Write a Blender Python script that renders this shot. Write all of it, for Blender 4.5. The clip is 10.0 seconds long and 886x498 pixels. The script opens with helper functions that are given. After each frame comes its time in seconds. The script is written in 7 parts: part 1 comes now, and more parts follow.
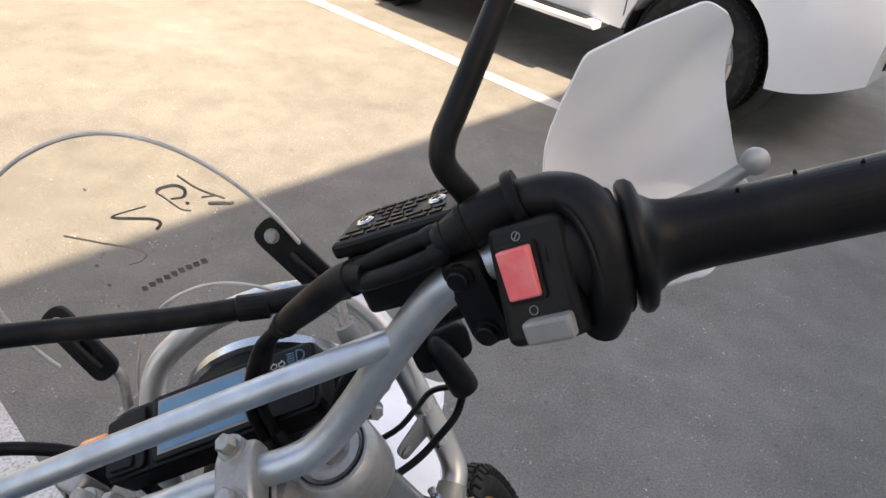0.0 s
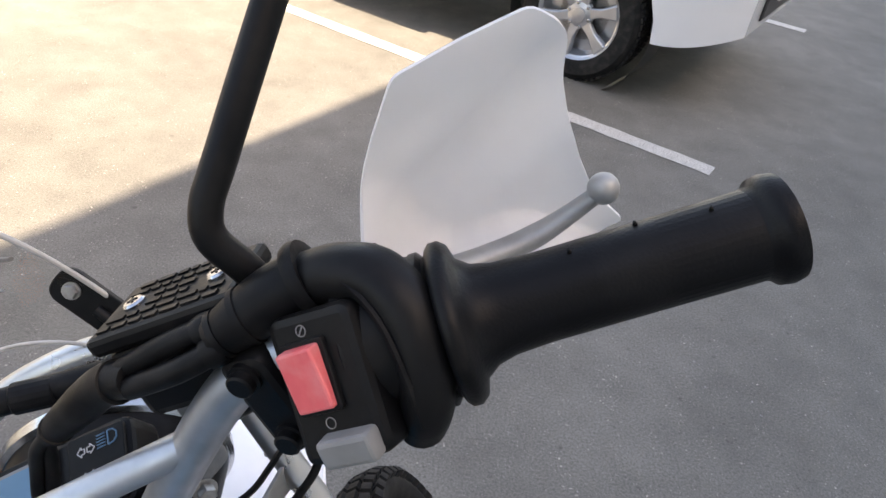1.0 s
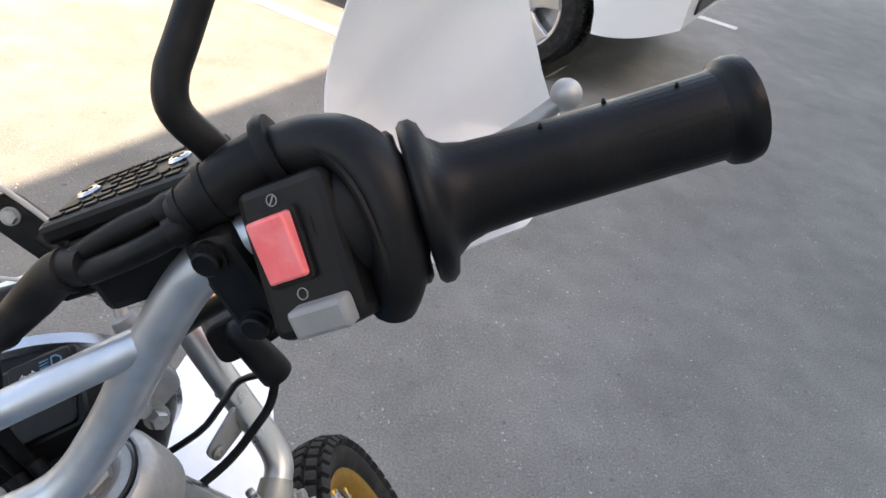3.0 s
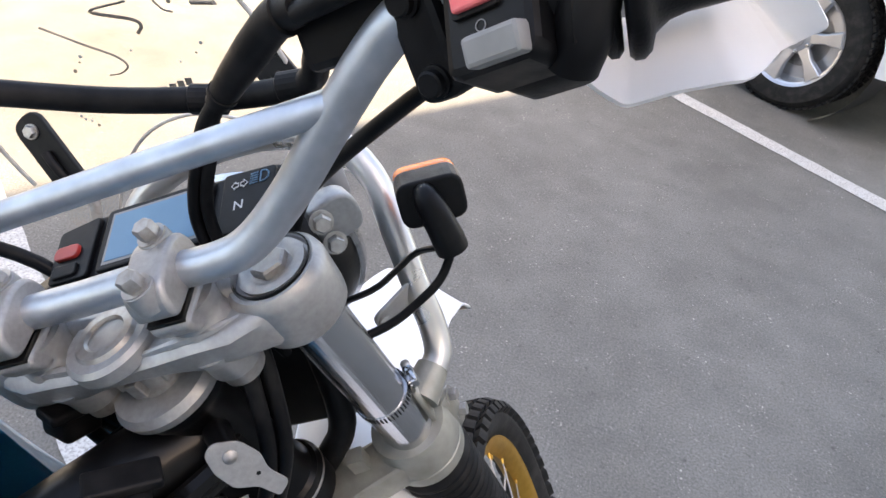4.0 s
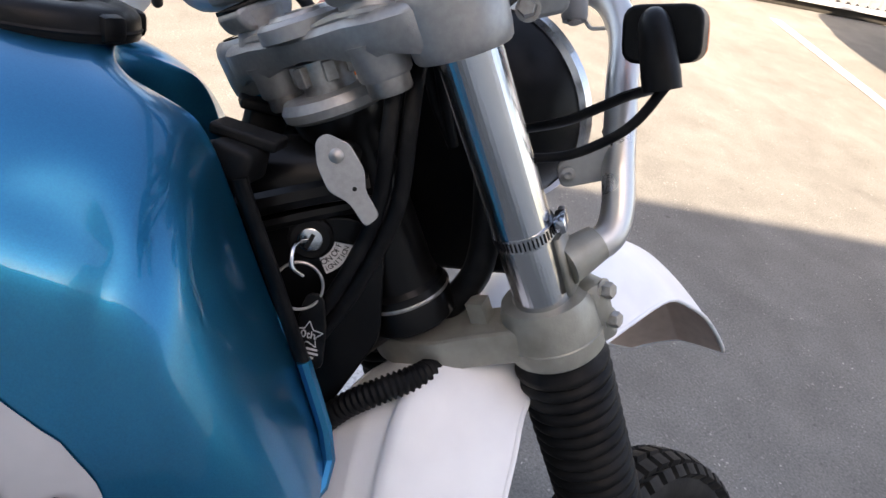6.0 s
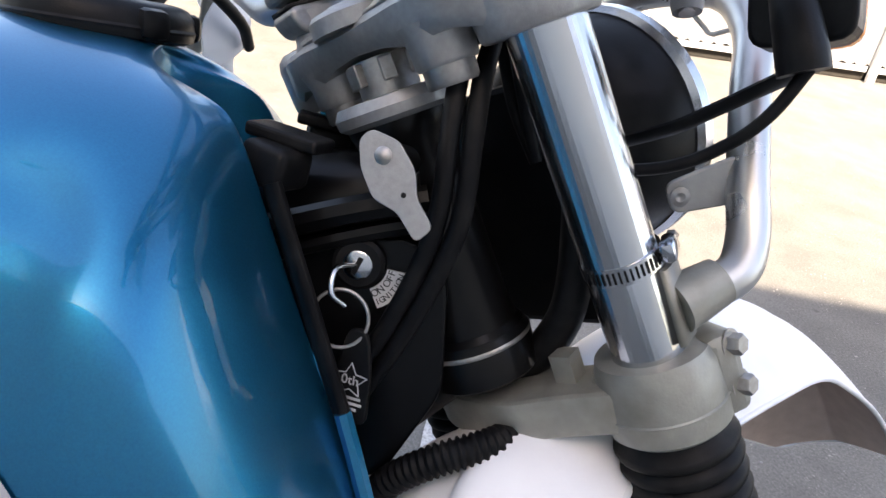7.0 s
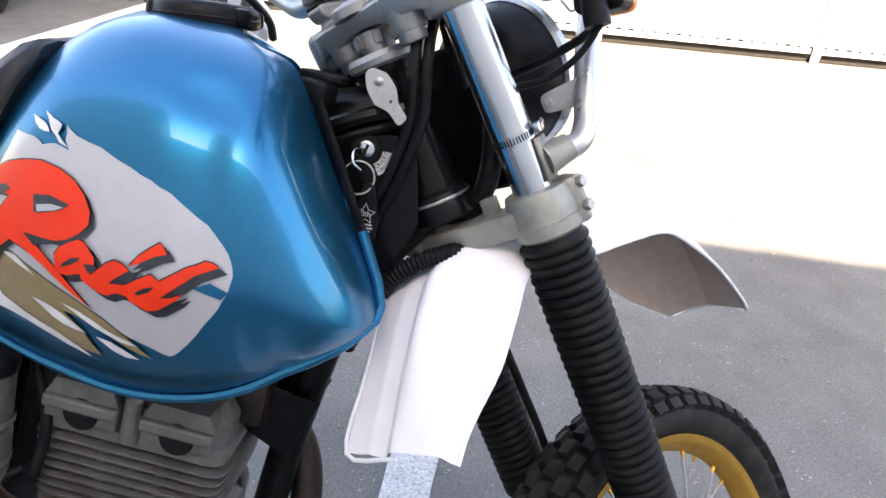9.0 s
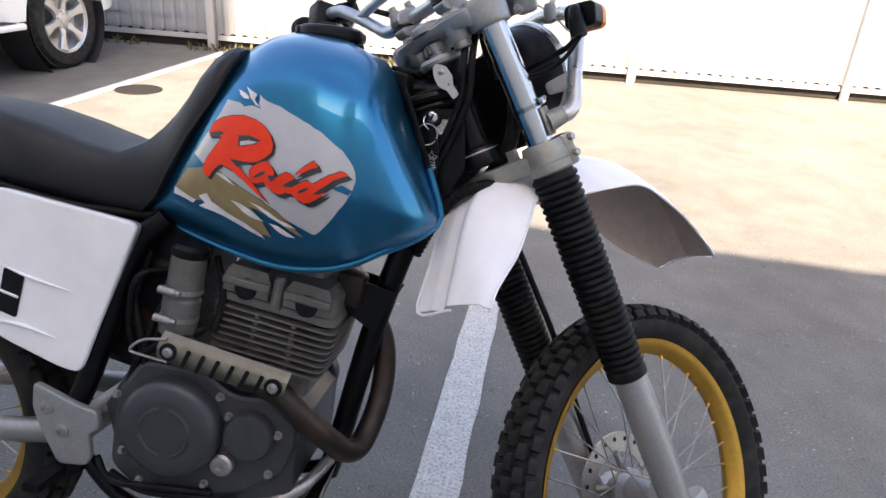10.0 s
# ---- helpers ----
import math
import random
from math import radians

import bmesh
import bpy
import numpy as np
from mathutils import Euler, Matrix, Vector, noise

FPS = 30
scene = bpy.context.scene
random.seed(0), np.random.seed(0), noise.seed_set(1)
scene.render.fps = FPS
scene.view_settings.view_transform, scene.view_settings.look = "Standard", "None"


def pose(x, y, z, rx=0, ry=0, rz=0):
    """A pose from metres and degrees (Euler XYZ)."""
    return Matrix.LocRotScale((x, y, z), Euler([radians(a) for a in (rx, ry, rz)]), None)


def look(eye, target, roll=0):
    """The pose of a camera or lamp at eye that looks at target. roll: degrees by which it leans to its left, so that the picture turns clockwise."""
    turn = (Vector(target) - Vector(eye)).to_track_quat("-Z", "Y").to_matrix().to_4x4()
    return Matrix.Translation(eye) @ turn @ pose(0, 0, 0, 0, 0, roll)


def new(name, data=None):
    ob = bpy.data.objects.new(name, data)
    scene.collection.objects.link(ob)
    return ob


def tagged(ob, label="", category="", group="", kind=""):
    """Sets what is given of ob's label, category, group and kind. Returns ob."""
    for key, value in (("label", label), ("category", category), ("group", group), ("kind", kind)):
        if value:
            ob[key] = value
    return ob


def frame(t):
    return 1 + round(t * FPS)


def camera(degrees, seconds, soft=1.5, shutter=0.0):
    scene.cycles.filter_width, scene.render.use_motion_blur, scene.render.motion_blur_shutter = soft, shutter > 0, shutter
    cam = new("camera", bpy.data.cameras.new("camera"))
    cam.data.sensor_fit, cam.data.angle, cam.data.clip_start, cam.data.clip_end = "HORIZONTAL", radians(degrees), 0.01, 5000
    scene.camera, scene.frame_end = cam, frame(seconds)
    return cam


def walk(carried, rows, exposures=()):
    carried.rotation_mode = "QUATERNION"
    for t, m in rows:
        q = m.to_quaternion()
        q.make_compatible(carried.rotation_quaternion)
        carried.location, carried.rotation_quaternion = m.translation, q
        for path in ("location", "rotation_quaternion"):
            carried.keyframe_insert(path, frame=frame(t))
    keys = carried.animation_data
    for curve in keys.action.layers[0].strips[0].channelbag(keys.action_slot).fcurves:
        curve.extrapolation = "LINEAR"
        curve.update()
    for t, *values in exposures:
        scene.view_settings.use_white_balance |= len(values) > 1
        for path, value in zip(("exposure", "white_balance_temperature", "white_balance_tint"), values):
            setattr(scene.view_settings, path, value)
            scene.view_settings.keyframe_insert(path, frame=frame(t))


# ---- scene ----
from mathutils.geometry import delaunay_2d_cdt

cam = camera(65.4, 10.0)
PATH = [
    (0, (0.101, 0.267, 1.565), (-0.06, 1.917, 0.447), 7.9),
    (0.3, (0.132, 0.307, 1.579), (0.095, 1.956, 0.448), 6.7),
    (0.5, (0.143, 0.328, 1.58), (0.184, 1.98, 0.452), 7.8),
    (1, (0.145, 0.361, 1.572), (0.242, 1.978, 0.4), 8.4),
    (1.5, (0.148, 0.371, 1.562), (0.255, 1.96, 0.352), 8.4),
    (2, (0.147, 0.374, 1.558), (0.271, 1.96, 0.346), 8.7),
    (2.2, (0.144, 0.374, 1.559), (0.278, 1.963, 0.352), 8.7),
    (3.3, (0.138, 0.305, 1.516), (0.429, 1.914, 0.364), 12.8),
    (3.5, (0.141, 0.288, 1.501), (0.319, 1.906, 0.34), 12.2),
    (3.8, (0.159, 0.282, 1.46), (0.017, 1.883, 0.27), 10.5),
    (4, (0.179, 0.287, 1.444), (-0.166, 1.853, 0.249), 10.8),
    (4.2, (0.195, 0.283, 1.429), (-0.308, 1.824, 0.257), 8.8),
    (4.5, (0.231, 0.275, 1.409), (-0.379, 1.786, 0.25), 9.3),
    (5, (0.323, 0.241, 1.365), (-0.464, 1.713, 0.264), 13.7),
    (5.5, (0.379, 0.236, 1.329), (-0.614, 1.571, 0.22), 13.6),
    (6, (0.355, 0.322, 1.271), (-0.877, 1.417, 0.14), 14.0),
    (6.2, (0.329, 0.344, 1.241), (-0.993, 1.411, 0.187), 14.0),
    (7.3, (0.334, 0.398, 1.192), (-1.236, 1.175, 0.226), 7.1),
    (7.5, (0.333, 0.399, 1.195), (-1.224, 1.169, 0.203), 6.4),
    (8, (0.347, 0.392, 1.194), (-1.198, 1.151, 0.176), 5.2),
    (8.5, (0.413, 0.348, 1.205), (-1.103, 1.159, 0.183), 5.0),
    (8.8, (0.53, 0.304, 1.227), (-0.984, 1.159, 0.239), 5.2),
    (9, (0.631, 0.257, 1.237), (-0.902, 1.131, 0.294), 6.1),
    (9.5, (0.844, 0.161, 1.256), (-0.738, 1.014, 0.379), 6.4),
    (10, (1.006, 0.074, 1.256), (-0.637, 0.853, 0.422), 4.5),
]
EXPOSURES = [(0.0, 1.9, 9100, 17), (1.0, 2.1, 8800, 17), (2.2, 2.27, 8500, 15), (3.5, 2.48, 8800, 16), (4.0, 2.55, 8500, 17), (4.5, 2.4, 8500, 18), (5.5, 2.06, 8300, 19), (6.2, 2.04, 8200, 18), (7.5, 2.58, 8100, 17), (8.5, 2.88, 8100, 17), (9.3, 2.58, 8300, 18), (10.0, 2.15, 8300, 19)]
walk(cam, [(t, look(eye, target, roll)) for t, eye, target, roll in PATH], EXPOSURES)


# ---- world and sun ----
SUN_DIR = Vector((-0.60, 0.405, -0.69)).normalized()   # the way the sunlight travels
world = bpy.data.worlds.new("sky")
scene.world = world
world.use_nodes = True
wn = world.node_tree
sky = wn.nodes.new("ShaderNodeTexSky")
sky.sky_type, sky.sun_disc = "NISHITA", False
sky.dust_density = 1.8
sky.sun_elevation = math.asin(-SUN_DIR.z)
sky.sun_rotation = math.atan2(-SUN_DIR.x, -SUN_DIR.y)
wn.links.new(sky.outputs[0], wn.nodes["Background"].inputs[0])
wn.nodes["Background"].inputs[1].default_value = 0.15
sun = new("sun", bpy.data.lights.new("sun", "SUN"))
sun.data.energy, sun.data.angle, sun.data.color = 4.5, radians(0.5), (1.0, 0.945, 0.86)
sun.matrix_world = look((0, 0, 20), Vector((0, 0, 20)) + SUN_DIR)

# ---- axes of the leaning motorcycle: B its body, S its turned steering ----
def frame_matrix(o, x, y, z):
    return Matrix(((x[0], y[0], z[0], o[0]), (x[1], y[1], z[1], o[1]), (x[2], y[2], z[2], o[2]), (0, 0, 0, 1)))


MB = frame_matrix((0.17873, 0.44263, 0), (0.51496, 0.85721, 0), (-0.83414, 0.50111, -0.23042), (-0.19752, 0.11866, 0.97309))
MS = frame_matrix((-0.02652, 0.56593, 1.0112), (-0.34571, 0.92698, 0.1456), (-0.8428, -0.23854, -0.48247), (-0.4125, -0.2895, 0.8637))
SB = MB.inverted() @ MS

# ---- materials ----
def material(name, color, rough=0.5, metal=0.0, second=None, scale=40.0, mix=0.5, bump=0.0, bump_scale=200.0, coat=0.0, rough_var=0.0, alpha_trans=0.0, grime=None, grime_scale=6.0, grime_amount=0.4, detail=6.0, stretch=None, spec=0.5):
    m = bpy.data.materials.new(name)
    m.use_nodes = True
    nt = m.node_tree
    b = nt.nodes["Principled BSDF"]
    b.inputs["Roughness"].default_value, b.inputs["Metallic"].default_value = rough, metal
    b.inputs["Coat Weight"].default_value, b.inputs["Coat Roughness"].default_value = coat, 0.06
    b.inputs["Transmission Weight"].default_value = alpha_trans
    b.inputs["Specular IOR Level"].default_value = spec
    tc = nt.nodes.new("ShaderNodeTexCoord")
    src = tc.outputs["Object"]
    if stretch:
        mp = nt.nodes.new("ShaderNodeMapping")
        mp.inputs["Scale"].default_value = stretch
        nt.links.new(src, mp.inputs[0])
        src = mp.outputs[0]
    c4 = (*color, 1)
    s4 = (*(second or [v * 0.75 for v in color]), 1)
    n1 = nt.nodes.new("ShaderNodeTexNoise")
    n1.inputs["Scale"].default_value, n1.inputs["Detail"].default_value = scale, detail
    nt.links.new(src, n1.inputs["Vector"])
    r1 = nt.nodes.new("ShaderNodeValToRGB")
    r1.color_ramp.elements[0].position, r1.color_ramp.elements[1].position = 0.5 - 0.25 * mix, 0.5 + 0.25 * mix + 0.02
    r1.color_ramp.elements[0].color, r1.color_ramp.elements[1].color = s4, c4
    nt.links.new(n1.outputs["Fac"], r1.inputs[0])
    out = r1.outputs[0]
    if grime:
        n2 = nt.nodes.new("ShaderNodeTexNoise")
        n2.inputs["Scale"].default_value, n2.inputs["Detail"].default_value = grime_scale, 8
        nt.links.new(tc.outputs["Object"], n2.inputs["Vector"])
        r2 = nt.nodes.new("ShaderNodeValToRGB")
        r2.color_ramp.elements[0].position, r2.color_ramp.elements[1].position = 0.45, 0.75
        r2.color_ramp.elements[0].color, r2.color_ramp.elements[1].color = (0, 0, 0, 1), (grime_amount,) * 3 + (1,)
        nt.links.new(n2.outputs["Fac"], r2.inputs[0])
        mx = nt.nodes.new("ShaderNodeMix")
        mx.data_type = "RGBA"
        nt.links.new(r2.outputs[0], mx.inputs["Factor"])
        nt.links.new(out, mx.inputs["A"])
        mx.inputs["B"].default_value = (*grime, 1)
        out = mx.outputs["Result"]
    nt.links.new(out, b.inputs["Base Color"])
    if rough_var:
        n3 = nt.nodes.new("ShaderNodeTexNoise")
        n3.inputs["Scale"].default_value, n3.inputs["Detail"].default_value = scale * 0.4, 5
        nt.links.new(src, n3.inputs["Vector"])
        mr = nt.nodes.new("ShaderNodeMapRange")
        mr.inputs["From Min"].default_value, mr.inputs["From Max"].default_value = 0.3, 0.7
        mr.inputs["To Min"].default_value, mr.inputs["To Max"].default_value = rough - rough_var, rough + rough_var
        nt.links.new(n3.outputs["Fac"], mr.inputs[0])
        nt.links.new(mr.outputs[0], b.inputs["Roughness"])
    if bump:
        n4 = nt.nodes.new("ShaderNodeTexNoise")
        n4.inputs["Scale"].default_value, n4.inputs["Detail"].default_value = bump_scale, 6
        nt.links.new(src, n4.inputs["Vector"])
        bp = nt.nodes.new("ShaderNodeBump")
        bp.inputs["Strength"].default_value, bp.inputs["Distance"].default_value = bump, 0.002
        nt.links.new(n4.outputs["Fac"], bp.inputs["Height"])
        nt.links.new(bp.outputs[0], b.inputs["Normal"])
    return m


M_BLUE = material("blue_metallic_paint", (0.0, 0.172, 0.330), 0.34, 0.92, (0.0, 0.146, 0.288), 900, 0.8, coat=0.50, spec=0.1)
M_BLUE.node_tree.nodes["Principled BSDF"].inputs["Coat Roughness"].default_value = 0.025
M_WHITE = material("white_plastic", (0.83, 0.83, 0.84), 0.42, 0, (0.78, 0.78, 0.80), 30, 0.8, bump=0.04, bump_scale=300, grime=(0.52, 0.49, 0.45), grime_scale=9, grime_amount=0.2)
M_WHITE_IN = material("white_plastic_brownish_underside", (0.58, 0.455, 0.40), 0.75, 0, (0.48, 0.37, 0.32), 60, 0.9, bump=0.1, bump_scale=200)
M_CHROME = material("hard_chrome", (0.60, 0.61, 0.63), 0.2, 1.0, (0.50, 0.51, 0.53), 20, 0.9, rough_var=0.05, bump=0.02, bump_scale=40)
M_BAR = material("silver_anodised_bar", (0.46, 0.50, 0.55), 0.42, 0.8, (0.40, 0.44, 0.49), 120, 0.9, bump=0.05, bump_scale=900, rough_var=0.08, grime=(0.25, 0.26, 0.28), grime_scale=40, grime_amount=0.4)
M_CAST = material("grey_painted_casting", (0.38, 0.38, 0.38), 0.42, 0.6, (0.31, 0.31, 0.31), 260, 0.9, bump=0.14, bump_scale=1100, rough_var=0.08, grime=(0.20, 0.195, 0.19), grime_scale=45, grime_amount=0.28)
M_ALLOY = material("weathered_bare_alloy", (0.37, 0.365, 0.325), 0.48, 0.5, (0.28, 0.275, 0.245), 60, 0.9, bump=0.14, bump_scale=500, rough_var=0.1, grime=(0.15, 0.145, 0.12), grime_scale=25, grime_amount=0.55)
M_TUBE = material("polished_alloy_tube", (0.62, 0.62, 0.61), 0.34, 0.8, (0.52, 0.52, 0.51), 60, 0.9, rough_var=0.1, bump=0.05, bump_scale=400, grime=(0.30, 0.29, 0.27), grime_scale=30, grime_amount=0.4)
M_EDGE = material("frosted_acrylic_edge", (0.55, 0.53, 0.50), 0.3)
M_SCRAWL = material("dull_scratched_scrawl", (0.22, 0.20, 0.18), 0.6)
M_GRIP = material("worn_black_grip_rubber", (0.005, 0.005, 0.006), 0.40, 0, (0.0035, 0.0035, 0.004), 60, 0.9, bump=0.12, bump_scale=700, rough_var=0.1, grime=(0.03, 0.029, 0.028), grime_scale=28, grime_amount=0.3, spec=0.14)
M_LEVER = material("dull_cast_alloy", (0.40, 0.40, 0.39), 0.5, 0.55, (0.33, 0.33, 0.32), 90, 0.9, rough_var=0.08, bump=0.08, bump_scale=700, grime=(0.22, 0.21, 0.20), grime_scale=40, grime_amount=0.4)
M_STEEL = material("zinc_plated_steel", (0.42, 0.41, 0.40), 0.4, 0.8, (0.30, 0.28, 0.26), 200, 0.9, bump=0.08, bump_scale=700, rough_var=0.1)
M_BLACK = material("black_plastic", (0.006, 0.006, 0.007), 0.42, 0, (0.004, 0.004, 0.0045), 150, 0.9, bump=0.06, bump_scale=900, rough_var=0.1, grime=(0.04, 0.038, 0.035), grime_scale=30, grime_amount=0.18, spec=0.16)
M_RUBBER = material("black_rubber", (0.005, 0.005, 0.006), 0.48, 0, (0.0035, 0.0035, 0.004), 80, 0.9, bump=0.1, bump_scale=1100, rough_var=0.1, grime=(0.05, 0.047, 0.044), grime_scale=40, grime_amount=0.25, spec=0.14)
M_FRAME = material("black_frame_enamel", (0.004, 0.004, 0.0045), 0.32, 0, (0.0028, 0.0028, 0.0032), 60, 0.9, coat=0.08, bump=0.08, bump_scale=70, grime=(0.018, 0.017, 0.017), grime_scale=26, grime_amount=0.16, spec=0.14)
M_GOLD = material("gold_anodised_rim", (0.60, 0.34, 0.07), 0.42, 0.85, (0.50, 0.27, 0.05), 70, 0.9, rough_var=0.06)
M_TYRE = material("tyre_rubber", (0.016, 0.016, 0.016), 0.75, 0, (0.010, 0.010, 0.010), 60, 0.9, bump=0.2, bump_scale=300, grime=(0.07, 0.065, 0.06), grime_scale=24, grime_amount=0.4, spec=0.25)
M_ENGINE = material("grey_engine_paint", (0.16, 0.155, 0.145), 0.5, 0.35, (0.11, 0.105, 0.10), 60, 0.9, bump=0.15, bump_scale=250, grime=(0.07, 0.06, 0.05), grime_scale=18, grime_amount=0.6)
M_COVER = material("dark_grey_crankcase_paint", (0.052, 0.056, 0.063), 0.40, 0.3, (0.040, 0.043, 0.048), 50, 0.9, bump=0.06, bump_scale=300, rough_var=0.08)
M_SHIELD = material("champagne_heat_shield", (0.36, 0.34, 0.28), 0.42, 0.6, (0.29, 0.27, 0.22), 60, 0.9, rough_var=0.08)
M_PIPE = material("heat_blued_exhaust", (0.042, 0.027, 0.022), 0.45, 0.6, (0.018, 0.014, 0.013), 22, 0.8, bump=0.1, bump_scale=200, grime=(0.085, 0.042, 0.024), grime_scale=11, grime_amount=0.5)
M_SEAT = material("black_seat_vinyl", (0.013, 0.013, 0.015), 0.5, 0, (0.008, 0.008, 0.009), 300, 0.9, bump=0.25, bump_scale=900, grime=(0.07, 0.07, 0.07), grime_scale=7, grime_amount=0.25, spec=0.35)
M_SCREEN = material("lcd_glass", (0.10, 0.225, 0.34), 0.35, 0, (0.085, 0.195, 0.30), 30, 0.6, spec=0.25)
M_RED = material("pink_red_switch_plastic", (0.80, 0.14, 0.15), 0.42, 0, (0.74, 0.11, 0.12), 120, 0.8, grime=(0.75, 0.40, 0.38), grime_scale=70, grime_amount=0.5)
M_RED2 = material("red_button", (0.42, 0.03, 0.025), 0.4)
M_GREY = material("grey_plastic", (0.22, 0.22, 0.22), 0.5, 0, (0.18, 0.18, 0.18), 80, 0.9, bump=0.05, bump_scale=500)
M_AMBER = material("amber_lens", (0.85, 0.20, 0.02), 0.2, 0, (0.75, 0.15, 0.01), 90, 0.6)
M_MARK = material("white_marking", (0.62, 0.62, 0.62), 0.5)
M_DECAL = material("silver_grey_decal", (0.46, 0.46, 0.48), 0.3, 0.1, (0.43, 0.43, 0.45), 60, 0.7, coat=0.8)
M_DRED = material("red_decal", (0.86, 0.040, 0.008), 0.45, 0, (0.80, 0.034, 0.006), 60, 0.7, coat=0.35, spec=0.2)
M_DBLK = material("black_decal", (0.012, 0.012, 0.016), 0.3, 0, coat=0.8)
M_DGOLD = material("gold_decal", (0.30, 0.22, 0.10), 0.32, 0.2, (0.27, 0.19, 0.085), 60, 0.7, coat=0.8)
M_DWHITE = material("white_decal", (0.74, 0.74, 0.75), 0.3, 0, coat=0.8)
M_CARWHITE = material("white_car_paint", (0.78, 0.79, 0.80), 0.22, 0, (0.75, 0.76, 0.77), 4, 0.9, coat=1.0)
M_CARTRIM = material("dark_car_plastic", (0.03, 0.03, 0.032), 0.5, 0, bump=0.05, bump_scale=300)
M_GLASSDARK = material("tinted_car_glass", (0.02, 0.022, 0.024), 0.05, 0)
M_RIM = material("silver_alloy_rim", (0.55, 0.56, 0.58), 0.28, 0.8, (0.48, 0.49, 0.51), 20, 0.9)
M_LINE = material("worn_white_road_paint", (0.62, 0.62, 0.60), 0.75, 0, (0.50, 0.50, 0.48), 25, 0.7, bump=0.4, bump_scale=500, grime=(0.20, 0.19, 0.18), grime_scale=120, grime_amount=1.0)
M_FENCE = material("white_painted_sheet_metal", (0.50, 0.51, 0.52), 0.4, 0.1, (0.45, 0.46, 0.47), 6, 0.9, grime=(0.34, 0.33, 0.31), grime_scale=3, grime_amount=0.4)
# concrete with the shade below the fence rail put into its colour
M_PLINTH = material("shade_dark_concrete", (0.030, 0.026, 0.021), 0.95, 0, (0.016, 0.015, 0.013), 9, 0.9, bump=0.5, bump_scale=50, grime=(0.055, 0.050, 0.038), grime_scale=5, grime_amount=0.3)
M_WALL = material("plaster_wall", (0.62, 0.60, 0.57), 0.85, 0, (0.55, 0.53, 0.50), 3, 0.9, bump=0.2, bump_scale=90)
M_GRIT = material("pale_stone_grit", (0.34, 0.33, 0.31), 0.8, 0, (0.24, 0.23, 0.22), 3, 0.9)
M_WEED = material("dry_green_weed", (0.07, 0.085, 0.03), 0.7, 0, (0.12, 0.09, 0.04), 6, 0.9)
M_IRON = material("cast_iron", (0.05, 0.048, 0.045), 0.6, 0.6, (0.03, 0.03, 0.03), 40, 0.9, bump=0.3, bump_scale=120)


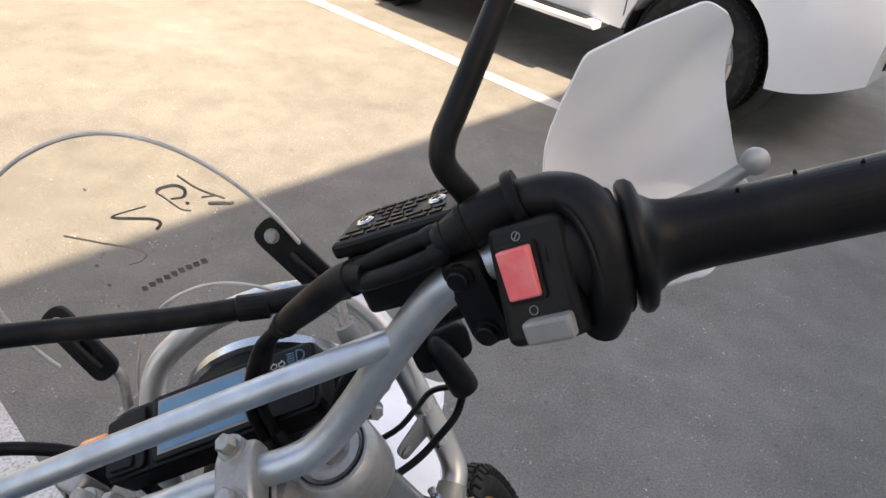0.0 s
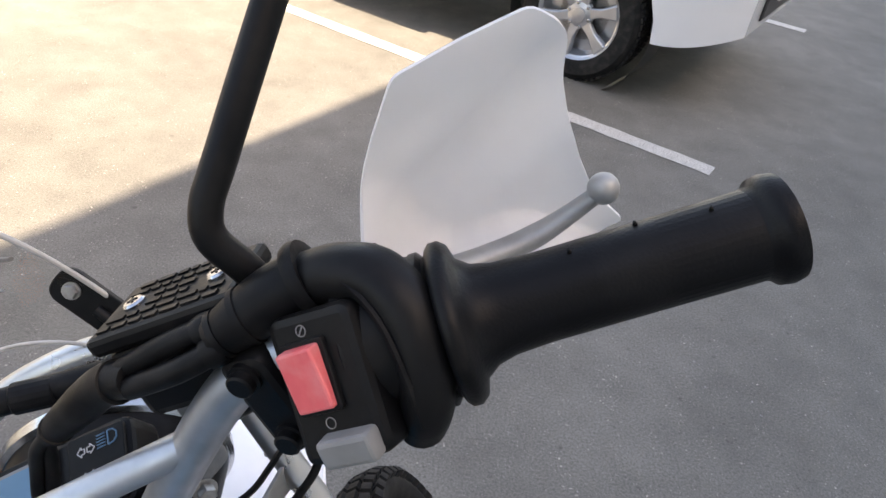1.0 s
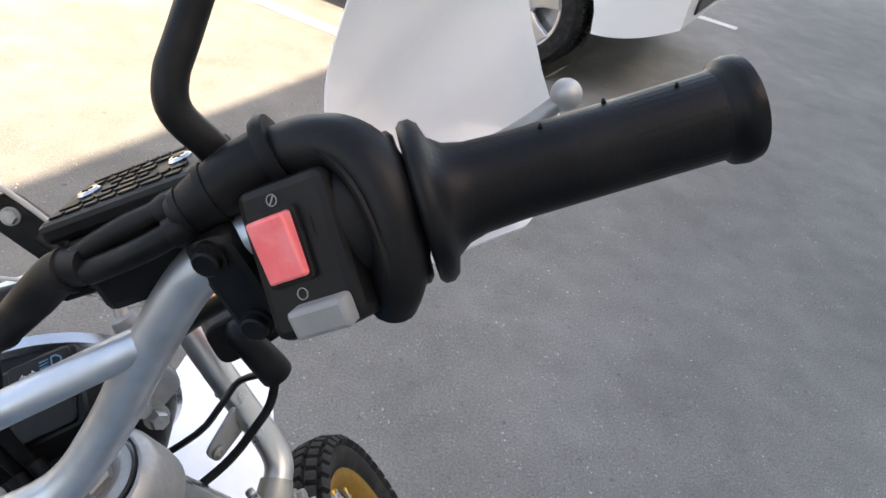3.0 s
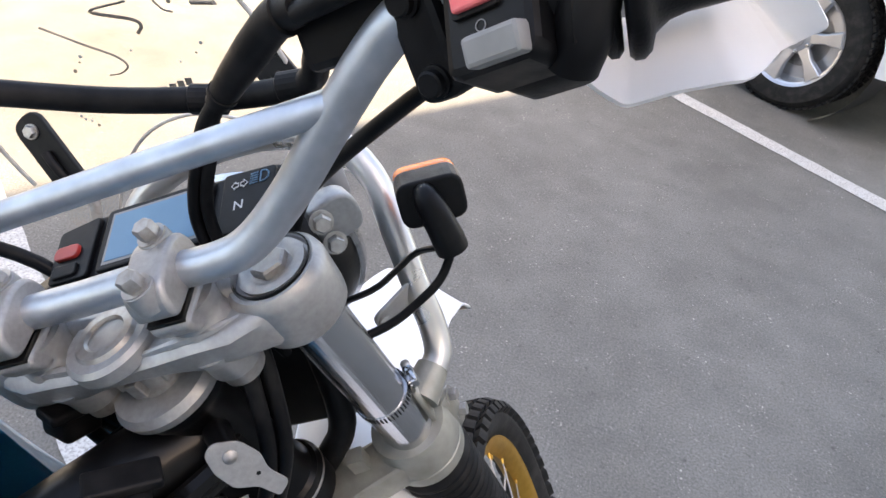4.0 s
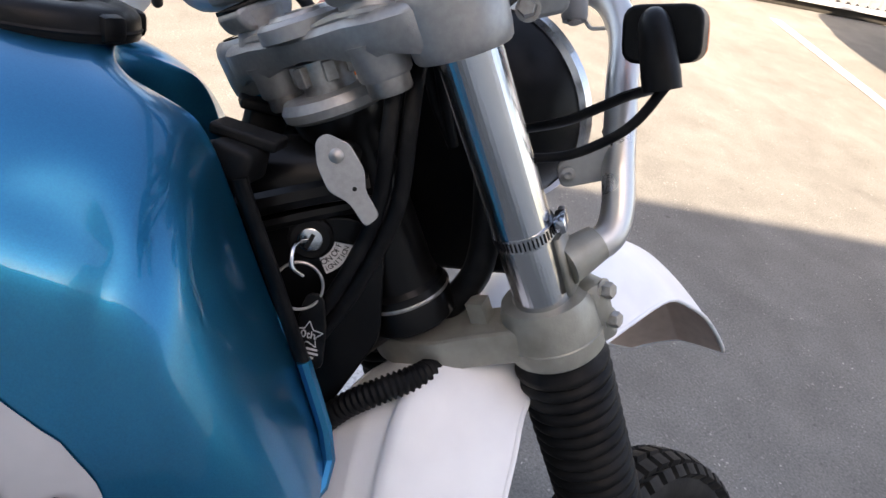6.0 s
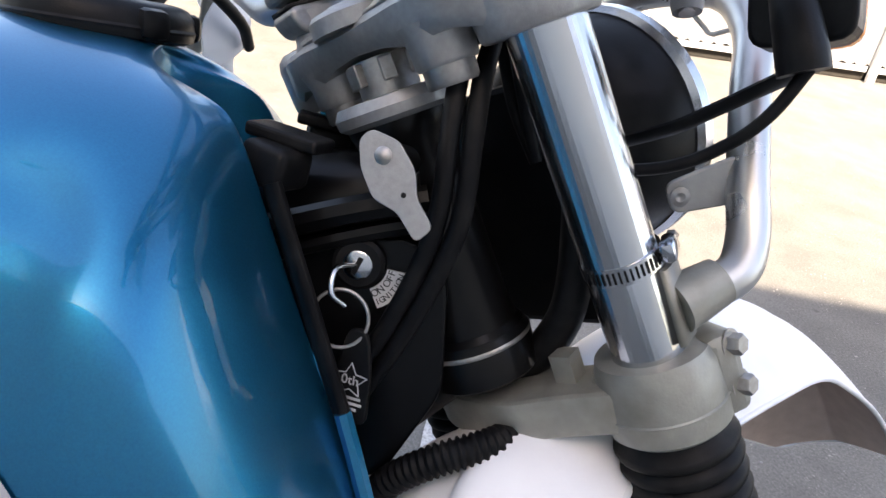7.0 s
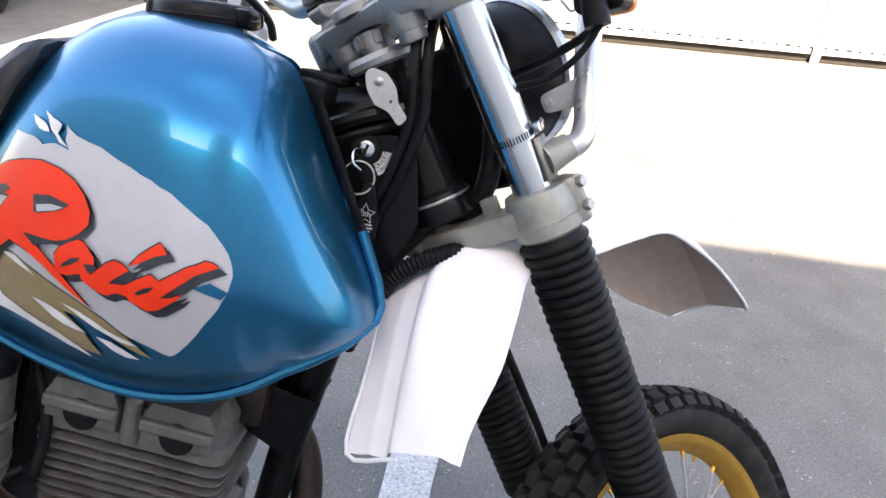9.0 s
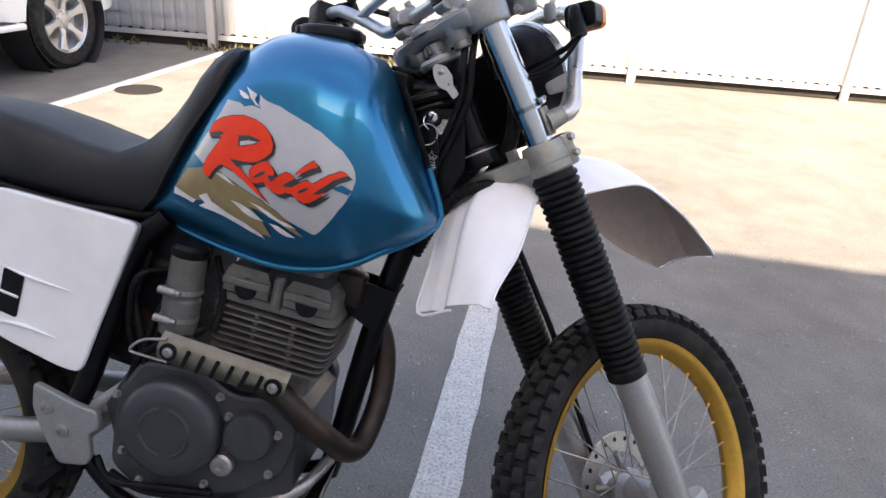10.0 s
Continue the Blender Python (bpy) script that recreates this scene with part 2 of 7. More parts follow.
def asphalt():
    m = bpy.data.materials.new("worn_asphalt")
    m.use_nodes = True
    nt = m.node_tree
    b = nt.nodes["Principled BSDF"]
    b.inputs["Roughness"].default_value = 0.85
    tc = nt.nodes.new("ShaderNodeTexCoord")

    def noise_ramp(scale, detail, p0, p1, c0, c1):
        n = nt.nodes.new("ShaderNodeTexNoise")
        n.inputs["Scale"].default_value, n.inputs["Detail"].default_value = scale, detail
        nt.links.new(tc.outputs["Object"], n.inputs["Vector"])
        r = nt.nodes.new("ShaderNodeValToRGB")
        r.color_ramp.elements[0].position, r.color_ramp.elements[1].position = p0, p1
        r.color_ramp.elements[0].color, r.color_ramp.elements[1].color = (*c0, 1), (*c1, 1)
        nt.links.new(n.outputs["Fac"], r.inputs[0])
        return n, r

    def mixed(a, bb, fac, kind="MULTIPLY"):
        mx = nt.nodes.new("ShaderNodeMix")
        mx.data_type, mx.blend_type = "RGBA", kind
        mx.inputs["Factor"].default_value = fac
        nt.links.new(a, mx.inputs["A"])
        nt.links.new(bb, mx.inputs["B"])
        return mx.outputs["Result"]

    _, base = noise_ramp(0.55, 6, 0.35, 0.65, (0.147, 0.145, 0.133), (0.182, 0.179, 0.165))
    _, blot = noise_ramp(6.0, 12, 0.34, 0.64, (0.90, 0.895, 0.89), (1.06, 1.055, 1.05))
    grain, gr = noise_ramp(140, 12, 0.34, 0.66, (0.60, 0.60, 0.60), (1.34, 1.34, 1.33))
    grain.inputs["Roughness"].default_value = 0.72
    st, stain = noise_ramp(1.9, 12, 0.36, 0.62, (0.86, 0.855, 0.85), (1.07, 1.07, 1.065))
    st.inputs["Roughness"].default_value = 0.66
    _, spots = noise_ramp(34, 9, 0.25, 0.37, (0.66, 0.65, 0.63), (1, 1, 1))
    _, patch = noise_ramp(9, 10, 0.46, 0.66, (0.15, 0.15, 0.15), (1, 1, 1))

    def flecks(scale, near, far, tone):
        """Pale stones showing through the binder, scattered without a grid."""
        warp = nt.nodes.new("ShaderNodeTexNoise")
        warp.inputs["Scale"].default_value = scale * 0.35
        nt.links.new(tc.outputs["Object"], warp.inputs["Vector"])
        add = nt.nodes.new("ShaderNodeVectorMath")
        add.operation = "MULTIPLY_ADD"
        nt.links.new(warp.outputs["Color"], add.inputs[0])
        add.inputs[1].default_value = (2.2 / scale,) * 3
        nt.links.new(tc.outputs["Object"], add.inputs[2])
        vor = nt.nodes.new("ShaderNodeTexVoronoi")
        vor.inputs["Scale"].default_value = scale
        nt.links.new(add.outputs[0], vor.inputs["Vector"])
        lone = nt.nodes.new("ShaderNodeMath")
        lone.operation = "MULTIPLY_ADD"
        sep = nt.nodes.new("ShaderNodeSeparateColor")
        nt.links.new(vor.outputs["Color"], sep.inputs[0])
        nt.links.new(sep.outputs[0], lone.inputs[0])
        lone.inputs[1].default_value = 0.45
        nt.links.new(vor.outputs["Distance"], lone.inputs[2])
        vr = nt.nodes.new("ShaderNodeValToRGB")
        vr.color_ramp.elements[0].position, vr.color_ramp.elements[1].position = near, far
        vr.color_ramp.elements[0].color, vr.color_ramp.elements[1].color = (tone, tone * 0.98, tone * 0.95, 1), (1, 1, 1, 1)
        nt.links.new(lone.outputs[0], vr.inputs[0])
        fl = nt.nodes.new("ShaderNodeMix")
        fl.data_type = "RGBA"
        fl.inputs["A"].default_value = (1, 1, 1, 1)
        nt.links.new(patch.outputs[0], fl.inputs["Factor"])
        nt.links.new(vr.outputs[0], fl.inputs["B"])
        return fl.outputs["Result"]

    c = base.outputs[0]
    for layer in (blot.outputs[0], stain.outputs[0], gr.outputs[0], spots.outputs[0], flecks(60, 0.22, 0.27, 2.6), flecks(150, 0.28, 0.36, 2.1)):
        c = mixed(c, layer, 1)
    nt.links.new(c, b.inputs["Base Color"])
    bp = nt.nodes.new("ShaderNodeBump")
    bp.inputs["Strength"].default_value, bp.inputs["Distance"].default_value = 0.22, 0.003
    nt.links.new(grain.outputs["Fac"], bp.inputs["Height"])
    nt.links.new(bp.outputs[0], b.inputs["Normal"])
    return m


M_ASPHALT = asphalt()


def clear_plastic():
    """A thin clear sheet: see-through, with a little gloss."""
    m = bpy.data.materials.new("clear_scratched_acrylic")
    m.use_nodes = True
    nt = m.node_tree
    nt.nodes.remove(nt.nodes["Principled BSDF"])
    clear = nt.nodes.new("ShaderNodeBsdfTransparent")
    clear.inputs[0].default_value = (0.985, 0.985, 0.975, 1)
    gloss = nt.nodes.new("ShaderNodeBsdfGlossy")
    gloss.inputs["Roughness"].default_value = 0.04
    mix = nt.nodes.new("ShaderNodeMixShader")
    mix.inputs[0].default_value = 0.018
    nt.links.new(clear.outputs[0], mix.inputs[1])
    nt.links.new(gloss.outputs[0], mix.inputs[2])
    nt.links.new(mix.outputs[0], nt.nodes["Material Output"].inputs[0])
    return m


def thin_white_plastic():
    """White moulded plastic thin enough to let some daylight through."""
    m = material("thin_white_plastic", (0.84, 0.84, 0.85), 0.42, 0, (0.79, 0.79, 0.81), 30, 0.8, bump=0.04, bump_scale=300, grime=(0.60, 0.57, 0.53), grime_scale=9, grime_amount=0.2)
    nt = m.node_tree
    b = nt.nodes["Principled BSDF"]
    tr = nt.nodes.new("ShaderNodeBsdfTranslucent")
    tr.inputs[0].default_value = (0.85, 0.85, 0.85, 1)
    mix = nt.nodes.new("ShaderNodeMixShader")
    mix.inputs[0].default_value = 0.38
    nt.links.new(b.outputs[0], mix.inputs[1])
    nt.links.new(tr.outputs[0], mix.inputs[2])
    nt.links.new(mix.outputs[0], nt.nodes["Material Output"].inputs[0])
    return m


M_GUARD = thin_white_plastic()
M_CLEAR = clear_plastic()

# ---- mesh helpers ----
def ring(bm, verts):
    return [bm.verts.new(v) for v in verts]


def skin(bm, a, b, closed=True):
    n = len(a)
    for i in range(n if closed else n - 1):
        j = (i + 1) % n
        bm.faces.new((a[i], a[j], b[j], b[i]))


def loft(loops, caps=True, closed=True, bm=None):
    bm = bm or bmesh.new()
    rs = [ring(bm, l) for l in loops]
    for a, b in zip(rs, rs[1:]):
        skin(bm, a, b, closed)
    if caps and closed:
        bm.faces.new(list(reversed(rs[0])))
        bm.faces.new(rs[-1])
    return bm


def smooth_points(pts, n=6):
    """Catmull-Rom through the points."""
    p = [Vector(q) for q in pts]
    p = [2 * p[0] - p[1]] + p + [2 * p[-1] - p[-2]]
    out = []
    for i in range(1, len(p) - 2):
        for k in range(n):
            t = k / n
            out.append(0.5 * (2 * p[i] + (p[i + 1] - p[i - 1]) * t + (2 * p[i - 1] - 5 * p[i] + 4 * p[i + 1] - p[i + 2]) * t * t + (3 * p[i] - p[i - 1] - 3 * p[i + 1] + p[i + 2]) * t ** 3))
    out.append(p[-2])
    return out


def tube(pts, r, seg=14, smooth=5, bm=None, flat=1.0):
    """A round bar along the points; r may be a list, one radius a point."""
    bm = bm or bmesh.new()
    q = smooth_points(pts, smooth) if smooth else [Vector(p) for p in pts]
    if isinstance(r, (list, tuple)):
        rr = np.interp(np.linspace(0, 1, len(q)), np.linspace(0, 1, len(r)), r)
    else:
        rr = [r] * len(q)
    t0 = (q[1] - q[0]).normalized()
    up = t0.orthogonal().normalized()
    loops = []
    for i, p in enumerate(q):
        t = (q[min(i + 1, len(q) - 1)] - q[max(i - 1, 0)]).normalized()
        up = (up - t * up.dot(t)).normalized()
        side = t.cross(up)
        loops.append([p + (up * math.cos(a) * flat + side * math.sin(a)) * rr[i] for a in [2 * math.pi * k / seg for k in range(seg)]])
    return loft(loops, bm=bm)


def lathe(profile, m=None, seg=28, bm=None, caps=True):
    """Profile of (radius, height), turned round z, then moved by m."""
    m = m or Matrix()
    loops = [[m @ Vector((r * math.cos(2 * math.pi * k / seg), r * math.sin(2 * math.pi * k / seg), z)) for k in range(seg)] for r, z in profile]
    return loft(loops, caps=caps, bm=bm)


def axis_to(p, d):
    """A pose at p whose z runs along d."""
    q = Vector((0, 0, 1)).rotation_difference(Vector(d).normalized())
    return Matrix.Translation(p) @ q.to_matrix().to_4x4()


def box(size, m=None, bevel=0.0, bm=None, segs=2):
    own = bmesh.new()
    bmesh.ops.create_cube(own, size=1)
    bmesh.ops.scale(own, vec=size, verts=own.verts)
    if bevel:
        bmesh.ops.bevel(own, geom=[e for e in own.edges if e.calc_face_angle(0) > 0.6], offset=bevel, segments=segs, affect="EDGES", profile=0.5)
    if m is not None:
        bmesh.ops.transform(own, matrix=m, verts=own.verts)
    return own if bm is None else join(bm, own)


def join(bm, other):
    me = bpy.data.meshes.new("tmp")
    other.to_mesh(me)
    other.free()
    bm.from_mesh(me)
    bpy.data.meshes.remove(me)
    return bm


def prism(poly, thick, m=None, bevel=0.0, bm=None, segs=2):
    """A flat polygon in x, y, given depth along z."""
    own = bmesh.new()
    a = ring(own, [(x, y, -thick / 2) for x, y in poly])
    b = ring(own, [(x, y, thick / 2) for x, y in poly])
    own.faces.new(list(reversed(a)))
    own.faces.new(b)
    skin(own, a, b)
    bmesh.ops.recalc_face_normals(own, faces=own.faces)
    if bevel:
        bmesh.ops.bevel(own, geom=[e for e in own.edges if e.calc_face_angle(0) > 0.6], offset=bevel, segments=segs, affect="EDGES", profile=0.5)
    if m is not None:
        bmesh.ops.transform(own, matrix=m, verts=own.verts)
    return own if bm is None else join(bm, own)


def rounded(poly, r, n=4):
    """The polygon with its corners rounded."""
    out = []
    k = len(poly)
    for i in range(k):
        p, a, b = Vector(poly[i]), Vector(poly[i - 1]), Vector(poly[(i + 1) % k])
        ra = min(r, (a - p).length * 0.45)
        rb = min(r, (b - p).length * 0.45)
        s, e = p + (a - p).normalized() * ra, p + (b - p).normalized() * rb
        for j in range(n + 1):
            t = j / n
            q = s * (1 - t) ** 2 + p * 2 * t * (1 - t) + e * t * t
            out.append((q.x, q.y))
    return out


def hexbolt(p, d, r=0.006, h=0.005, washer=1.35, bm=None):
    m = axis_to(p, d)
    own = lathe([(r * washer, 0), (r * washer, 0.0015), (r * 1.05, 0.0016)], m, 18, bm=bm)
    return lathe([(r, 0.0014), (r, h), (r * 0.85, h + 0.0012)], m, 6, bm=own)


def finish(bm, mat, name, angle=38):
    bmesh.ops.recalc_face_normals(bm, faces=bm.faces)
    lim = radians(angle)
    for f in bm.faces:
        near = [g.calc_area() for e in f.edges for g in e.link_faces if g is not f]
        f.smooth = len(f.verts) < 6 and not (near and f.calc_area() > 10 * min(near))
    for e in bm.edges:
        if len(e.link_faces) == 2 and e.calc_face_angle(0) > lim:
            e.smooth = False
    me = bpy.data.meshes.new(name)
    bm.to_mesh(me)
    bm.free()
    me.materials.append(mat)
    return me


FRAME_OF = {}


def part(name, bm, mat, parent, label="", space="B", angle=38):
    """One mesh under a thing or a part. space: B or S of the motorcycle, or L, the parent's own."""
    ob = new(name, finish(bm, mat, name, angle) if not isinstance(bm, bpy.types.Mesh) else bm)
    ob.parent = parent
    if space != "L":
        have = FRAME_OF.get(parent.name, "B")
        if have != space:
            ob.matrix_basis = SB if space == "S" else SB.inverted()
    FRAME_OF[ob.name] = space if space != "L" else FRAME_OF.get(parent.name, "B")
    if label:
        tagged(ob, label)
    return ob


def thing(name, label, category, m=None, group="", kind=""):
    ob = new(name)
    ob.empty_display_size = 0.05
    if m is not None:
        ob.matrix_world = m
    return tagged(ob, label, category, group, kind)


def single(name, bm, mat, label, category, m=None, group="", kind="", angle=38):
    ob = new(name, finish(bm, mat, name, angle))
    if m is not None:
        ob.matrix_world = m
    return tagged(ob, label, category, group, kind)


# ---- the car park ----
AX, AY = Vector((0.556, 0.831, 0)), Vector((-0.831, 0.556, 0))   # along the facade, and along the bays away from it


def ground_point(u, s, z=0.0):
    """u metres along the facade, s metres from it towards the fence."""
    return AX * u + AY * s + Vector((0, 0, z))


def ground_matrix(u, s, z=0.0):
    return frame_matrix(ground_point(u, s, z), AX, AY, (0, 0, 1))


bm = bmesh.new()
bmesh.ops.create_grid(bm, x_segments=4, y_segments=4, size=150)
single("ground", bm, M_ASPHALT, "worn grey asphalt car park ground", "ground", kind="structure")


def parking_line(u, s0, s1, width=0.115):
    bm = bmesh.new()
    n = 60
    rnd = random.Random(int(u * 100))
    a, b = [], []
    for i in range(n + 1):
        s = s0 + (s1 - s0) * i / n
        a.append(bm.verts.new((-width / 2 + rnd.uniform(-0.004, 0.004), s, 0)))
        b.append(bm.verts.new((width / 2 + rnd.uniform(-0.004, 0.004), s, 0)))
    skin(bm, a, b, False)
    ob = single("parking_line", bm, M_LINE, "worn white painted parking bay line on the asphalt", "road marking", ground_matrix(u, 0, 0.004), "parking bay lines", "structure")
    return ob


parking_line(0.46, -1.0, 5.6)
parking_line(3.77, 0.57, 6.2)
parking_line(6.95, 0.75, 6.2)
parking_line(-2.72, 3.3, 8.0)


def building(u0, u1, height, name):
    """A plain plastered wall block behind the camera, with a parapet."""
    bm = box((u1 - u0, 6.0, height), Matrix.Translation(((u0 + u1) / 2, -3.0, height / 2)))
    box((u1 - u0 + 0.1, 0.3, 0.25), Matrix.Translation(((u0 + u1) / 2, 0.0, height - 0.1)), 0.02, bm)
    return single(name, bm, M_WALL, "plain plastered building wall facing the car park", "building", ground_matrix(0, -3.5), kind="structure")


building(-2.77, 14.0, 5.38, "wall_east")
building(-24.0, -2.78, 14.5, "wall_tall")

# fence
FENCE_A, FENCE_D = Vector((-6.62, 0.82, 0)), Vector((0.452, 0.892, 0))
FENCE_N = Vector((0.892, -0.452, 0))
FENCE_M = frame_matrix(FENCE_A, FENCE_D, -FENCE_N, (0, 0, 1))


def fence():
    f = thing("fence", "white painted sheet metal fence on a concrete kerb", "fence", FENCE_M, kind="structure")
    step = 2.12
    for i in range(-5, 7):
        x = 0.09 + step * i
        post = box((0.07, 0.05, 2.3), Matrix.Translation((x, -0.045, 1.15)), 0.004)
        post_ob = part("post", post, M_FENCE, f, space="L")
        part("post_flange", box((0.020, 0.012, 2.26), Matrix.Translation((x + 0.048, -0.020, 1.15)), 0.002), M_GREY, post_ob, "grey seam strip beside the post", "L")
        for k in range(2):
            w = step / 2
            prof = []
            n = 44
            for j in range(n + 1):
                px = x + w * k + w * j / n + 0.002
                ph = (j * w / n / 0.115) % 1.0
                prof.append((px, 0.0 if ph < 0.62 else 0.012 * math.sin((ph - 0.62) / 0.38 * math.pi)))
            bm = bmesh.new()
            lo = ring(bm, [(a, b, 0.142 if b < 0.004 else 0.158) for a, b in prof])
            hi = ring(bm, [(a, b, 2.25) for a, b in prof])
            skin(bm, lo, hi, False)
            bmesh.ops.solidify(bm, geom=list(bm.faces), thickness=0.002)
            part("panel", bm, M_FENCE, f, space="L")
        rail = box((step - 0.06, 0.03, 0.03), Matrix.Translation((x + step / 2, 0.035, 0.30)), 0.003)
        part("rail", rail, M_FENCE, f, space="L")
        part("rail", box((step - 0.075, 0.020, 0.050), Matrix.Translation((x + step / 2, 0.010, 0.112)), 0.002), M_FENCE, f, space="L")
        # kerb behind the rail, its dark colour standing in for the gap's shade
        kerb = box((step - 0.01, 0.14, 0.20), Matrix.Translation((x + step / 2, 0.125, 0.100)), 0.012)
        part("kerb", kerb, M_PLINTH, f, "concrete plinth coloured dark for the shade under the rail", "L")
    return f


fence()

# manhole cover
bm = lathe([(0.20, 0.0), (0.20, 0.006), (0.197, 0.008), (0.182, 0.008), (0.180, 0.004), (0.176, 0.008), (0.0005, 0.008)], seg=40)
single("manhole_cover", bm, M_IRON, "dark cast iron manhole cover set in the asphalt", "manhole cover", Matrix.Translation((-4.72, 0.13, 0)) @ Matrix.Scale(0.85, 4))


# ---- cars ----
def car_wheel(parent, x, y, out):
    """out: +1 for the left side, -1 for the right."""
    m = Matrix.Translation((x, y, 0.385)) @ pose(0, 0, 0, -90 * out)
    w = lathe([(0.27, -0.12), (0.35, -0.125), (0.378, -0.10), (0.387, -0.06), (0.387, 0.06), (0.378, 0.10), (0.35, 0.125), (0.30, 0.128), (0.262, 0.118), (0.25, 0.10), (0.25, -0.1)], m, 56)
    tyre = part("tyre", w, M_TYRE, parent, "black road tyre", "L")
    bm = bmesh.new()
    for k in range(64):
        a = 2 * math.pi * k / 64
        for z in (-0.082, -0.03, 0.03, 0.082):
            mm = m @ Matrix.Rotation(a + (0.05 if abs(z) < 0.05 else 0), 4, "Z") @ Matrix.Translation((0.388, 0, z)) @ Matrix.Rotation(0.3 * (1 if z > 0 else -1), 4, "X")
            box((0.012, 0.027, 0.042), mm, 0, bm)
    part("tread", bm, M_TYRE, tyre, "", "L")
    rim = lathe([(0.245, 0.02), (0.252, 0.11), (0.262, 0.12), (0.262, 0.112), (0.24, 0.10), (0.225, 0.02), (0.05, 0.0), (0.0005, 0.0)], m, 48)
    rim_ob = part("rim", rim, M_RIM, parent, "silver six-spoke alloy rim", "L")
    for k in range(6):
        mm = m @ Matrix.Rotation(2 * math.pi * k / 6 + 0.3, 4, "Z")
        sp = loft([[mm @ Vector(v) for v in ((0.04, -0.035, 0.06), (0.04, 0.035, 0.06), (0.04, 0.035, 0.09), (0.04, -0.035, 0.09))],
                   [mm @ Vector(v) for v in ((0.14, -0.028, 0.065), (0.14, 0.028, 0.065), (0.14, 0.024, 0.102), (0.14, -0.024, 0.102))],
                   [mm @ Vector(v) for v in ((0.245, -0.05, 0.07), (0.245, 0.05, 0.07), (0.245, 0.044, 0.112), (0.245, -0.044, 0.112))]])
        bmesh.ops.bevel(sp, geom=list(sp.edges), offset=0.006, segments=1, affect="EDGES")
        part("spoke", sp, M_RIM, rim_ob, space="L")
        a = 2 * math.pi * (k + 0.5) / 6 + 0.3
        nut = lathe([(0.011, 0.085), (0.011, 0.104), (0.008, 0.107)], m @ Matrix.Translation((0.07 * math.cos(a), 0.07 * math.sin(a), 0)), 6)
        part("lug_nut", nut, M_CHROME, rim_ob, space="L")
    cap = lathe([(0.085, 0.06), (0.085, 0.09), (0.06, 0.097), (0.045, 0.10), (0.042, 0.108), (0.0005, 0.112)], m, 32)
    part("hub_cap", cap, M_RIM, rim_ob, space="L")
    disc = lathe([(0.16, 0.0), (0.16, 0.02), (0.0005, 0.02)], m, 32)
    part("brake_disc", disc, M_STEEL, parent, space="L")


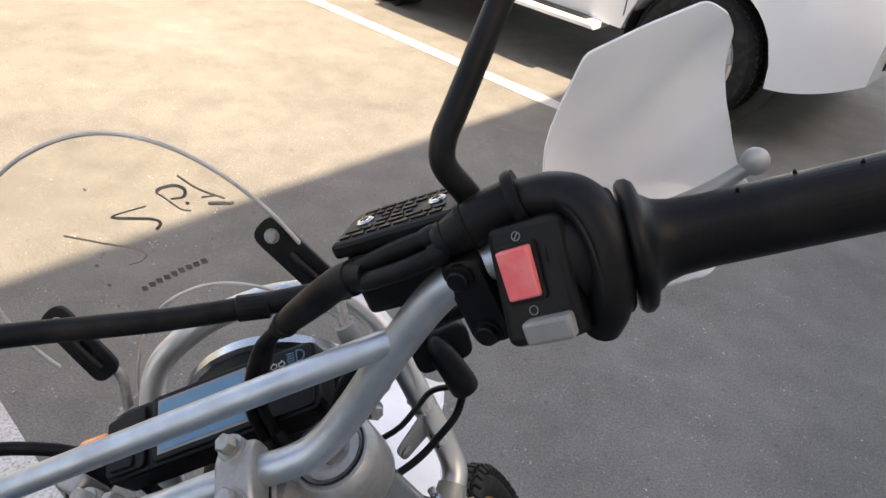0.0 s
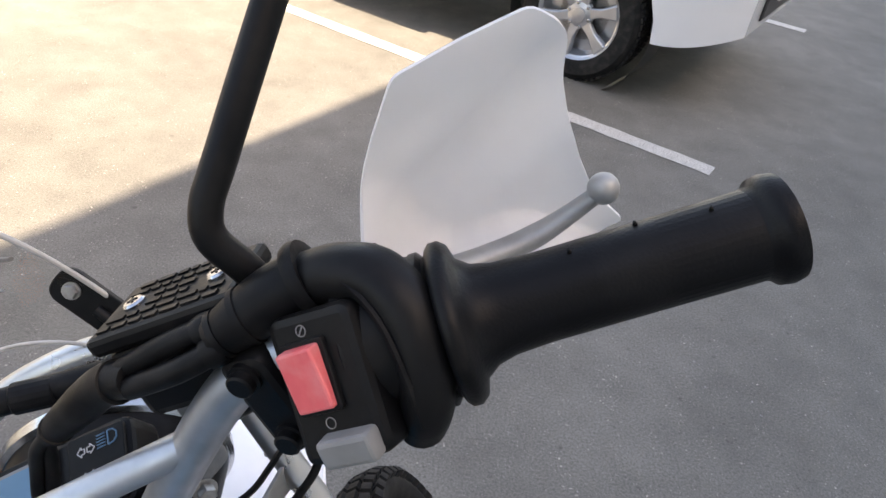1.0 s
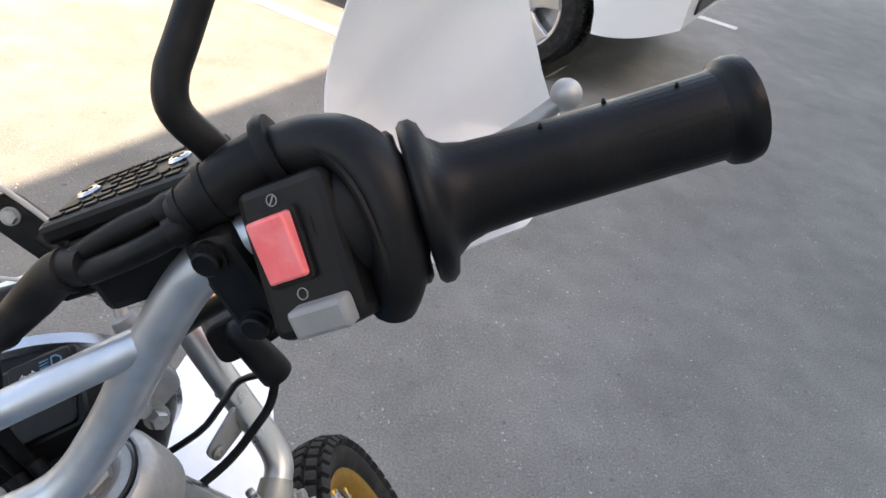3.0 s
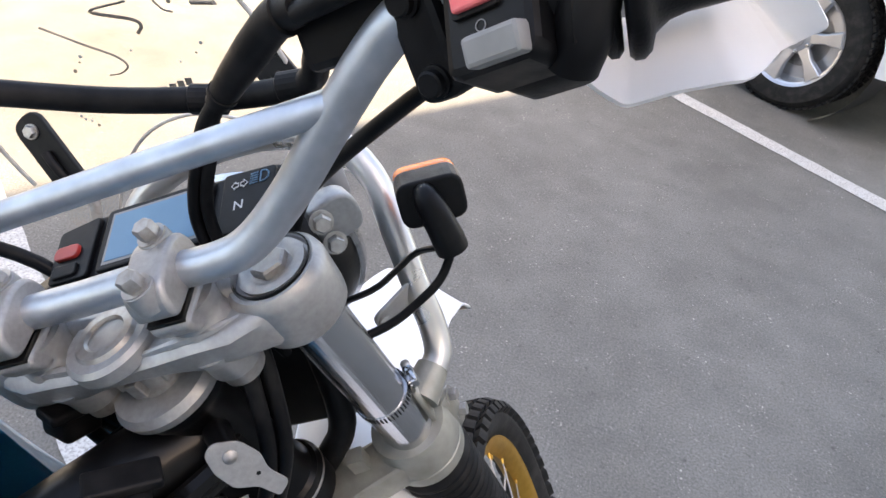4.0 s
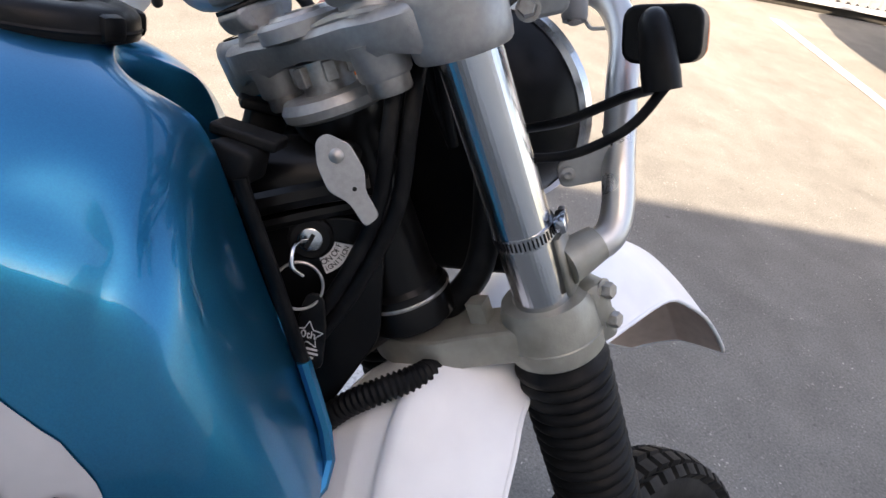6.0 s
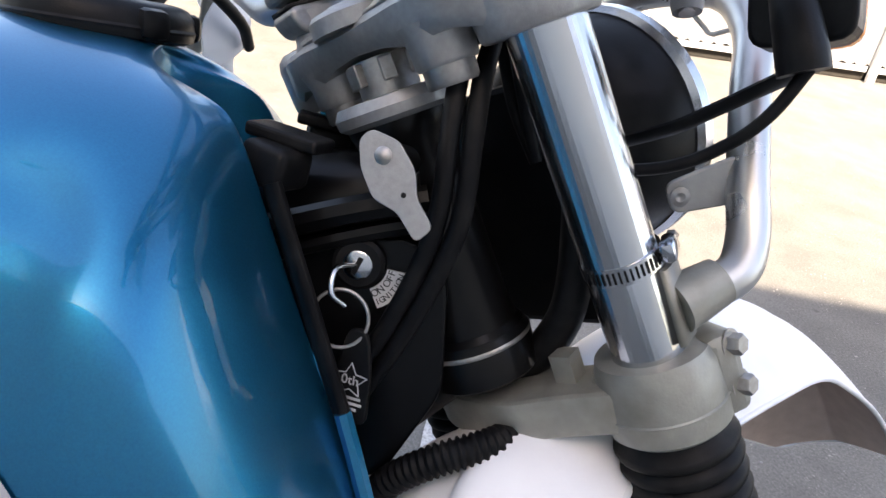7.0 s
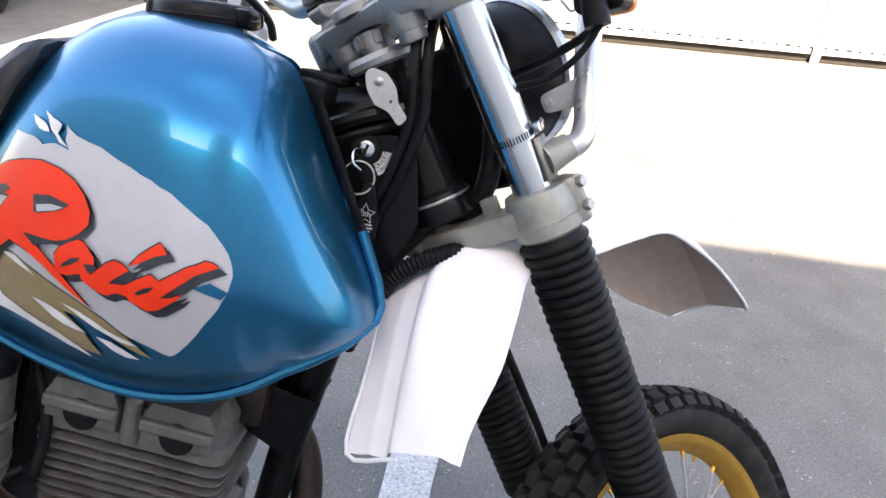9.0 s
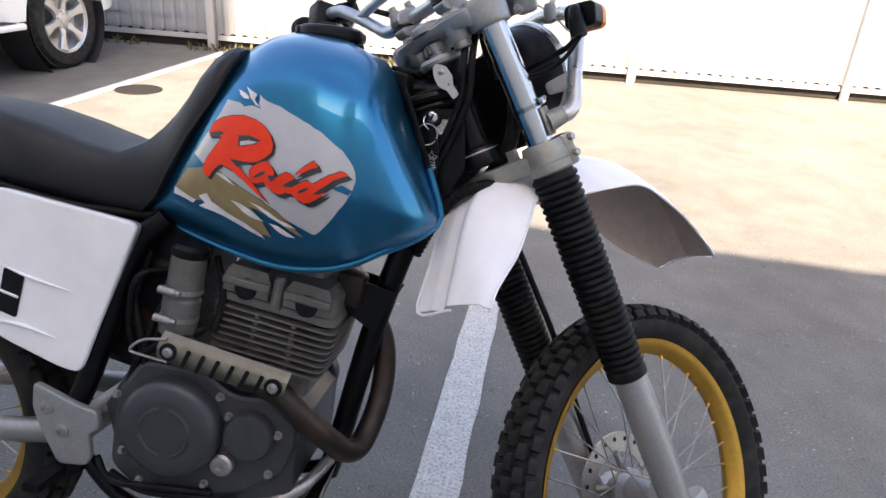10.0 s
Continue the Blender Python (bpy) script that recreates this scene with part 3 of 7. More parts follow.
def suv(label, m, group):
    car = thing("suv", label, "car", m, group)
    wb, hw = 1.395, 0.935
    xs = np.unique(np.concatenate([np.linspace(-2.35, 2.3, 94), [wb - 0.47, wb + 0.47, -wb - 0.47, -wb + 0.47]]))

    def low(x):
        for c in (wb, -wb):
            d = abs(x - c)
            if d < 0.465:
                return 0.385 + math.sqrt(max(0.465 ** 2 - d * d, 0))
        if x > 1.86:
            return 0.36 + 0.12 * ((x - 1.86) / 0.44) ** 2
        if x < -1.86:
            return 0.42 + 0.1 * ((-1.86 - x) / 0.5) ** 2
        return 0.42

    def belt(x):
        return 1.08 + 0.02 * math.cos(x)

    def top(x):
        return float(np.interp(x, [-2.35, -2.28, -1.9, -0.6, 0.25, 0.9, 1.2, 1.9, 2.2, 2.3], [1.1, 1.6, 1.82, 1.86, 1.83, 1.45, 1.14, 1.06, 0.95, 0.8]))

    def half(x):
        return hw - 0.25 * max(0, (abs(x) - 1.75) / 0.6) ** 2.2

    loops = []
    for x in xs:
        h, z0, zb, zt = half(x), low(x), belt(x), top(x)
        zb = min(zb, zt - 0.02)
        flare = 0.02 * max(0, 1 - min(abs(x - wb), abs(x + wb)) / 0.62)
        side = [(-(h - 0.05), z0 - 0.03 if z0 > 0.6 else z0), (-(h + flare), z0), (-(h + flare), z0 + 0.06), (-(h + 0.005), (z0 + zb) / 2), (-(h - 0.01), zb - 0.06), (-(h - 0.05), zb)]
        if zt > zb + 0.1:
            side += [(-(h - 0.20), zt - 0.08), (-(h - 0.32), zt)]
        else:
            side += [(-(h - 0.12), zt - 0.01), (-(h - 0.3), zt)]
        full = side + [(-y, z) for y, z in reversed(side)]
        loops.append([(x, y, z) for y, z in full])
    bm = loft(loops)
    part("body", bm, M_CARWHITE, car, "glossy white painted body", "L", 30)
    # dark underbody
    part("underbody", box((4.1, 1.5, 0.3), Matrix.Translation((0, 0, 0.5)), 0.03), M_CARTRIM, car, "", "L")
    for s in (1, -1):
        for x in (wb, -wb):
            car_wheel(car, x, s * 0.80, s)
            arch = lathe([(0.462, -0.16), (0.462, 0.13)], Matrix.Translation((x, s * 0.78, 0.385)) @ pose(0, 0, 0, 90), 40, caps=False)
            part("wheel_arch", arch, M_CARTRIM, car, "black wheel arch liner", "L")
        board = box((1.62, 0.2, 0.05), Matrix.Translation((-0.02, s * 0.93, 0.40)), 0.02)
        b = part("running_board", board, M_CARWHITE, car, "white running board with a ribbed dark step pad", "L")
        part("step_pad", box((1.45, 0.11, 0.008), Matrix.Translation((-0.02, s * 0.955, 0.427)), 0.003), M_CARTRIM, b, "dark ribbed step pad", "L")
        for k in range(5):
            part("pad_rib", box((1.4, 0.008, 0.005), Matrix.Translation((-0.02, s * (0.915 + 0.02 * k), 0.433)), 0.001), M_CARTRIM, b, "", "L")
        # door gaps and side glass
        for x in (0.92, -0.12, -0.98):
            g = tube([(x, s * (hw + 0.004), 0.5), (x, s * (hw + 0.010), 0.72), (x, s * (hw - 0.004), 1.0)], 0.004, 6, 2)
            part("door_gap", g, M_CARTRIM, car, "", "L")
        part("side_moulding", box((1.75, 0.02, 0.07), Matrix.Translation((-0.02, s * (hw + 0.008), 0.66)), 0.008), M_CARWHITE, car, "", "L")
        for x0, x1 in ((-0.05, 0.65), (-0.93, -0.17), (-1.9, -1.05)):
            gl = loft([[(x0, s * 0.862, 1.14), (x1, s * 0.862, 1.14), (x1 - (0.25 if x1 > 0.5 else 0.02), s * 0.745, 1.68), (x0, s * 0.745, 1.68)],
                       [(x0, s * 0.87, 1.14), (x1, s * 0.87, 1.14), (x1 - (0.25 if x1 > 0.5 else 0.02), s * 0.753, 1.68), (x0, s * 0.753, 1.68)]])
            part("side_window", gl, M_GLASSDARK, car, "dark tinted side window", "L")
        # fog lamp pocket in the bumper
        fl = box((0.07, 0.26, 0.12), Matrix.Translation((2.17, s * 0.66, 0.60)) @ pose(0, 0, 0, 0, 0, -s * 32), 0.03)
        fp = part("fog_lamp_pocket", fl, M_CARTRIM, car, "dark fog lamp pocket", "L")
        part("fog_lamp", lathe([(0.045, 0), (0.045, 0.02), (0.0005, 0.03)], axis_to((2.19, s * 0.70, 0.60), (0.85, s * 0.5, 0)), 20), M_CHROME, fp, "clear round fog lamp", "L")
    part("bumper_trim", box((0.05, 1.0, 0.16), Matrix.Translation((2.29, 0, 0.6)), 0.02), M_CARTRIM, car, "", "L")
    part("number_plate", box((0.015, 0.52, 0.11), Matrix.Translation((2.325, 0, 0.66)), 0.004), M_WHITE, car, "", "L")
    return car


CAR_F = Vector((0.829, -0.560, 0))
CAR_L = Vector((0.560, 0.829, 0))
c1 = Vector((-0.170, 5.278, 0)) + CAR_L * 0.90
suv("white off-road car parked nose to the building, in sun and shade", frame_matrix(c1, CAR_F, CAR_L, (0, 0, 1)), "parked cars")
c2 = Vector((-5.62, -0.36, 0)) + CAR_F * 1.395 - CAR_L * 0.9
suv("white off-road car parked in the shade beside the fence", frame_matrix(c2, CAR_F, CAR_L, (0, 0, 1)), "parked cars")


# loose grit on the asphalt
def grit():
    rnd = random.Random(11)
    verts, faces = [], []
    for _ in range(4200):
        u, s_ = rnd.uniform(-3.0, 5.0), rnd.uniform(-2.2, 5.5)
        c = ground_point(u, s_)
        r = 0.0014 + 0.0038 * rnd.random() ** 3
        b0 = len(verts)
        for k in range(4):
            a = k * math.pi / 2 + rnd.uniform(-0.4, 0.4)
            verts.append((c.x + r * rnd.uniform(0.7, 1.3) * math.cos(a), c.y + r * rnd.uniform(0.7, 1.3) * math.sin(a), 0.0))
        verts.append((c.x + rnd.uniform(-0.3, 0.3) * r, c.y + rnd.uniform(-0.3, 0.3) * r, r * rnd.uniform(0.5, 0.9)))
        faces += [(b0 + k, b0 + (k + 1) % 4, b0 + 4) for k in range(4)]
    me = bpy.data.meshes.new("grit")
    me.from_pydata(verts, [], faces)
    me.materials.append(M_GRIT)
    return tagged(new("grit", me), "loose light grey grit scattered on the asphalt", "grit", "", "stuff")


grit()


def weeds():
    """Low dry weeds and leaf litter along the foot of the fence."""
    rnd = random.Random(5)
    verts, faces = [], []
    for _ in range(900):
        x = rnd.uniform(-5.5, 3.0)
        if math.sin(x * 3.1) + math.sin(x * 7.3 + 1) < rnd.uniform(-1.5, 0.8):
            continue
        c = FENCE_M @ Vector((x, -0.07 - 0.16 * rnd.random() ** 2, 0.0))
        h, w = rnd.uniform(0.02, 0.10), rnd.uniform(0.006, 0.016)
        a = rnd.uniform(0, math.tau)
        d = Vector((math.cos(a), math.sin(a), 0))
        tip = c + Vector((rnd.uniform(-0.06, 0.06), rnd.uniform(-0.06, 0.06), h))
        mid = (c + tip) / 2 + Vector((0, 0, h * 0.15))
        b0 = len(verts)
        verts += [c - d * w * 0.3, c + d * w * 0.3, mid + d * w, mid - d * w, tip]
        faces += [(b0, b0 + 1, b0 + 2, b0 + 3), (b0 + 3, b0 + 2, b0 + 4)]
    me = bpy.data.meshes.new("weeds")
    me.from_pydata(verts, [], faces)
    me.materials.append(M_WEED)
    return tagged(new("weeds", me), "low dry weeds and litter along the fence", "weeds", "", "stuff")


weeds()
# ---- the motorcycle ----
bike = thing("motorcycle", "blue and white enduro motorcycle leaning on its stand, bars turned", "motorcycle", MB)

# -- tank --
TX = [-0.47, -0.44, -0.40, -0.35, -0.30, -0.25, -0.20, -0.15, -0.115, -0.095, -0.082, -0.056, -0.028, -0.010, 0.0]
T_BOT = [0.795, 0.785, 0.775, 0.765, 0.757, 0.750, 0.750, 0.758, 0.770, 0.780, 0.788, 0.800, 0.814, 0.826, 0.835]
T_TOP = [0.83, 0.90, 0.99, 1.066, 1.106, 1.118, 1.115, 1.105, 1.090, 1.070, 1.042, 0.980, 0.919, 0.880, 0.850]
T_WID = [0.105, 0.120, 0.140, 0.165, 0.185, 0.200, 0.210, 0.215, 0.213, 0.209, 0.205, 0.195, 0.175, 0.150, 0.120]
# shape of a half section: share of the width by share of the height
T_PROF_H = [0.0, 0.05, 0.12, 0.22, 0.36, 0.50, 0.62, 0.72, 0.80, 0.87, 0.93, 0.97, 0.99, 1.0]
T_PROF_W = [0.70, 0.79, 0.88, 0.95, 1.0, 0.99, 0.955, 0.905, 0.825, 0.695, 0.535, 0.36, 0.20, 0.0]


def fine(xs, ys):
    """The curve through the points, sampled finely."""
    q = smooth_points([(x, y, 0) for x, y in zip(xs, ys)], 8)
    return [p.x for p in q], [p.y for p in q]


F_BOT, F_TOP, F_WID, F_PROF = fine(TX, T_BOT), fine(TX, T_TOP), fine(TX, T_WID), fine(T_PROF_H, T_PROF_W)


def smoothstep(a, b, x):
    t = min(max((x - a) / (b - a), 0.0), 1.0)
    return t * t * (3 - 2 * t)


DENT = [(-0.224, 1.057), (-0.213, 1.076), (-0.150, 1.069), (-0.093, 1.009)]


def shoulder_dent(x, z):
    """Depth of the pressed triangular hollow in the shoulder, in x and z."""
    edge = [((x - ax) * (bz - az) - (z - az) * (bx - ax)) / math.hypot(bx - ax, bz - az) for (ax, az), (bx, bz) in zip(DENT, DENT[1:] + DENT[:1])]
    # it deepens from its upper edges and ends in a ledge along the lower one
    return 0.005 * min(1.0, max(0.0, min(edge[:3])) / 0.030) * smoothstep(0.0, 0.012, edge[3])


def tank_half(x, z):
    """Half width of the tank at x and z."""
    zb, zt, w = (float(np.interp(x, *t)) for t in (F_BOT, F_TOP, F_WID))
    h = (z - zb) / (zt - zb)
    y = w * float(np.interp(h, *F_PROF))
    # the nose ends in a broad rounded edge, not in a point
    y = max(y, 0.074 * smoothstep(-0.17, -0.09, x))
    # flat facet along the shoulder, meeting the flank in a crease that falls towards the nose
    crease = 1.0075 - 0.285 * (x + 0.0956)

    def facet(zz):
        return 0.181 - 0.016 * (x + 0.105) - 0.95 * (zz - crease) + 0.30 * max(0.0, -0.235 - x) ** 1.2 + 2.0 * max(0.0, x + 0.14) ** 1.5

    if z > crease:
        y = min(y, facet(z)) - shoulder_dent(x, z)
    elif crease < zt - 0.02:
        at_crease = w * float(np.interp((crease - zb) / (zt - zb), *F_PROF))
        y -= max(0.0, at_crease - facet(crease)) * (1 - smoothstep(0.0, 0.12, crease - z))
    return max(y, 0.0)


def tank_front(x, y):
    """The tank's nose is hollowed round the steering head."""
    return x - 0.10 * (1 - smoothstep(0.030, 0.068, abs(y))) * smoothstep(-0.19, -0.06, x)


def tank_mesh():
    bm = bmesh.new()
    xs = np.concatenate([np.linspace(-0.47, -0.11, 84), np.linspace(-0.1065, 0.0, 40)])
    prev = None
    hs = sorted(set([round(v, 4) for v in np.concatenate([np.linspace(0, 0.9, 72), np.linspace(0.9, 0.998, 14)])]))
    for x in xs:
        zb, zt = float(np.interp(x, *F_BOT)), float(np.interp(x, *F_TOP))
        right = []
        for h in hs:
            y = tank_half(x, zb + (zt - zb) * h)
            right.append((tank_front(x, y), -y, zb + (zt - zb) * h))
        ye = -right[-1][1]
        for k in (0.8, 0.55, 0.3, 0.0):
            right.append((tank_front(x, ye * k), -ye * k, zt + 0.004 * (1 - k)))
        left = [(a - 0.036 * smoothstep(-0.26, -0.06, a), -b, c) for a, b, c in reversed(right[:-1])]
        cur = ring(bm, right + left)
        if prev:
            skin(bm, prev, cur)
        else:
            bm.faces.new(list(reversed(cur)))
        prev = cur
    bm.faces.new(prev)
    inner = [v for v in bm.verts if -0.45 < v.co.x < -0.045 and v.co.z > float(np.interp(v.co.x, *F_BOT)) + 0.03]
    for _ in range(5):
        bmesh.ops.smooth_vert(bm, verts=inner, factor=0.5, use_axis_x=True, use_axis_y=True, use_axis_z=True)
    return bm


tank = part("fuel_tank", tank_mesh(), M_BLUE, bike, "glossy metallic blue steel fuel tank with a painted side decal", angle=60)
# welded lip round the lower edge
lip = bmesh.new()
for s in (-1, 1):
    pts = []
    for x in np.linspace(-0.46, 0.0, 30):
        zb = float(np.interp(x, *F_BOT))
        y = tank_half(x, zb + 0.001)
        pts.append((tank_front(x, y), s * (y + 0.006), zb + 0.002))
    pts += [(0.003, s * 0.088, 0.848), (-0.003, s * 0.083, 0.872), (-0.014, s * 0.079, 0.898), (-0.024, s * 0.077, 0.922)]
    tube(pts, 0.0055, 8, 0, lip)
part("tank_lip", lip, M_BLUE, tank, "rolled and welded lower lip")
# filler cap
CX = -0.218
cap = part("filler_cap", lathe([(0.050, 1.106), (0.055, 1.108), (0.056, 1.112), (0.055, 1.122), (0.051, 1.127), (0.046, 1.129), (0.037, 1.130), (0.035, 1.127), (0.0005, 1.127)], Matrix.Translation((CX, 0, 0)), 48), M_BLACK, tank, "black plastic filler cap with a lock flap")
part("cap_flap", prism(rounded([(-0.030, -0.015), (0.030, -0.015), (0.030, 0.015), (-0.030, 0.015)], 0.013, 5), 0.008, Matrix.Translation((CX, 0, 1.130)) @ pose(0, 0, 0, 0, 0, 90), 0.002), M_BLACK, cap)
part("cap_seam", lathe([(0.0562, 1.1125), (0.0568, 1.114), (0.0558, 1.1155)], Matrix.Translation((CX, 0, 0)), 48, caps=False), M_RUBBER, cap)
for a in (-0.5, 0.5, 2.64, 3.64):
    part("cap_lug", box((0.012, 0.020, 0.018), Matrix.Translation((CX + 0.053 * math.cos(a), 0.053 * math.sin(a), 1.117)) @ pose(0, 0, 0, 0, 0, math.degrees(a)), 0.005), M_BLACK, cap)


def decal(polys, lift, mat, name, label):
    """Flat shapes given in x, z, laid on the right flank of the tank."""
    bm = bmesh.new()
    for poly in polys:
        own = bmesh.new()
        flat = delaunay_2d_cdt([Vector(q) for q in poly], [], [list(range(len(poly)))], 1, 1e-6)
        vs = [own.verts.new((q.x, 0, q.y)) for q in flat[0]]
        for f in flat[2]:
            own.faces.new([vs[i] for i in f])
        for _ in range(6):
            long = [e for e in own.edges if e.calc_length() > 0.006]
            if not long:
                break
            bmesh.ops.subdivide_edges(own, edges=long, cuts=1)
            bmesh.ops.triangulate(own, faces=own.faces)
        for v in own.verts:
            x, z = v.co.x, v.co.z
            e = 0.004
            y = sum(tank_half(x + a, z + b) for a in (-e, 0, e) for b in (-e, 0, e)) / 9
            v.co = (tank_front(x, y), -(y + lift), z)
        join(bm, own)
    return part(name, bm, mat, tank, label, angle=180)


def jag(pts, n, amp, seed):
    """A ragged version of an outline."""
    rnd = random.Random(seed)
    out = []
    for i, p in enumerate(pts):
        q = pts[(i + 1) % len(pts)]
        for k in range(n):
            t = k / n
            out.append((p[0] + (q[0] - p[0]) * t + rnd.uniform(-amp, amp), p[1] + (q[1] - p[1]) * t + rnd.uniform(-amp, amp)))
    return out


FIELD = [(-0.321, 0.998), (-0.3, 0.996), (-0.289, 0.991), (-0.276, 0.994), (-0.261, 0.989), (-0.265, 0.997), (-0.266, 1.01), (-0.254, 1.002), (-0.23, 0.996), (-0.201, 0.983), (-0.183, 0.975), (-0.166, 0.967), (-0.149, 0.955), (-0.132, 0.944), (-0.118, 0.93), (-0.111, 0.917), (-0.109, 0.904), (-0.113, 0.89), (-0.117, 0.881), (-0.126, 0.867), (-0.141, 0.846), (-0.16, 0.823), (-0.168, 0.818), (-0.182, 0.823), (-0.209, 0.834), (-0.228, 0.848), (-0.251, 0.86), (-0.32, 0.891), (-0.358, 0.901), (-0.376, 0.912), (-0.365, 0.929), (-0.339, 0.967)]
GOLD = [(-0.413, 0.857), (-0.389, 0.888), (-0.357, 0.894), (-0.32, 0.891), (-0.296, 0.879), (-0.251, 0.86), (-0.227, 0.846), (-0.206, 0.832), (-0.185, 0.811), (-0.21, 0.821), (-0.23, 0.833), (-0.255, 0.843), (-0.27, 0.846), (-0.252, 0.829), (-0.237, 0.804), (-0.26, 0.806), (-0.284, 0.819), (-0.312, 0.831), (-0.339, 0.843), (-0.355, 0.844), (-0.377, 0.839), (-0.394, 0.846)]
decal([jag(FIELD, 2, 0.0006, 1)], 0.0012, M_DECAL, "decal_field", "silver grey decal field with torn edges")
decal([jag(GOLD, 2, 0.0006, 2)], 0.0019, M_DGOLD, "decal_gold", "gold brush-stroke decal")
STROKES_LOW = (
    [(-0.413, 0.857), (-0.416, 0.846), (-0.377, 0.836), (-0.371, 0.842), (-0.39, 0.847)],
    [(-0.364, 0.849), (-0.348, 0.856), (-0.339, 0.844), (-0.312, 0.831), (-0.285, 0.821), (-0.259, 0.809), (-0.248, 0.8), (-0.275, 0.808), (-0.309, 0.821), (-0.337, 0.829), (-0.366, 0.833), (-0.353, 0.84)],
    [(-0.303, 0.852), (-0.289, 0.85), (-0.271, 0.843), (-0.247, 0.827), (-0.272, 0.831), (-0.282, 0.837)],
)
STROKES_HIGH = (
    [(-0.269, 0.854), (-0.251, 0.85), (-0.223, 0.835), (-0.196, 0.824), (-0.213, 0.825), (-0.237, 0.836)],
    [(-0.238, 0.826), (-0.223, 0.824), (-0.197, 0.809), (-0.211, 0.809), (-0.225, 0.815)],
    [(-0.332, 0.89), (-0.316, 0.89), (-0.294, 0.874), (-0.307, 0.879)],
    [(-0.303, 1.014), (-0.295, 1.012), (-0.286, 1.008), (-0.283, 1.002), (-0.294, 1.003), (-0.3, 1.008)],
    [(-0.29, 1.019), (-0.28, 1.014), (-0.27, 1.01), (-0.274, 1.002), (-0.261, 0.991), (-0.271, 0.995), (-0.281, 1.005)],
)
for p in STROKES_LOW + STROKES_HIGH:
    decal([jag(p, 2, 0.0006, 3)], 0.0026, M_DWHITE, "decal_white", "white brush-stroke decal")
decal([[(-0.142, 0.891), (-0.127, 0.897), (-0.112, 0.89), (-0.118, 0.883)]], 0.0026, M_BLUE, "decal_gap", "")
# the big swash mark, form by form: red over a narrow black shadow
SWASH_TALL = [(-0.348, 0.947), (-0.342, 0.962), (-0.325, 0.971), (-0.306, 0.976), (-0.286, 0.978), (-0.266, 0.974), (-0.251, 0.967), (-0.24, 0.956), (-0.234, 0.943), (-0.235, 0.932), (-0.244, 0.923), (-0.256, 0.916), (-0.27, 0.912), (-0.285, 0.912), (-0.303, 0.913), (-0.291, 0.906), (-0.272, 0.891), (-0.256, 0.876), (-0.238, 0.858), (-0.259, 0.871), (-0.28, 0.886), (-0.301, 0.898), (-0.32, 0.904), (-0.332, 0.895), (-0.343, 0.881), (-0.353, 0.886), (-0.355, 0.895), (-0.348, 0.909), (-0.334, 0.927), (-0.321, 0.943), (-0.334, 0.944), (-0.345, 0.942)]
SWASH_RUN = [(-0.27, 0.9), (-0.264, 0.908), (-0.254, 0.914), (-0.244, 0.918), (-0.238, 0.916), (-0.233, 0.91), (-0.229, 0.905), (-0.229, 0.899), (-0.226, 0.895), (-0.218, 0.902), (-0.21, 0.906), (-0.202, 0.904), (-0.196, 0.899), (-0.201, 0.896), (-0.21, 0.89), (-0.215, 0.885), (-0.2, 0.886), (-0.19, 0.892), (-0.177, 0.899), (-0.169, 0.894), (-0.16, 0.9), (-0.146, 0.909), (-0.136, 0.913), (-0.131, 0.916), (-0.124, 0.915), (-0.119, 0.912), (-0.13, 0.907), (-0.139, 0.903), (-0.15, 0.894), (-0.163, 0.884), (-0.169, 0.879), (-0.159, 0.881), (-0.148, 0.886), (-0.156, 0.878), (-0.166, 0.871), (-0.172, 0.867), (-0.181, 0.865), (-0.196, 0.871), (-0.2, 0.876), (-0.209, 0.877), (-0.218, 0.873), (-0.226, 0.874), (-0.234, 0.878), (-0.242, 0.883), (-0.244, 0.888), (-0.257, 0.884), (-0.265, 0.884), (-0.269, 0.888)]
SWASH_DOT = [(-0.197, 0.903), (-0.187, 0.914), (-0.178, 0.921), (-0.169, 0.927), (-0.165, 0.922), (-0.163, 0.918), (-0.173, 0.915), (-0.187, 0.907)]
SWASH = (SWASH_TALL, SWASH_RUN, SWASH_DOT)
for k, (dx, dz) in enumerate(((0.0066, -0.0056), (0.0035, -0.0032), (-0.0008, 0.0010))):
    for p in SWASH:
        f = 0.6 if p is SWASH_TALL and k < 2 else 1.0
        decal([[(x + dx * f, z + dz * f) for x, z in p]], 0.0033 + 0.0004 * k, M_DBLK, "decal_shadow", "black shadow of the swash mark")
for p in SWASH:
    decal([p], 0.0050, M_DRED, "decal_swash", "red swash mark")
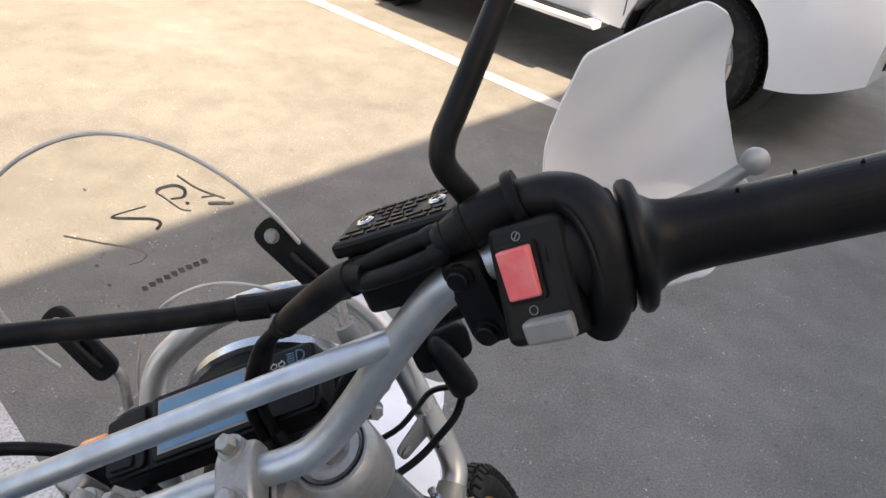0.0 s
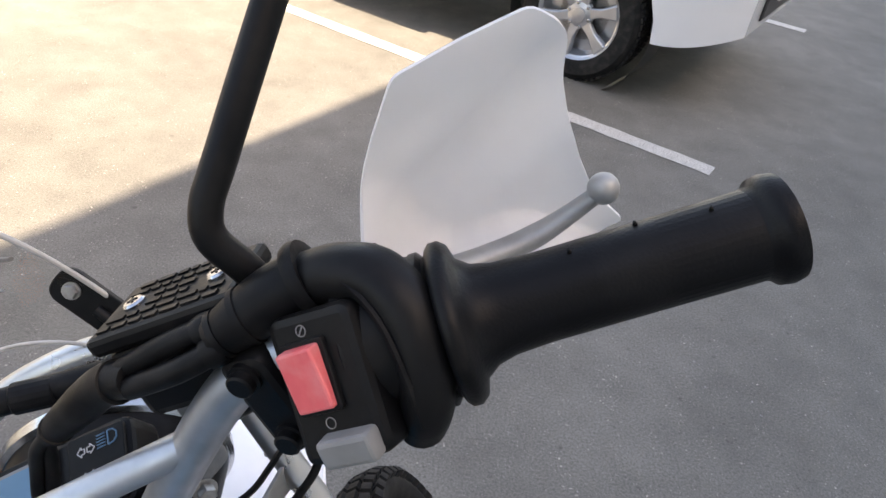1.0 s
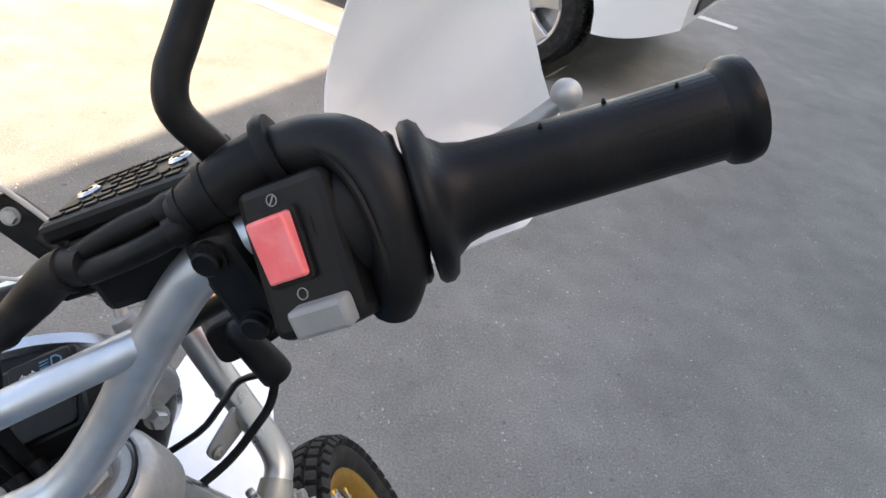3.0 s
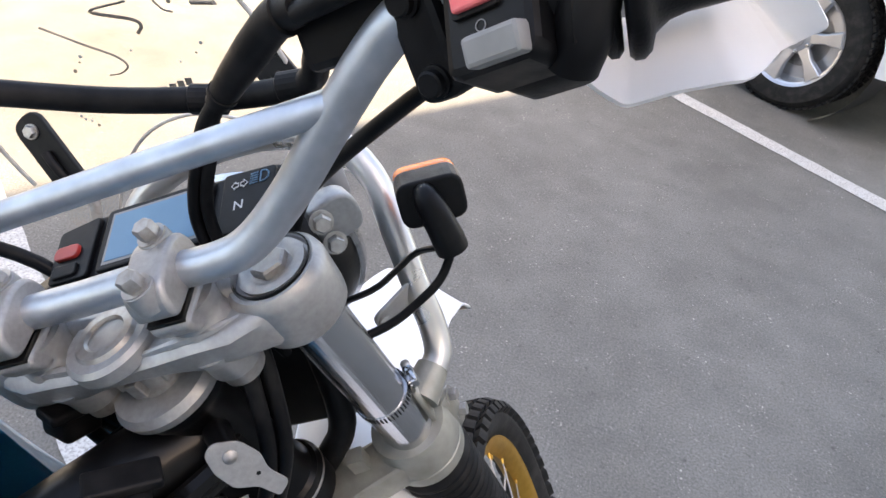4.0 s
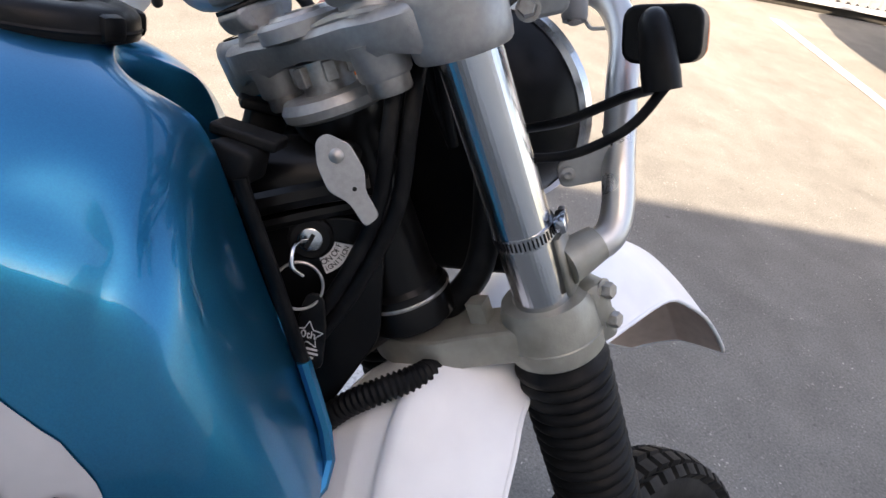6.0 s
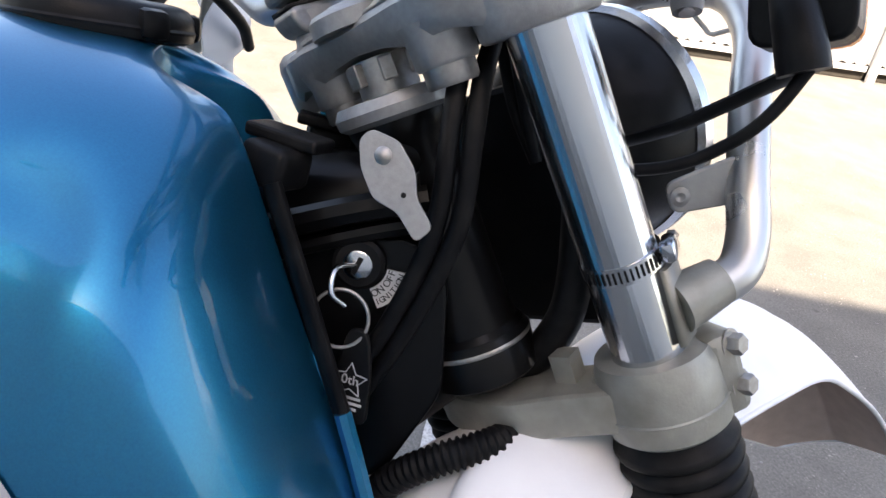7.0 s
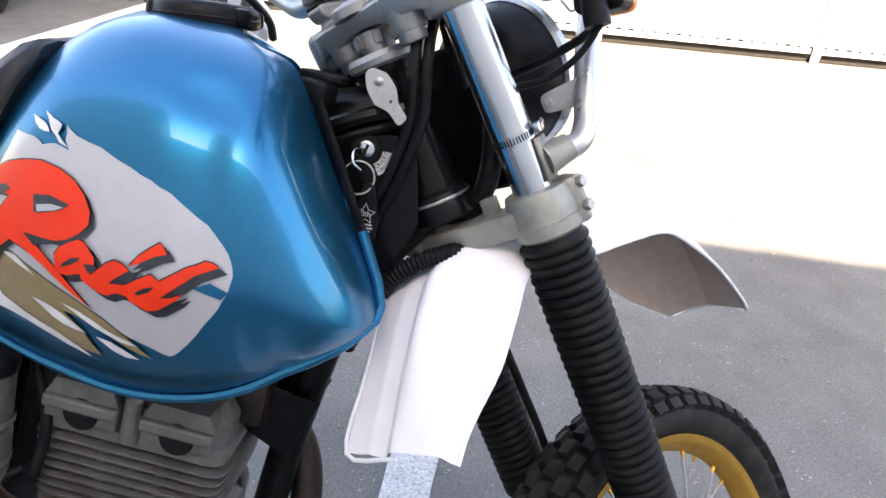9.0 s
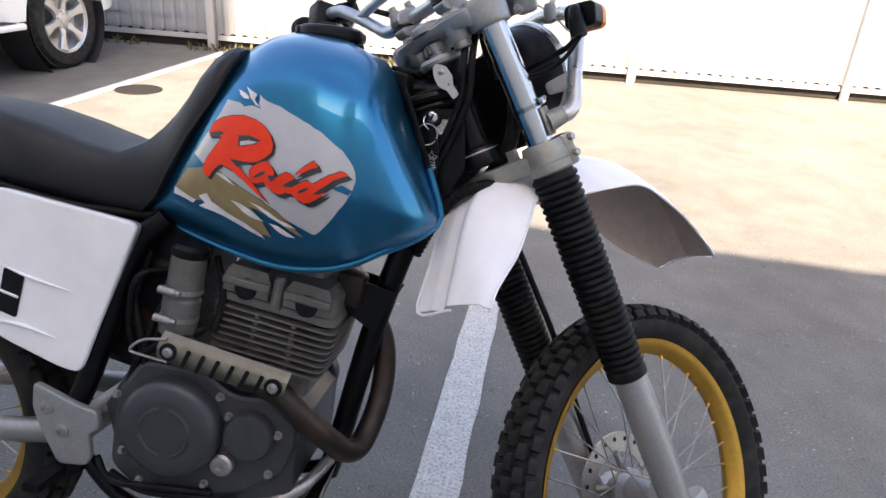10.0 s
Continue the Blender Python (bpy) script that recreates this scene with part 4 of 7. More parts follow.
COUNTERS = (
    [(-0.292, 0.949), (-0.274, 0.951), (-0.254, 0.946), (-0.263, 0.940), (-0.284, 0.934), (-0.291, 0.934)],
    [(-0.26, 0.895), (-0.251, 0.901), (-0.242, 0.903), (-0.245, 0.899), (-0.254, 0.894), (-0.263, 0.891)],
    [(-0.239, 0.898), (-0.229, 0.899), (-0.226, 0.895), (-0.232, 0.89), (-0.236, 0.892)],
    [(-0.215, 0.885), (-0.21, 0.89), (-0.196, 0.897), (-0.183, 0.902), (-0.191, 0.893), (-0.2, 0.887)],
    [(-0.192, 0.88), (-0.183, 0.886), (-0.173, 0.889), (-0.179, 0.883), (-0.188, 0.879)],
    [(-0.166, 0.88), (-0.15, 0.893), (-0.137, 0.902), (-0.142, 0.894), (-0.151, 0.885)],
    [(-0.345, 0.948), (-0.325, 0.952), (-0.319, 0.949), (-0.328, 0.944), (-0.343, 0.941)],
    [(-0.303, 0.914), (-0.281, 0.913), (-0.266, 0.913), (-0.272, 0.909), (-0.288, 0.906), (-0.291, 0.904)],
)
for p in COUNTERS:
    decal([p], 0.0058, M_DBLK, "decal_counter", "black inner shade of the swash mark")
decal([[(-0.288, 0.941), (-0.273, 0.944), (-0.259, 0.943), (-0.269, 0.939), (-0.287, 0.935)]], 0.0066, M_DECAL, "decal_eye", "")

# -- seat --
def seat_mesh():
    xs = [-1.05, -0.95, -0.85, -0.75, -0.66, -0.58, -0.53, -0.48, -0.45, -0.43, -0.41, -0.389, -0.366, -0.346, -0.333, -0.324]
    tops = [0.965, 0.965, 0.962, 0.955, 0.935, 0.912, 0.905, 0.930, 0.958, 0.980, 1.005, 1.038, 1.066, 1.080, 1.082, 1.078]
    bots = [0.86, 0.85, 0.84, 0.83, 0.82, 0.81, 0.805, 0.805, 0.835, 0.872, 0.905, 0.938, 0.970, 1.000, 1.034, 1.060]
    wids = [0.09, 0.105, 0.115, 0.12, 0.125, 0.125, 0.124, 0.128, 0.134, 0.138, 0.144, 0.150, 0.154, 0.154, 0.144, 0.122]
    loops = []
    for x, t, b, w in zip(xs, tops, bots, wids):
        k = smoothstep(-0.50, -0.42, x)    # the nose flares over the back of the tank
        half = [(w * (0.9 + 0.1 * k), b), (w, b + (t - b) * 0.25), (w * (0.98 - 0.05 * k), b + (t - b) * 0.6), (w * (0.86 - 0.12 * k), b + (t - b) * 0.88), (w * (0.55 - 0.05 * k), t - 0.004)]
        loops.append([(x, -y, z) for y, z in half] + [(x, 0, t + 0.002)] + [(x, y, z) for y, z in reversed(half)])
    bm = loft(loops)
    bmesh.ops.subdivide_edges(bm, edges=bm.edges, cuts=1, use_grid_fill=True, smooth=1.0)
    return bm


seat = part("seat", seat_mesh(), M_SEAT, bike, "black vinyl seat scuffed on top", angle=70)

# -- side panel --
PANEL = rounded([(-0.464, 0.792), (-0.562, 0.528), (-0.60, 0.535), (-0.69, 0.568), (-0.80, 0.62), (-0.86, 0.80), (-0.70, 0.825)], 0.018, 4)
for s in (-1, 1):
    m = frame_matrix((0, s * 0.148, 0), (1, 0, 0), (0, 0, 1), (0, -1, 0))
    sp = part("side_panel", prism(PANEL, 0.012, m, 0.004), M_WHITE, bike, "white plastic side panel with a vent slot")
    part("panel_rim", prism(PANEL, 0.02, frame_matrix((-0.004, s * 0.132, -0.004), (1, 0, 0), (0, 0, 1), (0, -1, 0)), 0.002), M_GREY, sp, "grey rubbed panel edge")
    part("vent_slot", prism(rounded([(-0.655, 0.685), (-0.672, 0.612), (-0.705, 0.622), (-0.69, 0.695)], 0.004), 0.006, frame_matrix((0, s * 0.1535, 0), (1, 0, 0), (0, 0, 1), (0, -1, 0))), M_BLACK, sp, "dark vent slot")
    part("vent_bar", box((0.034, 0.004, 0.004), Matrix.Translation((-0.682, s * 0.157, 0.652)) @ pose(0, 0, 0, 0, 15, 0), 0.001), M_WHITE, sp)
    part("vent_ridge", tube([(-0.70, s * 0.1545, 0.70), (-0.64, s * 0.156, 0.682), (-0.575, s * 0.154, 0.668)], [0.001, 0.003, 0.001], 8, 3), M_WHITE, sp)
    part("vent_ridge", tube([(-0.71, s * 0.1545, 0.602), (-0.66, s * 0.156, 0.60), (-0.605, s * 0.154, 0.585)], [0.001, 0.004, 0.001], 8, 3), M_WHITE, sp)

# -- frame --
main = part("main_frame", tube([(0.035, 0, 0.94), (-0.02, 0, 0.87), (-0.062, 0, 0.78), (-0.108, 0, 0.612), (-0.15, 0, 0.41), (-0.17, 0, 0.33)], [0.026, 0.024, 0.022, 0.021, 0.021, 0.020], 16, 5), M_FRAME, bike, "black enamelled steel frame")
part("backbone", tube([(0.0, 0, 1.036), (-0.12, 0, 1.008), (-0.3, 0, 0.95), (-0.47, 0, 0.83)], [0.036, 0.036, 0.030, 0.026], 22, 5), M_FRAME, main)
for s in (-1, 1):
    part("side_rail", tube([(-0.44, s * 0.105, 0.80), (-0.49, s * 0.115, 0.74), (-0.56, s * 0.125, 0.52), (-0.60, s * 0.125, 0.42), (-0.60, s * 0.11, 0.33)], 0.019, 12, 5), M_FRAME, main)
    part("cradle_tube", tube([(-0.165, s * 0.02, 0.345), (-0.19, s * 0.08, 0.30), (-0.30, s * 0.10, 0.265), (-0.50, s * 0.10, 0.27), (-0.60, s * 0.10, 0.36)], 0.013, 12, 5), M_FRAME, main)
    part("subframe_tube", tube([(-0.45, s * 0.10, 0.80), (-0.60, s * 0.11, 0.80), (-0.80, s * 0.11, 0.83), (-1.0, s * 0.09, 0.85)], 0.012, 10, 4), M_FRAME, main)
    part("mount_plate", prism([(-0.062, 0.70), (-0.10, 0.625), (-0.165, 0.665), (-0.195, 0.675), (-0.18, 0.70), (-0.13, 0.715)], 0.005, frame_matrix((0, s * 0.032, 0), (1, 0, 0), (0, 0, 1), (0, -1, 0)), 0.001), M_FRAME, main)
    part("mount_bolt", hexbolt((-0.175, s * 0.035, 0.685), (0, s, 0), 0.007, 0.006), M_STEEL, main)
    # gusset between steering head and tank
    part("head_gusset", prism(rounded([(0.03, 0.925), (0.022, 1.00), (0.0, 1.020), (-0.05, 1.012), (-0.10, 1.000), (-0.12, 0.985), (-0.075, 0.90), (-0.045, 0.845), (0.0, 0.86)], 0.012), 0.006, frame_matrix((0, s * 0.036, 0), (1, 0, 0), (0, 0, 1), (0, -1, 0)), 0.002), M_FRAME, main)
    part("gusset_rib", tube([(0.004, s * 0.041, 1.046), (-0.035, s * 0.046, 1.034), (-0.075, s * 0.044, 1.018), (-0.10, s * 0.040, 1.008)], 0.0085, 8, 4), M_FRAME, main)
    part("gusset_rib", tube([(0.0, s * 0.040, 1.030), (-0.04, s * 0.043, 1.016), (-0.10, s * 0.040, 0.990)], 0.0055, 8, 4), M_FRAME, main)
part("head_block", loft([[(x, y * k, z) for y, z in ((-0.034, 0.92), (-0.036, 1.0), (-0.018, 1.02), (0.018, 1.02), (0.036, 1.0), (0.034, 0.92))] for x, k in ((0.02, 0.9), (-0.02, 1.0), (-0.11, 1.0))]), M_FRAME, main)
head = part("head_tube", lathe([(0.030, -0.100), (0.031, -0.09), (0.029, -0.08), (0.028, 0.0), (0.028, 0.035), (0.032, 0.042), (0.034, 0.05), (0.034, 0.058), (0.02, 0.058)], None, 32), M_FRAME, main, "", "S")
part("lower_bearing_seat", lathe([(0.033, -0.125), (0.0365, -0.122), (0.0365, -0.098), (0.034, -0.0945), (0.034, -0.093), (0.030, -0.088)], None, 36), M_FRAME, head, "", "S")
part("bearing_line", lathe([(0.0367, -0.1012), (0.0372, -0.1004), (0.0372, -0.099), (0.0367, -0.098)], None, 36, caps=False), M_STEEL, head, "", "S")
part("bearing_cover", lathe([(0.034, 0.052), (0.0385, 0.055), (0.0395, 0.061), (0.036, 0.067), (0.02, 0.068)], None, 36), M_CAST, head, "dull silver dust cover", "S")
nut = bmesh.new()
lathe([(0.019, 0.066), (0.019, 0.090)], None, 24, nut)
for k in range(6):
    box((0.012, 0.009, 0.014), Matrix.Rotation(k * math.pi / 3, 4, "Z") @ Matrix.Translation((0.018, 0, 0.082)), 0.001, nut)
part("castle_nut", nut, M_STEEL, head, "slotted steering nut", "S")
for s in (-1, 1):
    part("tank_damper", box((0.030, 0.030, 0.024), Matrix.Translation((-0.082, s * 0.056, 1.054)) @ pose(0, 0, 0, 0, 8, s * 20), 0.005, segs=3), M_RUBBER, bike, "black rubber tank damper")
    part("damper_plate", box((0.046, 0.024, 0.008), Matrix.Translation((-0.078, s * 0.047, 1.0690)) @ pose(0, 0, 0, 0, 6, s * 14), 0.0025, segs=3), M_RUBBER, bike)
    part("rubber_trim", tube([(-0.079, s * 0.070, 1.046), (-0.068, s * 0.071, 1.02), (-0.052, s * 0.072, 0.983), (-0.036, s * 0.073, 0.945), (-0.023, s * 0.074, 0.915)], 0.0085, 12, 4, flat=0.55), M_RUBBER, bike, "black rubber trim strip along the tank edge")

# lock, label and the swinging cover plate
lock = part("ignition_lock", lathe([(0.016, 0), (0.016, 0.006), (0.0135, 0.008), (0.0005, 0.008)], axis_to((-0.031, -0.038, 1.001), (0, -1, 0)), 28), M_BLACK, bike, "ignition lock with a bright barrel")
part("lock_barrel", lathe([(0.0088, 0.006), (0.0088, 0.0092), (0.0076, 0.010), (0.0005, 0.010)], axis_to((-0.031, -0.038, 1.001), (0, -1, 0)), 24), M_CHROME, lock)
part("key_slot", box((0.003, 0.003, 0.011), Matrix.Translation((-0.031, -0.0477, 1.001)) @ pose(0, 0, 0, 0, 20, 0)), M_BLACK, lock)
lab = []
for k in range(9):
    a = radians(-62 + 58 * k / 8)
    lab.append((0.030 * math.cos(a), 0.030 * math.sin(a)))
for k in reversed(range(9)):
    a = radians(-62 + 58 * k / 8)
    lab.append((0.017 * math.cos(a), 0.017 * math.sin(a)))
M_LABEL = frame_matrix((-0.031, -0.041, 1.001), (1, 0, 0), (0, 0, 1), (0, -1, 0))
label_ob = part("ignition_label", prism(lab, 0.0015, M_LABEL), M_DWHITE, bike, "white curved ignition label with black letters")


def lettering(text, size, m, mat, parent, name="lettering", space="B", depth=0.0002):
    cu = bpy.data.curves.new(name, "FONT")
    cu.body, cu.size, cu.align_x, cu.align_y, cu.extrude = text, size, "CENTER", "CENTER", depth
    tmp = bpy.data.objects.new(name, cu)
    scene.collection.objects.link(tmp)
    me = bpy.data.meshes.new_from_object(tmp.evaluated_get(bpy.context.evaluated_depsgraph_get()))
    bpy.data.objects.remove(tmp)
    bpy.data.curves.remove(cu)
    me.transform(m)
    me.materials.clear()
    me.materials.append(mat)
    return part(name, me, mat, parent, "", space)


def arc_letters(word, radius, a0, a1, size):
    for i, ch in enumerate(word):
        a = radians(a0 + (a1 - a0) * i / max(len(word) - 1, 1))
        mm = M_LABEL @ Matrix.Translation((radius * math.cos(a), radius * math.sin(a), 0.0012)) @ Matrix.Rotation(a + math.pi / 2, 4, "Z")
        lettering(ch, size, mm, M_DBLK, label_ob, "letter")


arc_letters("ON", 0.0205, -56, -44, 0.0062)
arc_letters("OFF", 0.0205, -28, -8, 0.0062)
arc_letters("IGNITION", 0.0262, -58, -10, 0.0052)
PLATE = rounded([(-0.012, 0.012), (-0.004, 0.016), (0.010, 0.006), (0.016, -0.012), (0.014, -0.026), (0.020, -0.044), (0.009, -0.050), (0.002, -0.032), (-0.010, -0.022), (-0.014, -0.004)], 0.004, 3)
PY = Vector((-0.33, 0.25, 0.90)).normalized()
PN = Vector((-0.20, -0.93, 0.25))
PN = (PN - PY * PN.dot(PY)).normalized()
MP = frame_matrix((-0.020, -0.073, 1.071), PY.cross(PN), PY, PN)
plate = part("cover_plate", prism([(x * 0.98, z * 0.96) for x, z in PLATE], 0.002, MP, 0.0005), M_CAST, bike, "grey pressed steel lock cover plate")
part("rivet", lathe([(0.0048, 0), (0.0048, 0.002), (0.003, 0.0035), (0.0005, 0.004)], MP, 18), M_STEEL, plate)
part("plate_boss", lathe([(0.010, -0.036), (0.008, -0.001)], MP, 16), M_FRAME, plate)
part("hole", lathe([(0.0015, 0.0), (0.0015, 0.0014), (0.0002, 0.0015)], MP @ Matrix.Translation((0.0072, -0.0225, 0)), 10), M_BLACK, plate)

# cables past the steering head
for k, off in enumerate((0.0, 0.013)):
    part("control_cable", tube([(0.016 + off, 0.0, 1.17), (0.011 + off, -0.040, 1.125), (0.011 + off, -0.054, 1.09), (0.012 + off, -0.058, 1.045), (0.006 + off * 0.9, -0.058, 1.01), (-0.010 + off * 0.9, -0.055, 0.965), (-0.028 + off, -0.050, 0.93), (-0.050 + off, -0.044, 0.885)], 0.0058, 12, 6), M_RUBBER, bike, "black sheathed control cable")
part("wiring_loom", tube([(0.09, 0.02, 1.09), (0.10, -0.01, 1.0), (0.09, 0.0, 0.95), (0.06, 0.02, 0.9)], 0.012, 10, 5), M_RUBBER, bike, "corrugated wiring loom")
# corrugated hose over the rear of the front mudguard
pts = smooth_points([(0.092, -0.010, 0.900), (0.066, -0.044, 0.9005), (0.036, -0.055, 0.890), (0.008, -0.050, 0.866), (-0.014, -0.036, 0.826), (-0.040, -0.024, 0.770)], 30)
part("corrugated_hose", tube(pts, [0.0105 if i % 4 < 2 else 0.0085 for i in range(len(pts))], 12, 0), M_RUBBER, bike, "black corrugated hose", angle=80)
# -- engine --
eng = part("crankcase", loft([[(x, y, z) for x, z in ((-0.50, 0.36), (-0.53, 0.47), (-0.47, 0.57), (-0.34, 0.575), (-0.24, 0.53), (-0.195, 0.47), (-0.20, 0.36), (-0.28, 0.305), (-0.42, 0.305))] for y in (-0.13, 0.13)]), M_COVER, bike, "dark grey engine crankcase")
for s in (-1, 1):
    cov = part("clutch_cover", lathe([(0.085, 0.0), (0.085, 0.03), (0.080, 0.041), (0.071, 0.046), (0.054, 0.048), (0.0005, 0.049)], axis_to((-0.400, s * 0.135, 0.461), (0, s, 0)), 48), M_COVER, eng, "round dark grey clutch cover with an embossed ring")
    for k in range(4):
        arc = [axis_to((-0.400, s * 0.135, 0.461), (0, s, 0)) @ Vector((0.041 * math.cos(a), 0.041 * math.sin(a), 0.0482)) for a in np.linspace(k * math.pi / 2 + 0.16, (k + 1) * math.pi / 2 - 0.16, 9)]
        part("embossed_arc", tube(arc, 0.0032, 8, 0), M_COVER, cov)
    part("oil_pump_cover", lathe([(0.042, 0.0), (0.042, 0.028), (0.038, 0.034), (0.0005, 0.035)], axis_to((-0.268, s * 0.132, 0.462), (0, s, 0)), 36), M_COVER, eng)
    rim = rounded([(-0.515, 0.37), (-0.505, 0.50), (-0.46, 0.565), (-0.35, 0.56), (-0.30, 0.525), (-0.22, 0.53), (-0.19, 0.48), (-0.21, 0.40), (-0.26, 0.36), (-0.33, 0.335), (-0.46, 0.325)], 0.02)
    part("case_half", prism(rim, 0.035, frame_matrix((0, s * 0.128, 0), (1, 0, 0), (0, 0, 1), (0, -1, 0)), 0.008), M_COVER, eng)
    for x, z in ((-0.306, 0.488), (-0.222, 0.467), (-0.322, 0.52), (-0.49, 0.40), (-0.50, 0.50), (-0.46, 0.35), (-0.345, 0.36), (-0.235, 0.395)):
        part("case_bolt", hexbolt((x, s * 0.146, z), (0, s, 0), 0.0055, 0.008), M_STEEL, eng)
    part("filler_plug", lathe([(0.020, 0), (0.020, 0.012), (0.016, 0.016), (0.008, 0.017), (0.007, 0.012), (0.0005, 0.012)], axis_to((-0.313, s * 0.146, 0.404), (0, s, 0)), 28), M_STEEL, eng, "round steel inspection plug")
# cylinder with fins
TILT = pose(-0.268, 0, 0.5675, 0, 9, 0)


def fin_loop(hx, hy, z, r=0.02):
    return [TILT @ Vector((x, y, z)) for x, y in rounded([(-hx, -hy), (hx, -hy), (hx, hy), (-hx, hy)], r, 3)]


cyl = part("cylinder", loft([fin_loop(0.075, 0.082, z) for z in (-0.05, 0.13)]), M_ENGINE, bike, "grey finned air-cooled cylinder")
for k in range(8):
    z = 0.000 + 0.0120 * k
    hx, hy = 0.097 + 0.0014 * k, 0.108
    fin = loft([fin_loop(hx * 0.8, hy * 0.8, z - 0.003), fin_loop(hx, hy, z - 0.0015), fin_loop(hx, hy, z + 0.0015), fin_loop(hx * 0.8, hy * 0.8, z + 0.003)])
    part("cooling_fin", fin, M_ENGINE, cyl)
for s in (-1, 1):
    for x in (-0.03, 0.035):
        part("fin_bridge", box((0.010, 0.010, 0.084), TILT @ Matrix.Translation((x, s * 0.096, 0.045)), 0.004), M_ENGINE, cyl)
headm = part("cylinder_head", loft([fin_loop(0.100, 0.102, 0.092), fin_loop(0.104, 0.107, 0.096), fin_loop(0.104, 0.107, 0.108), fin_loop(0.099, 0.102, 0.112), fin_loop(0.099, 0.102, 0.142), fin_loop(0.086, 0.088, 0.158)]), M_ENGINE, bike, "grey cylinder head with valve covers")
for x in (-0.052, 0.052):
    for s in (-1, 1):
        vc = part("valve_cover", loft([[TILT @ Vector((x + a, s * b, c)) for a, c in ((-0.038, 0.114), (-0.039, 0.142), (-0.030, 0.160), (0.030, 0.160), (0.039, 0.142), (0.038, 0.114))] for b in (0.05, 0.110, 0.115)]), M_ENGINE, headm)
        part("valve_cap", lathe([(0.019, 0), (0.019, 0.005), (0.016, 0.0065), (0.0005, 0.0065)], axis_to(TILT @ Vector((x, s * 0.110, 0.124)), TILT.to_3x3() @ Vector((0, s, 0))), 20), M_BLACK, vc)
        part("cap_lip", box((0.080, 0.020, 0.014), TILT @ Matrix.Translation((x, s * 0.112, 0.134)), 0.003), M_ENGINE, vc)
for s in (-1, 1):
    part("stud_post", lathe([(0.010, 0), (0.010, 0.05), (0.007, 0.055)], TILT @ Matrix.Translation((0, s * 0.108, 0.104)), 14), M_ENGINE, headm)
part("cam_box", loft([fin_loop(0.06, 0.07, 0.15), fin_loop(0.055, 0.065, 0.175)]), M_ENGINE, headm)
part("head_lug", box((0.05, 0.05, 0.06), TILT @ Matrix.Translation((0.10, -0.03, 0.15)), 0.01), M_PIPE, headm)
# carburettor
CM = axis_to((-0.411, -0.125, 0.612), (0.16, -0.02, 1))
carb = part("carburettor", lathe([(0.026, 0.0), (0.029, 0.003), (0.030, 0.012), (0.030, 0.062), (0.0265, 0.066), (0.0265, 0.074), (0.0285, 0.078), (0.0285, 0.134), (0.0270, 0.140), (0.0005, 0.141)], CM, 32), M_ENGINE, bike, "grey carburettor body")
for z in (0.032, 0.080):
    part("clamp_band", lathe([(0.0302, z - 0.004), (0.0312, z - 0.004), (0.0312, z + 0.004), (0.0302, z + 0.004)], CM, 32, caps=False), M_STEEL, carb)
    part("clamp_screw", lathe([(0.0062, -0.018), (0.0066, -0.017), (0.0066, 0.010), (0.0050, 0.011), (0.0050, 0.018)], CM @ Matrix.Translation((-0.008, -0.034, z)) @ pose(0, 0, 0, 0, 90, 0), 14), M_STEEL, carb)
part("carb_cap", lathe([(0.0290, 0.136), (0.0305, 0.138), (0.0305, 0.150), (0.024, 0.156), (0.0005, 0.157)], CM, 28), M_BLACK, carb, "black rubber cap")
part("intake_hose", tube([(-0.40, -0.06, 0.68), (-0.46, -0.06, 0.70), (-0.52, -0.05, 0.72)], 0.034, 16, 4), M_RUBBER, bike, "black rubber intake hose")
# added black block: closes the view and stands in for the shadow here
part("shade_block", box((0.15, 0.17, 0.30), Matrix.Translation((-0.475, 0, 0.66)) @ pose(0, 0, 0, 0, 12, 0), 0.02), M_BLACK, bike, "added black block for the deep shade behind the carburettor")
part("air_box", box((0.16, 0.2, 0.22), Matrix.Translation((-0.60, 0, 0.69)), 0.02), M_BLACK, bike, "black plastic air box")
for p in ([(-0.40, -0.10, 0.70), (-0.43, -0.135, 0.66), (-0.455, -0.14, 0.58), (-0.46, -0.13, 0.50)], [(-0.37, -0.11, 0.62), (-0.42, -0.15, 0.60), (-0.47, -0.14, 0.56), (-0.5, -0.12, 0.48)], [(-0.36, -0.09, 0.74), (-0.34, -0.11, 0.68), (-0.35, -0.12, 0.62)], [(-0.47, -0.10, 0.74), (-0.485, -0.12, 0.66), (-0.47, -0.125, 0.58), (-0.50, -0.11, 0.50)], [(-0.44, -0.10, 0.71), (-0.475, -0.135, 0.70), (-0.49, -0.13, 0.62), (-0.48, -0.12, 0.55)], [(-0.52, -0.13, 0.345), (-0.45, -0.155, 0.335), (-0.36, -0.155, 0.338), (-0.29, -0.14, 0.33)], [(-0.54, -0.14, 0.375), (-0.50, -0.165, 0.352), (-0.42, -0.165, 0.352), (-0.33, -0.15, 0.346)]):
    part("breather_hose", tube(p, 0.006, 10, 5), M_RUBBER, bike, "thin black hose")
